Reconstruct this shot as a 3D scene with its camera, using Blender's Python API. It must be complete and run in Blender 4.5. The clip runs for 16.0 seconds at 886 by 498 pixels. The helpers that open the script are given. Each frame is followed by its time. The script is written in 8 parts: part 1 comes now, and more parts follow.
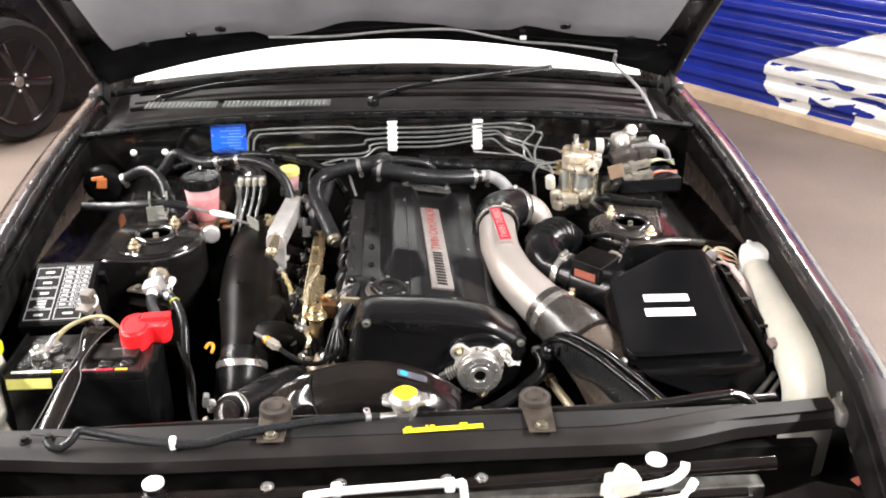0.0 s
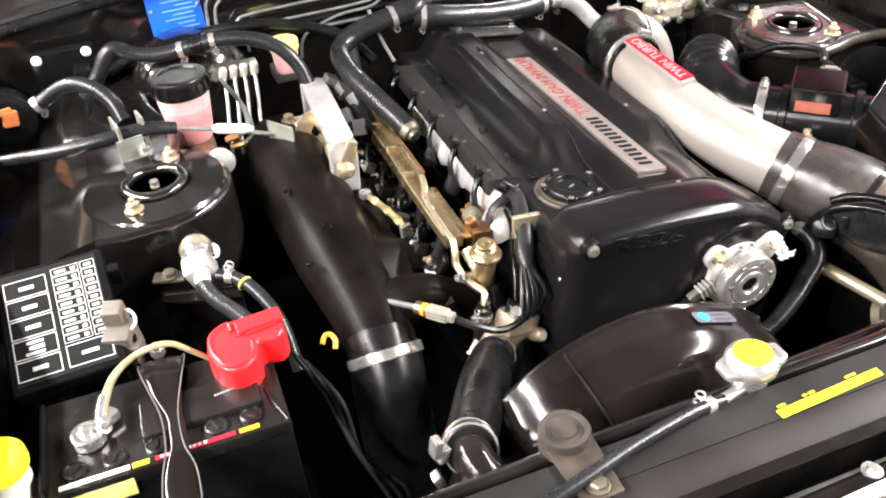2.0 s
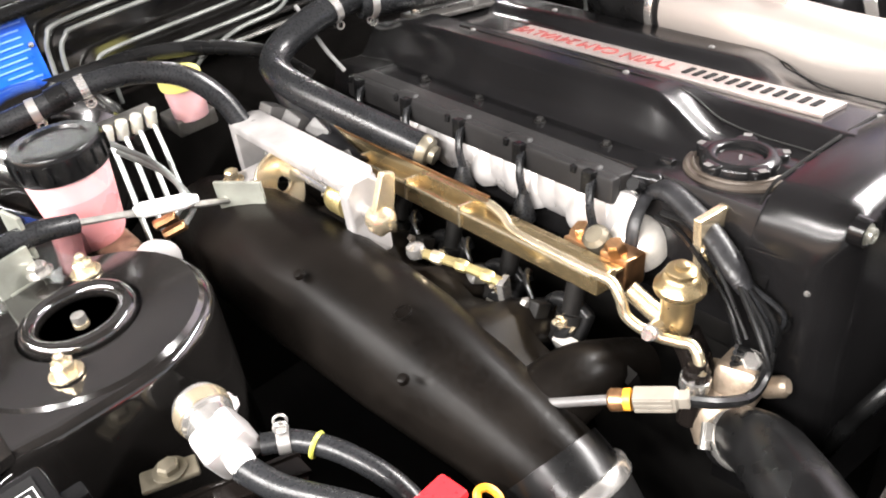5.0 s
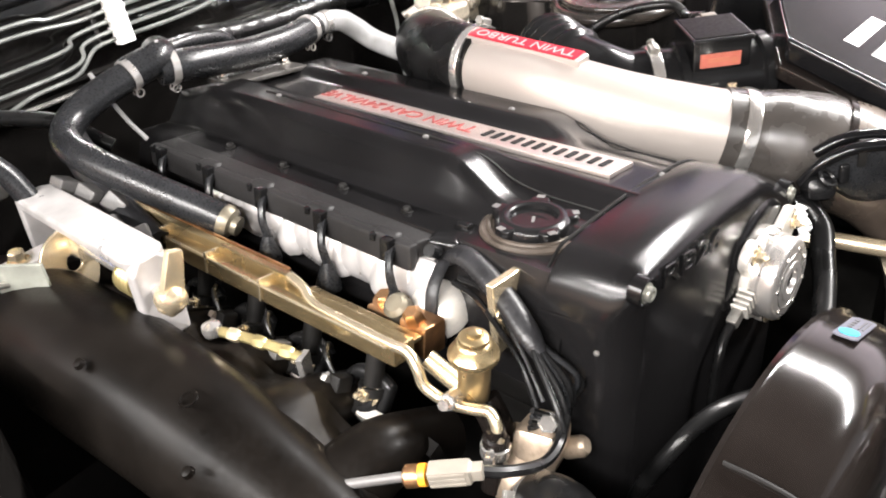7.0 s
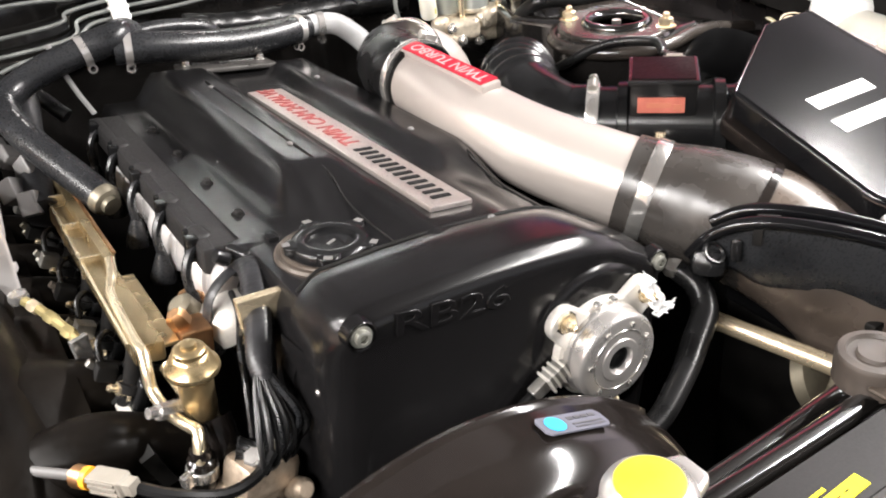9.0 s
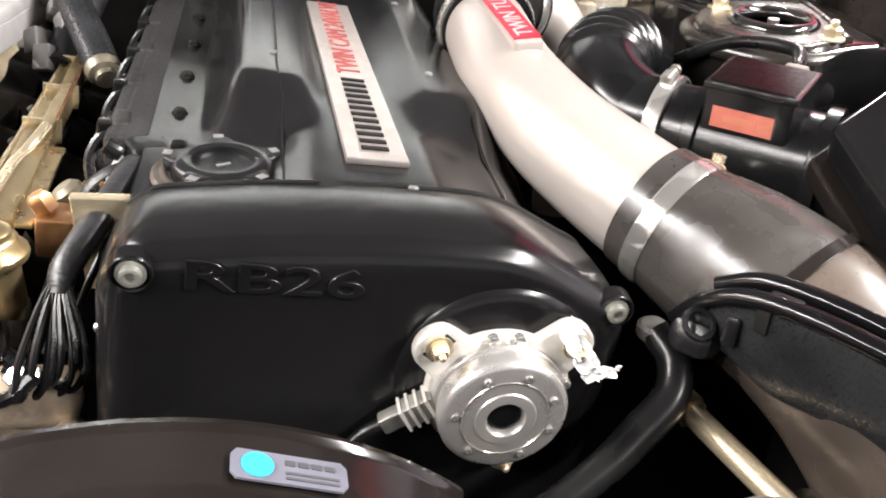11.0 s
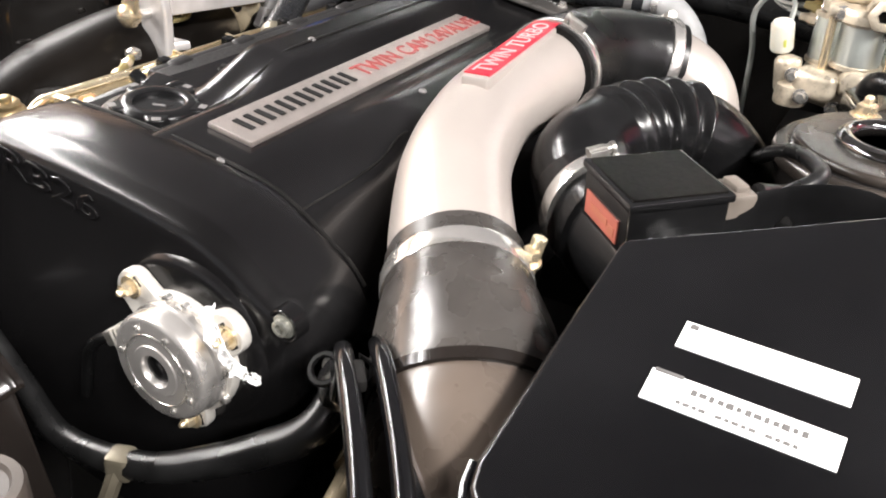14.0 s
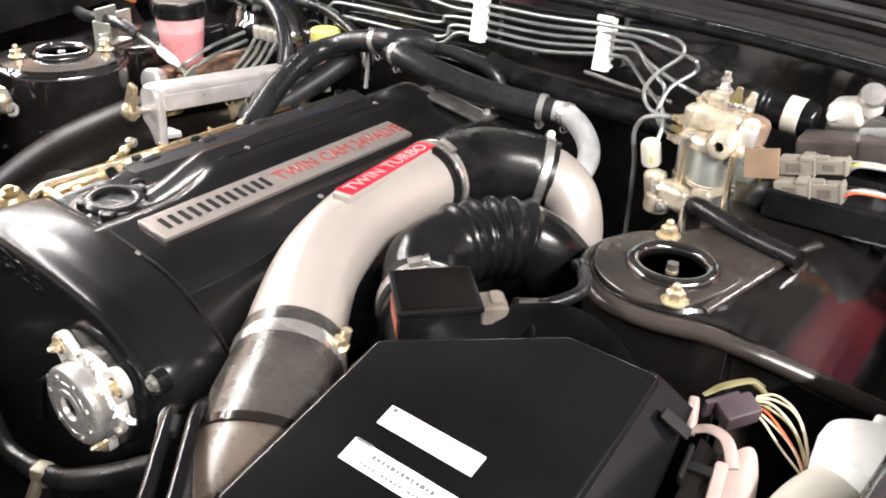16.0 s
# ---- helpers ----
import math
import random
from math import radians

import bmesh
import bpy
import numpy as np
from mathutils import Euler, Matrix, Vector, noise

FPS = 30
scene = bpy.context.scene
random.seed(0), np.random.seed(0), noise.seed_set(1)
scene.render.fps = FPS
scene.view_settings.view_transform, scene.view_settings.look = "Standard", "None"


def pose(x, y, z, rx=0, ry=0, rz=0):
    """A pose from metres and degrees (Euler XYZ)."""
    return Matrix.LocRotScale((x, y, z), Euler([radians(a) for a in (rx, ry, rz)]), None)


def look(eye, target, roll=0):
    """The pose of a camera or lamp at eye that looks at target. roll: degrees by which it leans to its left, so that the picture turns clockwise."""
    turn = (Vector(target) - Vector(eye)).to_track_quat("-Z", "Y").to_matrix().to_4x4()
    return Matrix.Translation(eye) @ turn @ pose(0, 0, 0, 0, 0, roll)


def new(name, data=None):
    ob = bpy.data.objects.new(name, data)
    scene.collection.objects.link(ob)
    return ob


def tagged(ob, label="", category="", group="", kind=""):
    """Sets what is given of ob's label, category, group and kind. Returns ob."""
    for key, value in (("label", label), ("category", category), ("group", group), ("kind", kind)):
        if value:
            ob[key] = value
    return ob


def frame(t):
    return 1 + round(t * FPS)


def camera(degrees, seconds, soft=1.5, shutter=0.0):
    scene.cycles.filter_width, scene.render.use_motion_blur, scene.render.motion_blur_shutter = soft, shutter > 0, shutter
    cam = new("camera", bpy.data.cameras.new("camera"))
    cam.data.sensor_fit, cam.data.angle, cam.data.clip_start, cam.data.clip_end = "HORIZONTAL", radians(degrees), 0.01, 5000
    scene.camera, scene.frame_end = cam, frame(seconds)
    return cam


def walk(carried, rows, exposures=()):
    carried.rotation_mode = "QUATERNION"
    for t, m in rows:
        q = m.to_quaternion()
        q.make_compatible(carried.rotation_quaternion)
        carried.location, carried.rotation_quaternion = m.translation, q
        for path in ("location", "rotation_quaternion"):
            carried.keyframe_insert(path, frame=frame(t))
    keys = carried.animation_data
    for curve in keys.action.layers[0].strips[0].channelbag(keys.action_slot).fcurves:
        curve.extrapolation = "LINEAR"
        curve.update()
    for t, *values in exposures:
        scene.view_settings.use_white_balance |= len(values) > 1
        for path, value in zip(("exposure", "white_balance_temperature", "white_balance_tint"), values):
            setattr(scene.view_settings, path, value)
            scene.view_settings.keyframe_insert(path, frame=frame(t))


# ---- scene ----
cam = camera(53.9, 16.0, soft=1.9)
PATH = [
    (0, (-0.009, -1.055, 1.556), (0.106, 0.747, 0.696), 0.1),
    (0.5, (-0.091, -0.942, 1.527), (0.06, 0.831, 0.614), -0.5),
    (1, (-0.196, -0.707, 1.483), (-0.008, 1.012, 0.477), -2.2),
    (1.5, (-0.295, -0.555, 1.442), (-0.018, 1.075, 0.316), -4.0),
    (2, (-0.454, -0.418, 1.378), (0.033, 1.117, 0.191), -5.4),
    (2.5, (-0.513, -0.283, 1.32), (0.071, 1.174, 0.08), -7.4),
    (3, (-0.551, -0.171, 1.245), (0.069, 1.239, -0.031), -10.3),
    (3.5, (-0.585, -0.105, 1.201), (0.105, 1.27, -0.077), -12.4),
    (4, (-0.595, -0.05, 1.187), (0.178, 1.32, -0.048), -12.0),
    (4.2, (-0.599, -0.027, 1.177), (0.207, 1.353, -0.025), -11.7),
    (6.3, (-0.535, 0.079, 1.169), (0.584, 1.328, 0.079), -8.2),
    (6.5, (-0.533, 0.065, 1.169), (0.61, 1.291, 0.077), -7.8),
    (7, (-0.521, 0.016, 1.17), (0.671, 1.202, 0.087), -7.2),
    (7.5, (-0.482, -0.046, 1.169), (0.746, 1.127, 0.111), -7.0),
    (8, (-0.417, -0.108, 1.166), (0.761, 1.119, 0.112), -6.9),
    (8.5, (-0.331, -0.159, 1.156), (0.701, 1.215, 0.134), -7.1),
    (8.7, (-0.29, -0.172, 1.141), (0.666, 1.269, 0.135), -6.9),
    (10.8, (-0.025, -0.132, 1.033), (0.398, 1.54, 0.021), 2.1),
    (11, (0.025, -0.134, 1.028), (0.364, 1.556, 0.015), 1.9),
    (11.5, (0.135, -0.137, 1.024), (0.202, 1.598, 0.031), 0.9),
    (12, (0.256, -0.125, 1.026), (0.022, 1.589, 0.021), 0.3),
    (12.5, (0.288, -0.082, 1.02), (-0.074, 1.581, -0.03), 1.7),
    (13, (0.302, -0.073, 1.025), (-0.123, 1.556, -0.054), 3.2),
    (13.5, (0.412, -0.082, 1.034), (-0.197, 1.505, -0.021), 3.8),
    (14, (0.513, -0.06, 1.041), (-0.331, 1.456, 0.046), 2.9),
    (14.5, (0.605, -0.033, 1.049), (-0.388, 1.422, 0.103), 1.9),
    (15, (0.662, -0.021, 1.068), (-0.378, 1.418, 0.148), 2.1),
    (15.5, (0.723, -0.029, 1.106), (-0.331, 1.403, 0.191), 2.6),
    (16, (0.759, -0.057, 1.188), (-0.284, 1.362, 0.24), 2.5),
]
EXPOSE = [(0.0, 0.09), (0.8, 0.33), (1.5, 0.55), (2.5, 0.62), (4.0, 0.74), (7.0, 0.68), (8.5, 0.42), (11.5, 0.6), (13.5, 0.38), (14.5, 0.28), (15.2, 0.14), (16.0, 0.22)]
walk(cam, [(t, look(eye, target, roll)) for t, eye, target, roll in PATH], EXPOSE)
# The last lamp is fill, added to brighten the shutter wall for its reflections.
LAMPS = [(-4.2, 0.6, 0.16, 7.0, 560), (-2.75, 0.6, 0.16, 7.0, 800), (2.95, -0.9, 0.16, 3.6, 790), (2.6, 4.3, 0.16, 1.8, 520)]

# ---- world and lamps: an indoor hall lit by rows of ceiling tubes, plus one fill lamp ----
world = bpy.data.worlds.new("hall_air")
scene.world = world
world.use_nodes = True
world.node_tree.nodes["Background"].inputs[0].default_value = (0.9, 0.93, 1.0, 1)
world.node_tree.nodes["Background"].inputs[1].default_value = 0.045


def tube_or_fill_light(x, y, z, sx, sy, power, tint=(1.0, 0.962, 0.938)):
    data = bpy.data.lights.new("tube_or_fill_lamp", "AREA")
    data.shape, data.size, data.size_y, data.energy, data.color = "RECTANGLE", sx, sy, power, tint
    ob = new("tube_or_fill_lamp", data)
    ob.matrix_world = pose(x, y, z)
    return ob


for tx, ty, tw, tl, tp in LAMPS:
    tube_or_fill_light(tx, ty, 3.16, tw, tl, tp)

# ---- materials ----
def surf(name, base, rough=0.5, metal=0.0, var=0.12, scale=14.0, bump=0.0, bscale=350.0, coat=0.0, grime=0.0,
         rvar=0.08, trans=0.0, ior=1.45, spec=0.5, aniso=0.0, sss=0.0):
    """A worn surface: colour varies at two scales, roughness with it, and a fine relief lies over it."""
    m = bpy.data.materials.new(name)
    m.use_nodes = True
    nt = m.node_tree
    n, link = nt.nodes, nt.links.new
    b = n["Principled BSDF"]
    b.inputs["Metallic"].default_value = metal
    b.inputs["IOR"].default_value = ior
    b.inputs["Specular IOR Level"].default_value = spec
    b.inputs["Coat Weight"].default_value = coat
    b.inputs["Coat Roughness"].default_value = 0.12
    b.inputs["Transmission Weight"].default_value = trans
    if sss:
        b.inputs["Subsurface Weight"].default_value = sss
        b.inputs["Subsurface Radius"].default_value = (0.02, 0.015, 0.01)
    co = n.new("ShaderNodeTexCoord")
    big, fine = n.new("ShaderNodeTexNoise"), n.new("ShaderNodeTexNoise")
    big.inputs["Scale"].default_value, big.inputs["Detail"].default_value = scale, 5
    fine.inputs["Scale"].default_value, fine.inputs["Detail"].default_value = bscale, 3
    link(co.outputs["Object"], big.inputs["Vector"])
    link(co.outputs["Object"], fine.inputs["Vector"])
    lo = [max(c * (1 - 1.6 * var), 0) for c in base]
    hi = [min(c * (1 + 1.6 * var) + 0.002, 1) for c in base]
    ramp = n.new("ShaderNodeValToRGB")
    ramp.color_ramp.elements[0].position, ramp.color_ramp.elements[1].position = 0.3, 0.7
    ramp.color_ramp.elements[0].color, ramp.color_ramp.elements[1].color = (*lo, 1), (*hi, 1)
    link(big.outputs["Fac"], ramp.inputs["Fac"])
    colour = ramp.outputs["Color"]
    if grime:
        spot = n.new("ShaderNodeTexNoise")
        spot.inputs["Scale"].default_value, spot.inputs["Detail"].default_value = scale * 5, 8
        link(co.outputs["Object"], spot.inputs["Vector"])
        cut = n.new("ShaderNodeMapRange")
        cut.inputs[1].default_value, cut.inputs[2].default_value, cut.inputs[4].default_value = 0.52, 0.72, grime
        link(spot.outputs["Fac"], cut.inputs[0])
        mix = n.new("ShaderNodeMix")
        mix.data_type = "RGBA"
        link(cut.outputs[0], mix.inputs[0])
        link(colour, mix.inputs[6])
        mix.inputs[7].default_value = (0.04, 0.034, 0.028, 1) if sum(base) < 0.2 else (0.16, 0.13, 0.1, 1) if sum(base) < 0.6 else (0.12, 0.095, 0.07, 1)
        colour = mix.outputs[2]
    link(colour, b.inputs["Base Color"])
    rr = n.new("ShaderNodeMapRange")
    rr.inputs[1].default_value, rr.inputs[2].default_value = 0.3, 0.7
    rr.inputs[3].default_value, rr.inputs[4].default_value = max(rough - rvar, 0.02), min(rough + rvar, 1)
    link(fine.outputs["Fac"] if bump else big.outputs["Fac"], rr.inputs[0])
    link(rr.outputs[0], b.inputs["Roughness"])
    if bump:
        bp = n.new("ShaderNodeBump")
        bp.inputs["Strength"].default_value, bp.inputs["Distance"].default_value = bump, 0.0006
        link(fine.outputs["Fac"], bp.inputs["Height"])
        link(bp.outputs["Normal"], b.inputs["Normal"])
    return m


BAY_PAINT = surf("black_bay_paint", (0.006, 0.0054, 0.005), 0.11, var=0.3, scale=9, bump=0.3, bscale=14, coat=0.7, spec=0.9, rvar=0.02)
BODY_PAINT = surf("dark_grey_car_paint", (0.042, 0.038, 0.038), 0.28, metal=0.5, var=0.15, coat=0.8)
BLACK_PAINT = surf("black_car_paint", (0.006, 0.0055, 0.0055), 0.25, var=0.15, coat=0.15, spec=0.3)
COVER = surf("satin_black_engine_paint", (0.0040, 0.0038, 0.0040), 0.22, var=0.2, scale=5, spec=0.27, rvar=0.025)
RUBBER = surf("black_rubber", (0.0042, 0.0042, 0.0043), 0.28, var=0.3, scale=25, spec=0.26, rvar=0.04)
DUCT_RUBBER = surf("dusty_brown_black_rubber", (0.046, 0.036, 0.029), 0.3, var=0.4, scale=9, grime=0.08, spec=0.55, rvar=0.10, bump=0.6, bscale=34)
# Black coupler rubber; its mottled grey sheen is put into the colour.
COUPLER = surf("grey_sheen_coupler_rubber", (0.024, 0.0215, 0.0195), 0.29, var=0.5, scale=9, grime=0.14, spec=0.6, rvar=0.14, bump=0.8, bscale=38)
PLASTIC = surf("black_plastic", (0.004, 0.004, 0.0042), 0.22, var=0.2, scale=20, spec=0.3, rvar=0.03)
GLOSS = surf("glossy_brown_black_plastic", (0.007, 0.0055, 0.0048), 0.13, var=0.2, scale=10, spec=0.34, rvar=0.03)
LID = surf("satin_black_moulded_plastic", (0.003, 0.003, 0.0034), 0.15, var=0.1, scale=6, rvar=0.015, spec=0.32)
SLAM = surf("dark_grey_plastic", (0.013, 0.0112, 0.0105), 0.42, var=0.15, scale=12, bump=0.08, bscale=800, spec=0.18)
DARK = surf("sooty_black_metal", (0.004, 0.0037, 0.0034), 0.55, var=0.4, scale=25, grime=0.05, spec=0.18)
PLENUM = surf("matt_black_cast_metal", (0.0036, 0.0028, 0.0022), 0.36, var=0.4, scale=9, bump=0.08, bscale=260, spec=0.07)
ALLOY = surf("cast_aluminium", (0.72, 0.69, 0.64), 0.36, metal=0.6, var=0.12, scale=40, bump=0.12, bscale=420, grime=0.1)
MACHINED = surf("machined_aluminium", (0.52, 0.5, 0.48), 0.28, metal=0.8, var=0.08, scale=18, rvar=0.06)
CASTING = surf("bright_cast_alloy", (0.52, 0.5, 0.49), 0.34, metal=0.6, var=0.12, scale=30, rvar=0.08)
SILVER = surf("silver_painted_metal", (0.378, 0.340, 0.313), 0.33, metal=0.45, var=0.05, scale=7, rvar=0.03, bump=0.05, bscale=300)
RAIL_GOLD = surf("bronzed_zinc_plate", (0.36, 0.275, 0.15), 0.26, metal=0.9, var=0.14, scale=16, rvar=0.06, grime=0.1)
PALE_GOLD = surf("pale_zinc_plate", (0.70, 0.60, 0.42), 0.26, metal=0.9, var=0.1, scale=20, rvar=0.05)
GOLD = surf("yellow_zinc_plate", (0.74, 0.62, 0.43), 0.27, metal=0.85, var=0.06, scale=10, rvar=0.012)
COPPER = surf("coppery_brown_metal", (0.46, 0.26, 0.13), 0.3, metal=0.85, var=0.15, scale=30)
BRONZE = surf("aged_copper_metal", (0.5, 0.28, 0.14), 0.36, metal=1.0, var=0.2, scale=40, grime=0.2)
OLIVE_GOLD = surf("olive_gold_zinc", (0.34, 0.28, 0.13), 0.34, metal=0.75, var=0.15, scale=30, grime=0.2)
PALE_BRASS = surf("pale_brass_casting", (0.54, 0.475, 0.375), 0.34, metal=0.55, var=0.25, scale=45, grime=0.4)
STEEL = surf("bright_steel", (0.64, 0.62, 0.59), 0.2, metal=0.88, var=0.08, scale=40, grime=0.06)
DULL = surf("dull_grey_steel", (0.3, 0.29, 0.27), 0.42, metal=0.85, var=0.2, scale=35, grime=0.25)
TUBE = surf("grey_coated_tube", (0.22, 0.23, 0.22), 0.38, metal=0.6, var=0.15, scale=25, grime=0.1)
HOSE = surf("grey_black_hose_rubber", (0.010, 0.0105, 0.0115), 0.3, var=0.2, scale=22, bump=0.1, bscale=450, grime=0.03, spec=0.4)
GREY_HOSE = surf("dusty_grey_hose", (0.24, 0.24, 0.24), 0.55, var=0.2, scale=22, bump=0.2, bscale=400, grime=0.15)
WHITE = surf("white_plastic", (0.78, 0.78, 0.76), 0.4, var=0.04, scale=20, grime=0.06)
LABEL = surf("white_label_paper", (0.72, 0.72, 0.71), 0.5, var=0.03, scale=30, grime=0.02)
PRINT = surf("dark_print_ink", (0.05, 0.05, 0.055), 0.5)
PALE_PRINT = surf("pale_print_ink", (0.45, 0.45, 0.45), 0.5, var=0.06, scale=90)
BOTTLE = surf("milky_translucent_plastic", (0.52, 0.505, 0.44), 0.36, var=0.1, scale=9, sss=0.4, grime=0.06)
FLUID = surf("milky_pink_fluid_tank", (0.62, 0.26, 0.27), 0.3, var=0.12, scale=14, sss=0.3)
MILKY = surf("milky_pale_pink_tank", (0.62, 0.36, 0.37), 0.3, var=0.12, scale=14, sss=0.3)
RED = surf("red_plastic", (0.72, 0.015, 0.02), 0.34, var=0.1, scale=25, bump=0.1, bscale=500)
RED_LABEL = surf("red_label_film", (0.30, 0.010, 0.022), 0.42, var=0.06, scale=40, spec=0.25)
ORANGE_LABEL = surf("dusty_orange_red_label_film", (0.30, 0.085, 0.06), 0.4, var=0.1, scale=60)
YELLOW = surf("yellow_paint", (0.78, 0.68, 0.02), 0.5, var=0.08, scale=40, grime=0.05, spec=0.2)
PALE_YELLOW = surf("pale_yellow_label", (0.74, 0.7, 0.2), 0.45, var=0.06, scale=40)
BLUE = surf("blue_enamel_plate", (0.01, 0.11, 0.68), 0.35, var=0.06, scale=40)
CYAN = surf("cyan_ink", (0.02, 0.3, 0.5), 0.5)
ORANGE = surf("orange_plastic", (0.75, 0.2, 0.03), 0.4, var=0.1, scale=40)
AMBER = surf("amber_orange_plastic", (0.72, 0.3, 0.02), 0.4, var=0.1, scale=40)
CONNECTOR = surf("beige_grey_plastic", (0.17, 0.155, 0.13), 0.45, var=0.12, scale=40, grime=0.2)
GREY_PLASTIC = surf("grey_plastic", (0.085, 0.082, 0.08), 0.45, var=0.12, scale=40, grime=0.1)
LINER = surf("grey_felt_bonnet_liner", (0.25, 0.255, 0.275), 0.55, var=0.14, scale=6, bump=0.25, bscale=260)
OLIVE = surf("olive_zinc_bracket", (0.13, 0.115, 0.085), 0.4, metal=0.6, var=0.2, scale=40, grime=0.12)
OLIVE_GREY = surf("grey_zinc_bolt", (0.26, 0.26, 0.23), 0.38, metal=0.7, var=0.2, scale=60, grime=0.15)
TAPE = surf("black_cloth_tape", (0.010, 0.010, 0.011), 0.4, var=0.3, scale=60, bump=0.5, bscale=220, spec=0.45)
BRUSHED = surf("brushed_badge_metal", (0.5, 0.45, 0.42), 0.34, metal=0.85, var=0.05, scale=60, bump=0.15, bscale=1200)
BRUSHED_DARK = surf("dull_dark_plate_metal", (0.09, 0.085, 0.08), 0.35, metal=0.6, var=0.1, scale=40)
RED_INK = surf("faded_red_badge_ink", (0.19, 0.036, 0.033), 0.42)
BLACK_INK = surf("black_ink", (0.006, 0.006, 0.006), 0.6, spec=0.15)
# Black spokes, lightened so that the colour carries their highlights.
WHEEL_PAINT = surf("highlit_black_wheel_paint", (0.06, 0.06, 0.062), 0.16, metal=0.9, var=0.1, scale=20)
TYRE = surf("tyre_rubber", (0.008, 0.008, 0.008), 0.55, var=0.2, scale=20, bump=0.3, bscale=120, spec=0.3)
WIRE_RED = surf("red_orange_wire", (0.6, 0.1, 0.04), 0.45)
WIRE_WHITE = surf("cream_wire", (0.6, 0.5, 0.36), 0.45)
WIRE_GREEN = surf("yellow_green_wire", (0.35, 0.36, 0.06), 0.45)
FLOOR = surf("brown_grey_concrete", (0.145, 0.115, 0.097), 0.5, var=0.12, scale=1.6, bump=0.3, bscale=90, grime=0.25)
KERB = surf("tan_sill_board", (0.48, 0.36, 0.25), 0.6, var=0.12, scale=5, bump=0.3, bscale=120, grime=0.1)
SHUTTER = surf("blue_enamelled_steel", (0.008, 0.02, 0.22), 0.16, var=0.15, scale=3, bump=0.05, bscale=60, grime=0.02)
# Only on unseen panels that give the pink reflections.
PINK = surf("rose_red_reflection_paint", (0.72, 0.12, 0.19), 0.5, var=0.08, scale=4)
MURAL = surf("white_wall_paint", (0.74, 0.74, 0.73), 0.5, var=0.08, scale=5, grime=0.08)
WALL = surf("warm_tan_wall_paint", (0.74, 0.57, 0.46), 0.75, var=0.06, scale=1.5, bump=0.3, bscale=70)
DARK_WALL = surf("blue_grey_wall_paint", (0.26, 0.29, 0.32), 0.7, var=0.06, scale=1.5)
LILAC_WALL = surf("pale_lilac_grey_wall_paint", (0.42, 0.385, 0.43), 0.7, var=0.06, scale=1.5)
CEILING = surf("dark_grey_ceiling_board", (0.07, 0.07, 0.072), 0.85, var=0.06, scale=1.2)
SCREEN = surf("windscreen_glass", (0.9, 0.93, 0.92), 0.02, var=0.0, trans=1.0, ior=1.5, rvar=0.01)
SCUTTLE = surf("matt_black_scuttle_plastic", (0.011, 0.0105, 0.0105), 0.5, var=0.2, scale=12, bump=0.1, bscale=500, spec=0.25)
SHADE = surf("white_sunshade_fabric", (0.88, 0.88, 0.88), 0.6, var=0.02, scale=6)
CARBON = surf("dark_interior_trim", (0.03, 0.027, 0.026), 0.6, var=0.2, scale=12)
BATTERY_LID = surf("dark_brown_black_plastic", (0.008, 0.007, 0.0065), 0.24, var=0.25, scale=25, grime=0.06, spec=0.4)
RELAY = surf("brown_grey_relay_plastic", (0.1, 0.085, 0.072), 0.45, var=0.15, scale=40, grime=0.15)
GREEN_GREY = surf("green_grey_plated_steel", (0.3, 0.31, 0.27), 0.4, metal=0.6, var=0.15, scale=30, grime=0.1)
MOUNT = surf("brown_grey_mount_metal", (0.055, 0.044, 0.035), 0.42, metal=0.4, var=0.2, scale=40, grime=0.2)
STRAP = surf("dull_pinkish_cream_plastic", (0.235, 0.178, 0.162), 0.42, var=0.12, scale=25, grime=0.12)
# Bay paint with its brown sheen put into a lighter base colour.
SHEEN_BAY = surf("brown_sheen_black_paint", (0.024, 0.020, 0.017), 0.24, var=0.35, scale=10, bump=0.2, bscale=16, spec=0.6, rvar=0.06)
BROWN_CAP = surf("dull_brown_metal", (0.36, 0.25, 0.18), 0.38, metal=0.5, var=0.15, scale=40, grime=0.15)
TAN_TAB = surf("tan_brown_plastic", (0.16, 0.105, 0.066), 0.45, var=0.12, scale=40, grime=0.1)
WIRE_TAN = surf("tan_sleeved_wire", (0.26, 0.23, 0.12), 0.45, var=0.2, scale=60, grime=0.15)

# ---- building tools ----
ORIGIN = {}


def thing(name, at, label, category, group="", kind=""):
    """The Empty at a thing's base, which parents its parts."""
    ob = tagged(new(name), label, category, group, kind)
    ob.empty_display_size = 0.05
    ob.location = at
    ORIGIN[ob] = Vector(at)
    return ob


def fan_normals(bm, limit):
    """Corner normals weighted by face area, so that flat faces stay flat and only their rounded edges turn."""
    bm.normal_update()
    area = {f: f.calc_area() for f in bm.faces}
    low = math.cos(limit)
    out = []
    for f in bm.faces:
        for loop in f.loops:
            total = Vector((0, 0, 0))
            for g in loop.vert.link_faces:
                if g.normal.dot(f.normal) >= low:
                    total += g.normal * area[g]
            out.append(total.normalized() if total.length > 1e-12 else f.normal.copy())
    return out


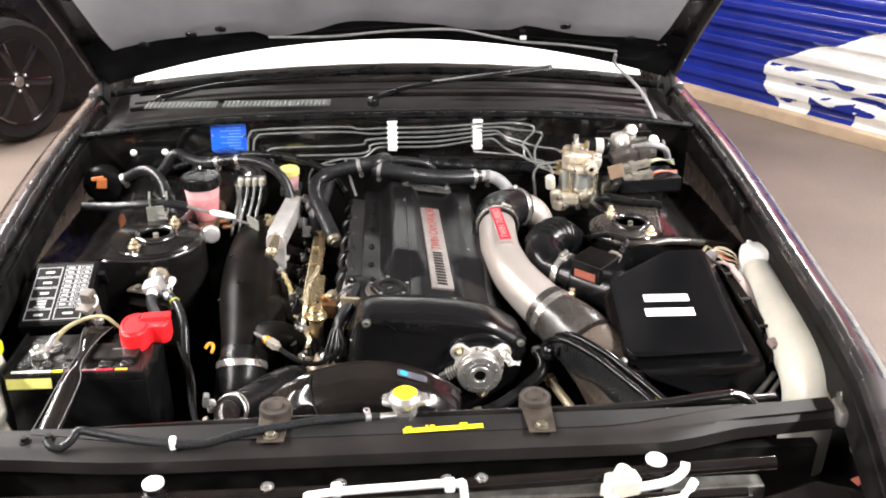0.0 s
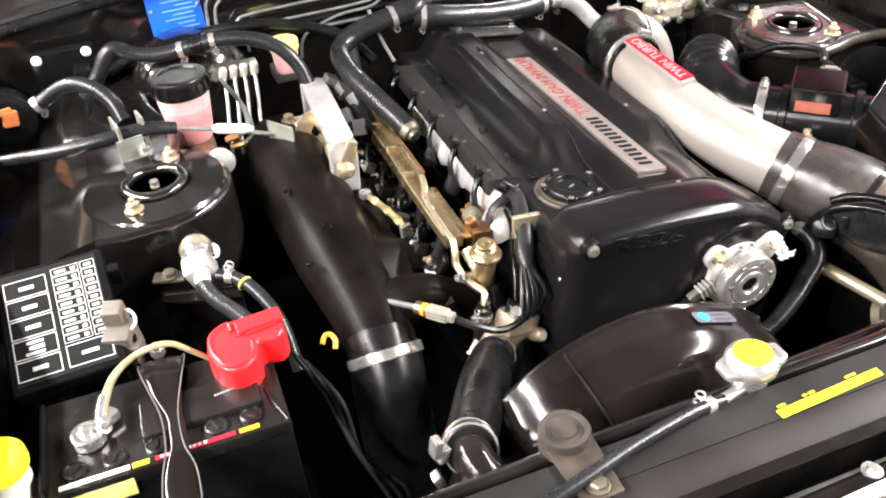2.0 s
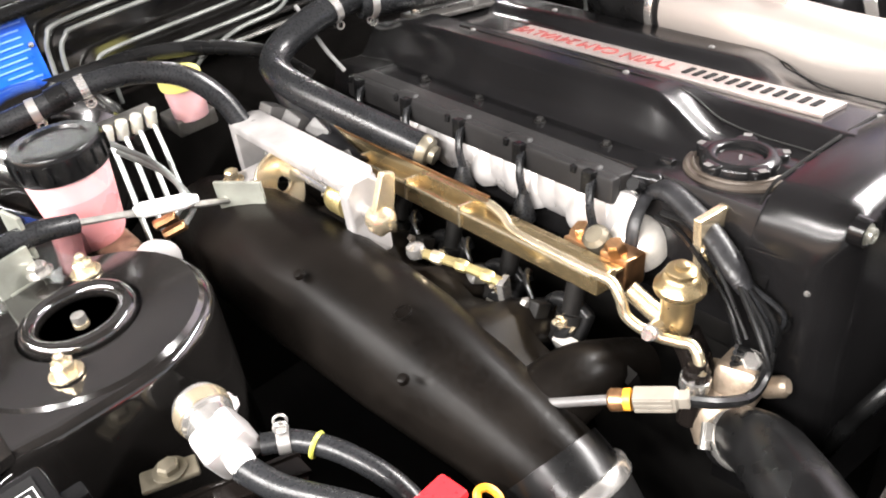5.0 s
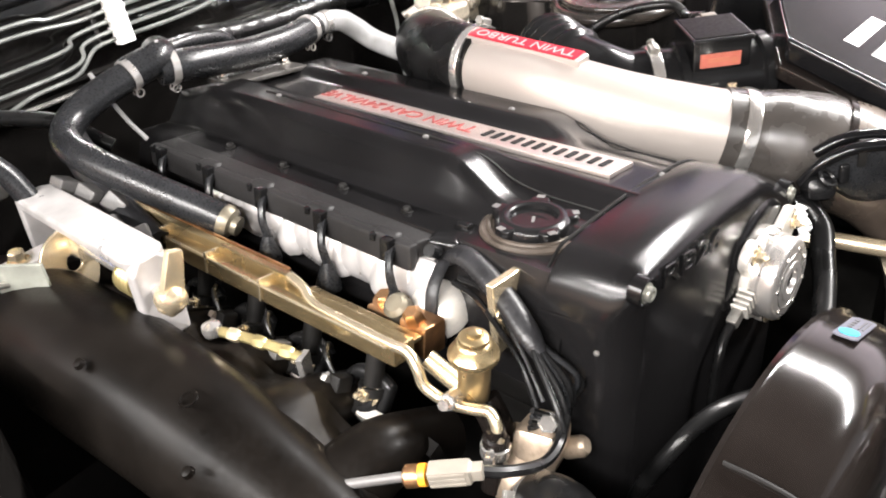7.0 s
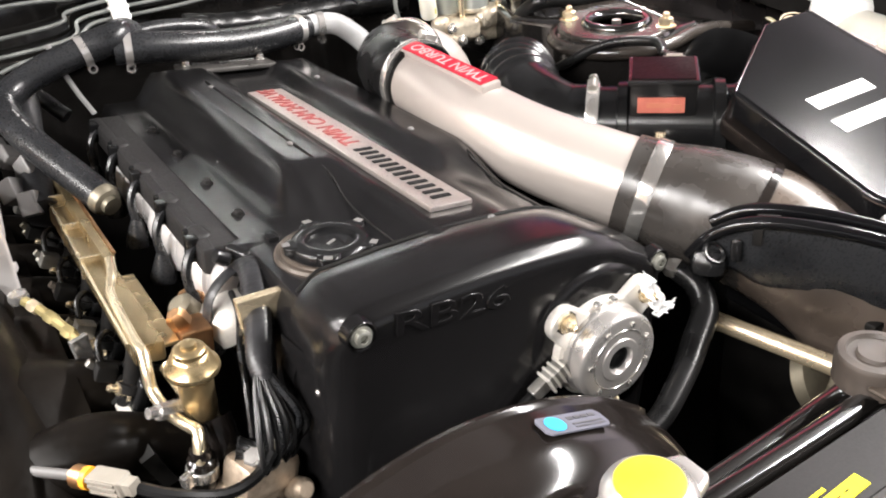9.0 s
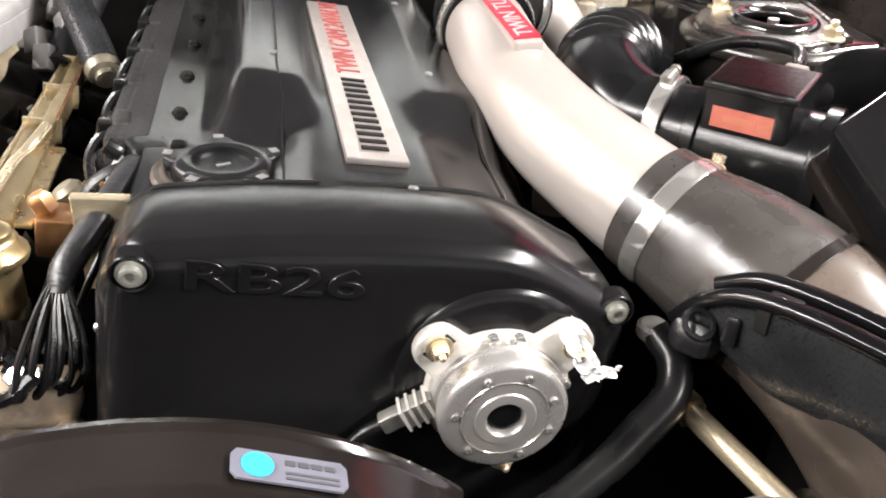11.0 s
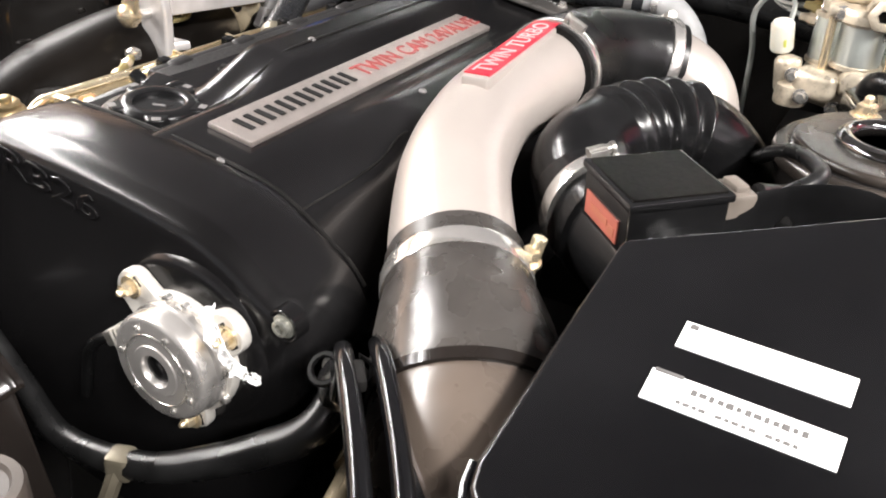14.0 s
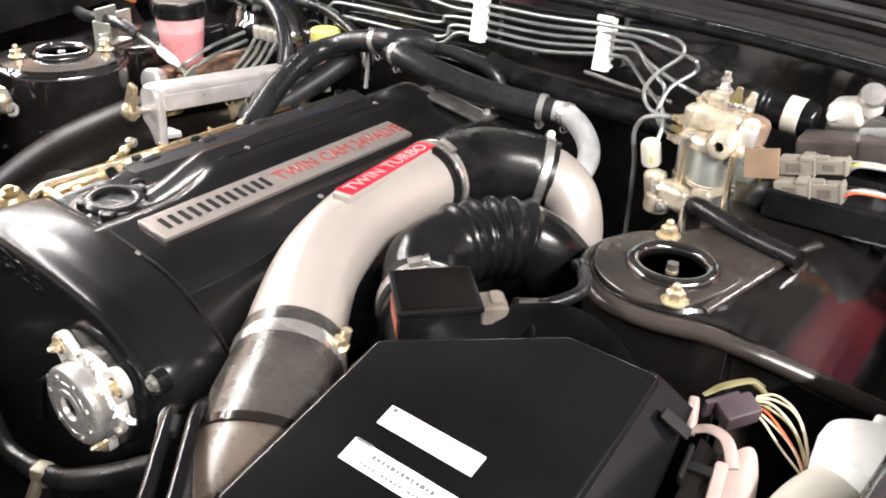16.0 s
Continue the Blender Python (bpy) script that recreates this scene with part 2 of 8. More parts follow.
def part(name, bm, material, parent=None, label="", smooth=40):
    """One bmesh, in world places, as one mesh object under a thing or a part."""
    base = ORIGIN.get(parent, Vector((0, 0, 0)))
    bmesh.ops.translate(bm, verts=bm.verts, vec=-base)
    bmesh.ops.recalc_face_normals(bm, faces=bm.faces)
    limit = radians(smooth)
    for f in bm.faces:
        f.smooth = smooth > 0
    for e in bm.edges:
        if len(e.link_faces) == 2 and e.calc_face_angle(0) > limit:
            e.smooth = False
    normals = fan_normals(bm, limit) if smooth > 0 else None
    me = bpy.data.meshes.new(name)
    bm.to_mesh(me)
    bm.free()
    if normals:
        me.normals_split_custom_set(normals)
    for m in material if isinstance(material, (list, tuple)) else (material,):
        me.materials.append(m)
    ob = new(name, me)
    ob.parent = parent
    ORIGIN[ob] = base
    if label:
        ob["label"] = label
    return ob


def solo(name, bm, material, label, category, kind="", group="", smooth=40):
    return tagged(part(name, bm, material, None, "", smooth), label, category, group, kind)


def join(*bms):
    out = bmesh.new()
    for b in bms:
        me = bpy.data.meshes.new("tmp")
        b.to_mesh(me)
        b.free()
        out.from_mesh(me)
        bpy.data.meshes.remove(me)
    return out


def put(bm, m):
    bmesh.ops.transform(bm, matrix=m, verts=bm.verts)
    return bm


def rounded(bm, width, segments=2, angle=30):
    edges = [e for e in bm.edges if len(e.link_faces) == 2 and e.calc_face_angle(0) > radians(angle)]
    if width > 0 and edges:
        bmesh.ops.bevel(bm, geom=edges, offset=width, segments=segments, affect="EDGES", profile=0.5, clamp_overlap=True)
    return bm


def box(sx, sy, sz, at=(0, 0, 0), turn=(0, 0, 0), edge=0.002, segments=2):
    bm = bmesh.new()
    bmesh.ops.create_cube(bm, size=1, matrix=Matrix.Diagonal((sx, sy, sz, 1)))
    rounded(bm, edge, segments)
    return put(bm, pose(*at, *turn))


def block(corners, z0, z1, edge=0.004, segments=2):
    """An upright prism over a plan outline; z1 may be a function of x and y."""
    bm = bmesh.new()
    lo = [bm.verts.new((x, y, z0(x, y) if callable(z0) else z0)) for x, y in corners]
    hi = [bm.verts.new((x, y, z1(x, y) if callable(z1) else z1)) for x, y in corners]
    bm.faces.new(lo[::-1])
    bm.faces.new(hi)
    for i in range(len(corners)):
        j = (i + 1) % len(corners)
        bm.faces.new((lo[i], lo[j], hi[j], hi[i]))
    bmesh.ops.recalc_face_normals(bm, faces=bm.faces)
    return rounded(bm, edge, segments)


def lathe(profile, n=24, axis_pose=None, a0=0.0, a1=360.0):
    """A turned body: profile rows of (radius, height) about z."""
    bm = bmesh.new()
    full = abs(a1 - a0) >= 359.9
    rings = []
    for r, z in profile:
        if r < 1e-6:
            rings.append([bm.verts.new((0, 0, z))])
        else:
            rings.append([bm.verts.new((r * math.cos(radians(a0 + (a1 - a0) * i / n)), r * math.sin(radians(a0 + (a1 - a0) * i / n)), z))
                          for i in range(n if full else n + 1)])
    for a, b in zip(rings, rings[1:]):
        m = max(len(a), len(b))
        for i in range(m if full else m - 1):
            j = (i + 1) % m
            vs = []
            for v in (a[i % len(a)], a[j % len(a)], b[j % len(b)], b[i % len(b)]):
                if v not in vs:
                    vs.append(v)
            if len(vs) > 2:
                bm.faces.new(vs)
    if full:
        for ring, flip in ((rings[0], True), (rings[-1], False)):
            if len(ring) > 2:
                bm.faces.new(ring[::-1] if flip else ring)
    return put(bm, axis_pose) if axis_pose is not None else bm


def along(a, b):
    """A pose at a whose z axis points to b."""
    d = Vector(b) - Vector(a)
    return Matrix.Translation(a) @ d.to_track_quat("Z", "Y").to_matrix().to_4x4()


def rod(a, b, r, n=14, edge=0.0):
    h = (Vector(b) - Vector(a)).length
    e = min(edge, r * 0.5, h * 0.4)
    prof = [(r - e, 0), (r, e), (r, h - e), (r - e, h)] if e else [(r, 0), (r, h)]
    return lathe(prof, n, along(a, b))


def curve_points(points, steps=6):
    p = [Vector(q) for q in points]
    if len(p) < 3:
        return p
    p = [2 * p[0] - p[1]] + p + [2 * p[-1] - p[-2]]
    out = []
    for i in range(1, len(p) - 2):
        for s in range(steps):
            t = s / steps
            a, b, c, d = p[i - 1 : i + 3]
            out.append(0.5 * (2 * b + (c - a) * t + (2 * a - 5 * b + 4 * c - d) * t * t + (3 * b - a - 3 * c + d) * t**3))
    return out + [p[-2]]


def sweep(points, r, n=14, steps=6, wall=0.0, flat=None, ribs=None):
    """A tube along a smooth line. r: one radius or one for each point. flat: (wide, high) scales. ribs: (from, to, count, depth)."""
    path = curve_points(points, steps)
    k = len(path) - 1
    radii = np.interp(np.linspace(0, 1, k + 1), np.linspace(0, 1, len(points)), r if isinstance(r, (list, tuple)) else [r] * len(points))
    bm = bmesh.new()
    tang = [(path[min(i + 1, k)] - path[max(i - 1, 0)]).normalized() for i in range(k + 1)]
    up = Vector((0, 0, 1)) if abs(tang[0].z) < 0.9 else Vector((1, 0, 0))
    side = tang[0].cross(up).normalized()
    rings = []
    for i in range(k + 1):
        side = (side - tang[i] * side.dot(tang[i])).normalized()
        nor = side.cross(tang[i])
        rad = radii[i]
        if ribs:
            s = i / k
            if ribs[0] <= s <= ribs[1]:
                rad += ribs[3] * (0.5 - 0.5 * math.cos((s - ribs[0]) / (ribs[1] - ribs[0]) * ribs[2] * 2 * math.pi))
        w, h = flat or (1, 1)
        rings.append([bm.verts.new(path[i] + side * (rad * w * math.cos(2 * math.pi * j / n)) + nor * (rad * h * math.sin(2 * math.pi * j / n)))
                      for j in range(n)])
    for a, b in zip(rings, rings[1:]):
        for j in range(n):
            bm.faces.new((a[j], a[(j + 1) % n], b[(j + 1) % n], b[j]))
    bm.faces.new(rings[0][::-1])
    bm.faces.new(rings[-1])
    return bm


def sheet(xs, ys, f, thick=0.003, lift=(0, 0, -1)):
    """A skin over a grid, with thickness; f gives the place for (u, v)."""
    bm = bmesh.new()
    top = [[bm.verts.new(f(u, v)) for v in ys] for u in xs]
    off = Vector(lift) * thick
    low = [[bm.verts.new(v.co + off) for v in row] for row in top]
    nx, ny = len(xs), len(ys)
    for i in range(nx - 1):
        for j in range(ny - 1):
            bm.faces.new((top[i][j], top[i + 1][j], top[i + 1][j + 1], top[i][j + 1]))
            bm.faces.new((low[i][j], low[i][j + 1], low[i + 1][j + 1], low[i + 1][j]))
    for i in range(nx - 1):
        bm.faces.new((top[i][0], low[i][0], low[i + 1][0], top[i + 1][0]))
        bm.faces.new((top[i][-1], top[i + 1][-1], low[i + 1][-1], low[i][-1]))
    for j in range(ny - 1):
        bm.faces.new((top[0][j], top[0][j + 1], low[0][j + 1], low[0][j]))
        bm.faces.new((top[-1][j], low[-1][j], low[-1][j + 1], top[-1][j + 1]))
    return bm


def holed_plate(outline, holes, z0, z1, edge=0.004):
    """A plate over a plan outline with round holes (x, y, r) through it."""
    bm = bmesh.new()
    loops = [[(x, y) for x, y in outline]]
    for hx, hy, hr in holes:
        loops.append([(hx + hr * math.cos(2 * math.pi * i / 28), hy + hr * math.sin(2 * math.pi * i / 28)) for i in range(28)])
    edges = []
    for lp in loops:
        vs = [bm.verts.new((x, y, z1)) for x, y in lp]
        edges += [bm.edges.new((vs[i], vs[(i + 1) % len(vs)])) for i in range(len(vs))]
    bmesh.ops.triangle_fill(bm, use_beauty=True, use_dissolve=False, edges=edges)
    got = bmesh.ops.extrude_face_region(bm, geom=bm.faces[:])
    bmesh.ops.translate(bm, vec=(0, 0, z0 - z1), verts=[g for g in got["geom"] if isinstance(g, bmesh.types.BMVert)])
    bmesh.ops.recalc_face_normals(bm, faces=bm.faces)
    return rounded(bm, edge, 3, 60)


def ring(R, r, m, n=28, k=10):
    bm = bmesh.new()
    vs = [[bm.verts.new(((R + r * math.cos(2 * math.pi * j / k)) * math.cos(2 * math.pi * i / n),
                         (R + r * math.cos(2 * math.pi * j / k)) * math.sin(2 * math.pi * i / n), r * math.sin(2 * math.pi * j / k))) for j in range(k)]
          for i in range(n)]
    for i in range(n):
        for j in range(k):
            bm.faces.new((vs[i][j], vs[(i + 1) % n][j], vs[(i + 1) % n][(j + 1) % k], vs[i][(j + 1) % k]))
    return put(bm, m)


def hexbolt(m, r=0.007, h=0.006, washer=0.010, stud=0.0):
    bits = [lathe([(washer, 0), (washer, 0.0015), (washer * 0.9, 0.002)], 18), lathe([(r, 0.002), (r, h), (r * 0.8, h + 0.0015)], 6)]
    if stud:
        bits.append(lathe([(r * 0.5, h), (r * 0.5, h + stud), (r * 0.3, h + stud + 0.002)], 10))
    return put(join(*bits), m)


def hose_clamp(a, d, r, width=0.011, screw=0.0, name="hose_clamp", parent=None, material=None, label="bright steel worm-drive clamp"):
    """A band round a hose at a, whose axis runs along d; screw: the angle of its housing."""
    m = along(a, Vector(a) + Vector(d))
    w = width / 2
    band = part(name, lathe([(r, -w), (r + 0.0012, -w), (r + 0.002, -w * 0.6), (r + 0.002, w * 0.6), (r + 0.0012, w), (r, w)], 36, m), material or STEEL, parent, label)
    hm = m @ pose(0, 0, 0, 0, 0, screw) @ pose(r + 0.004, 0, 0)
    part("screw_housing", join(put(box(0.007, 0.014, width * 0.85, edge=0.001), hm), put(lathe([(0.0036, -0.007), (0.0036, 0.010), (0.0048, 0.010), (0.0048, 0.013)], 10), hm @ pose(0.001, 0, 0, 90, 0, 0))), DULL, band)
    return band


def spring_clamp(a, d, r, turn=0.0, parent=None):
    """A bent wire clamp with two upright ears."""
    m = along(a, Vector(a) + Vector(d)) @ pose(0, 0, 0, 0, 0, turn)
    band = lathe([(r, -0.0045), (r + 0.0012, -0.0042), (r + 0.0012, 0.0042), (r, 0.0045)], 28, m)
    bits = [band] + [put(ring(0.0045, 0.0011, pose(r + 0.0055, y, 0, 90, 0, 0), 14, 6), m) for y in (-0.0045, 0.0045)]
    return part("spring_clamp", join(*bits), MACHINED, parent, "pale spring band clamp with bent ears")


def letters(body, wide, high, depth, m, name, material, parent, label="", edge=0.0):
    """Raised lettering in the built-in font; m places its left foot, x along the line; wide and high: its full size."""
    cu = bpy.data.curves.new(name, "FONT")
    cu.body, cu.size, cu.extrude, cu.resolution_u = body, 1.0, depth, 3
    if edge:
        cu.extrude, cu.bevel_depth, cu.bevel_resolution = depth, edge, 2
    tmp = bpy.data.objects.new(name, cu)
    scene.collection.objects.link(tmp)
    me = bpy.data.meshes.new_from_object(tmp.evaluated_get(bpy.context.evaluated_depsgraph_get()))
    scene.collection.objects.unlink(tmp)
    bpy.data.objects.remove(tmp)
    bm = bmesh.new()
    bm.from_mesh(me)
    bpy.data.meshes.remove(me)
    xs, ys = [v.co.x for v in bm.verts], [v.co.y for v in bm.verts]
    fit = Matrix.Diagonal((wide / (max(xs) - min(xs)), high / (max(ys) - min(ys)), depth / (depth + edge), 1)) @ Matrix.Translation((-min(xs), -min(ys), 0))
    return part(name, put(bm, m @ fit), material, parent, label, 35 if edge else 0)


def smoothstep(a, b, x):
    t = min(max((x - a) / (b - a), 0.0), 1.0)
    return t * t * (3 - 2 * t)

# ---- the hall ----
def hall():
    solo("floor", box(11, 12, 0.1, (-0.6, 1.0, -0.05), edge=0), FLOOR, "brown-grey smooth concrete hall floor", "floor", "structure")
    solo("ceiling", box(11, 12, 0.1, (-0.6, 1.0, 3.25), edge=0), CEILING, "plain dark grey board ceiling", "ceiling", "structure")
    for nm, x, y, sx, sy in (("wall_west", -6.1, 1, 0.15, 12), ("wall_east", 4.9, 1, 0.15, 12), ("wall_south", -0.6, -5.0, 11, 0.15), ("wall_north", -0.6, 7.0, 11, 0.15)):
        paint, words = {"wall_south": (DARK_WALL, "plain blue-grey hall wall"), "wall_east": (LILAC_WALL, "plain pale lilac-grey hall wall")}.get(nm, (WALL, "plain warm tan painted hall wall"))
        solo(nm, box(sx, sy, 3.2, (x, y, 1.6), edge=0), paint, words, "wall", "structure")


SH_A, SH_D = Vector((1.20, 5.80, 0)), Vector((0.532, -0.847, 0))  # foot of the shutter wall and its run
SH_N = Vector((-0.847, -0.532, 0))


def shutter_wall():
    pitch = 0.115

    def prof(z):
        s = (z / pitch) % 1.0
        return 0.034 * (smoothstep(0.0, 0.24, s) - smoothstep(0.55, 0.80, s))

    zs = [0.07 + pitch * i / 8 for i in range(int(2.9 / pitch * 8))]
    bm = sheet([0, 1.5, 3.0, 4.2, 5.4], zs, lambda u, z: SH_A + SH_D * u + SH_N * prof(z) + Vector((0, 0, z)), 0.004, -SH_N)
    wall = thing("shutter_wall", SH_A + SH_D * 2.5, "blue enamelled corrugated steel shutter with white painted mural", "shutter wall", kind="structure")
    part("corrugated_sheet", bm, SHUTTER, wall)

    def inside(u, z):
        w = noise.noise(Vector((u * 5, z * 6, 3.1))) * 0.06
        return u > 2.05 + 0.5 * w + 0.10 * max(0, 0.2 - z) / 0.1 and z < 0.31 + 0.43 * (u - 2.04) + 0.4 * w and not (2.38 < u < 2.66 and z < 0.17 + w)

    def stroke(u, z):
        a = noise.noise(Vector((u * 6 + z * 5, z * 30 - u * 5, 9.7)))
        return 0.10 < z < 0.32 and 2.08 < u < 3.0 and a > 0.24

    for nm, test, lift, mat in (("mural_shape", lambda u, z: inside(u, z) and not stroke(u, z), 0.004, MURAL), ("mural_stroke", lambda u, z: inside(u, z) and stroke(u, z), 0.004, SHUTTER)):
        bm = bmesh.new()
        cells = {}
        us = [1.9 + 0.005 * i for i in range(600)]
        zz = [0.07 + pitch * i / 24 for i in range(270)]

        def vert(i, j):
            if (i, j) not in cells:
                cells[i, j] = bm.verts.new(SH_A + SH_D * us[i] + SH_N * (prof(zz[j]) + lift) + Vector((0, 0, zz[j])))
            return cells[i, j]

        for i in range(len(us) - 1):
            for j in range(len(zz) - 1):
                if test(us[i] + 0.0025, zz[j] + 0.0024):
                    bm.faces.new((vert(i, j), vert(i + 1, j), vert(i + 1, j + 1), vert(i, j + 1)))
        part(nm, bm, mat, wall)
    # unseen rose-red, dark and lilac panels, added to colour reflections in the engine bay
    for nm, u0, u1, z0, z1, mat, words in (("rose_reflection_panel", 0.05, 1.3, 1.0, 2.95, PINK, "unseen rose-red panel added for pink reflections"), ("rose_reflection_panel", 1.3, 2.6, 1.0, 1.6, PINK, "unseen rose-red panel added for pink reflections"), ("rose_reflection_panel", 1.3, 2.9, 1.62, 2.05, PINK, "unseen rose-red panel added for pink reflections"), ("rose_reflection_panel", 1.3, 3.78, 2.09, 2.95, PINK, "unseen upper rose-red panel added for pink reflections"), ("rose_reflection_panel", 2.92, 3.78, 1.72, 2.05, PINK, "unseen rose-red panel added for pink reflections"), ("rose_reflection_panel", 3.78, 4.3, 2.48, 2.95, PINK, "unseen upper rose-red panel added for pink reflections"), ("dark_reflection_panel", 3.5, 4.55, 1.25, 1.7, CARBON, "unseen dark panel added for dim reflections"), ("lilac_reflection_panel", 3.80, 4.3, 1.72, 2.47, LILAC_WALL, "unseen lilac-grey panel added for pale reflections"), ("lilac_reflection_panel", 4.3, 5.38, 1.94, 2.95, LILAC_WALL, "unseen upper lilac-grey panel added for pale reflections"), ("lilac_reflection_panel", 4.55, 5.38, 1.25, 1.92, LILAC_WALL, "unseen lilac-grey panel added for pale reflections")):
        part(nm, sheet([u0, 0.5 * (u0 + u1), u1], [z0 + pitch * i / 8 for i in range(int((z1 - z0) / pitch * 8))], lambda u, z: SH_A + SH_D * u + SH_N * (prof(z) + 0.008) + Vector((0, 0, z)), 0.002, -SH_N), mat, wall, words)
    sill = box(5.6, 0.16, 0.07, edge=0.006)
    put(sill, Matrix.Translation(SH_A + SH_D * 2.6 + SH_N * 0.02 + Vector((0, 0, 0.035))) @ pose(0, 0, 0, 0, 0, math.degrees(math.atan2(SH_D.y, SH_D.x))))
    part("sill_board", sill, KERB, wall, "tan board along the foot of the shutter")


def parked_wheel(car, c, turn):
    m = Matrix.Translation(c) @ pose(0, 0, 0, 90, 0, turn)
    w = part("wheel", lathe([(0.225, -0.09), (0.30, -0.105), (0.325, -0.085), (0.332, -0.03), (0.332, 0.03), (0.325, 0.085), (0.30, 0.105), (0.225, 0.09)], 48, m), TYRE, car, "worn black tyre on a black spoked alloy wheel")
    rim = part("rim", join(lathe([(0.238, -0.095), (0.233, -0.104), (0.222, -0.098), (0.212, -0.02), (0.21, 0.02)], 48, m), lathe([(0.21, 0.0), (0.10, 0.02), (0.0, 0.02)], 40, m)), GLOSS, w, "glossy black deep rim")
    for i in range(6):
        spoke = sweep([(0.03, 0, -0.085), (0.10, 0, -0.088), (0.17, 0, -0.092), (0.222, 0, -0.085)], [0.030, 0.024, 0.026, 0.034], 10, 5, flat=(1.0, 0.42))
        part("spoke", put(spoke, m @ pose(0, 0, 0, 0, 0, 60 * i + 12)), WHEEL_PAINT, rim)
    for i in range(5):
        part("wheel_nut", put(lathe([(0.011, -0.09), (0.011, -0.108), (0.008, -0.112), (0, -0.112)], 6), m @ pose(0.048 * math.cos(1.257 * i), 0.048 * math.sin(1.257 * i), 0)), STEEL, rim)
    part("hub_cap", lathe([(0.0, -0.102), (0.028, -0.102), (0.033, -0.09), (0.035, 0.0)], 20, m), DULL, rim)


def parked_car():
    """The flank of the car that stands behind, of which a wheel arch and a door edge show."""
    car = thing("parked_car", (-2.75, 4.3, 0), "black parked car seen past the raised bonnet", "car")
    side = bmesh.new()
    arch = [(0.37 * math.cos(radians(a)), 0.34 + 0.37 * math.sin(radians(a))) for a in range(0, 181, 12)]
    out = [(-1.0, 0.2)] + [(-x, z) for x, z in arch] + [(0.40, 0.02)] + [(2.9, 0.02), (2.9, 1.0), (1.4, 1.06), (0.2, 0.98), (-0.75, 0.82), (-1.0, 0.62)]
    a = [side.verts.new((x, 0, z)) for x, z in out]
    b = [side.verts.new((x, 0.9, z)) for x, z in out]
    side.faces.new(a)
    side.faces.new(b[::-1])
    for i in range(len(a)):
        j = (i + 1) % len(a)
        side.faces.new((a[i], b[i], b[j], a[j]))
    m = Matrix.Translation((-2.18, 3.92, 0)) @ pose(0, 0, 0, 0, 0, 62)
    part("body_side", put(rounded(side, 0.02, 3, 25), m), BLACK_PAINT, car)
    part("door_seam", put(box(0.008, 0.01, 0.5, (0.75, -0.004, 0.55), edge=0), m), DARK, car)
    parked_wheel(car, Vector((-2.10, 3.80, 0.335)), 242)


hall()
shutter_wall()
parked_car()

# ---- the car round the engine bay ----
car = thing("car", (0, 0.6, 0), "dark grey sports coupe with raised bonnet and open engine bay", "car")


def crest(y):
    """Top line of a wing: half width and height at a place along the car."""
    return 0.735 + 0.062 * smoothstep(-0.1, 1.0, y) - 0.12 * max(0, -y) - 0.10 * max(0, 0.15 - y), 0.822 + 0.084 * y - 0.12 * max(0, -y)


def wings():
    ys = [-0.30 + 0.08 * i for i in range(29)]
    gutter = [(-0.043, -0.10), (-0.042, -0.052), (-0.040, -0.046), (-0.034, -0.045), (-0.031, -0.040), (-0.029, -0.022)]
    prof = [(-0.029, -0.020), (-0.027, -0.009), (-0.022, -0.003), (-0.014, -0.001), (0.0, -0.004), (0.016, -0.012), (0.032, -0.026), (0.048, -0.048), (0.064, -0.085), (0.078, -0.15), (0.088, -0.27), (0.092, -0.42), (0.08, -0.62)]
    for s in (-1, 1):
        bm = sheet(ys, range(len(prof)), lambda y, k: Vector((s * (crest(y)[0] + prof[k][0]), y, crest(y)[1] + prof[k][1])), 0.003)
        part("wing", bm, BODY_PAINT, car, "glossy dark grey wing panel", 60)
        part("wing_gutter", sheet(ys, range(len(gutter)), lambda y, k: Vector((s * (crest(y)[0] + (gutter[k][0] if s < 0 else 0.4 * gutter[k][0] - 0.0175)), y, crest(y)[1] + gutter[k][1])), 0.003), DARK, car, "black rain gutter inside the wing", 60)
        seal = sweep([(s * (crest(y)[0] - 0.0365), y, crest(y)[1] - 0.034) for y in ((0.0, 0.3, 0.6, 0.9, 1.12) if s < 0 else (0.60, 0.75, 0.9, 1.0, 1.12))], 0.009, 10, 5)
        part("bonnet_seal", seal, RUBBER, car, "black rubber edge seal")


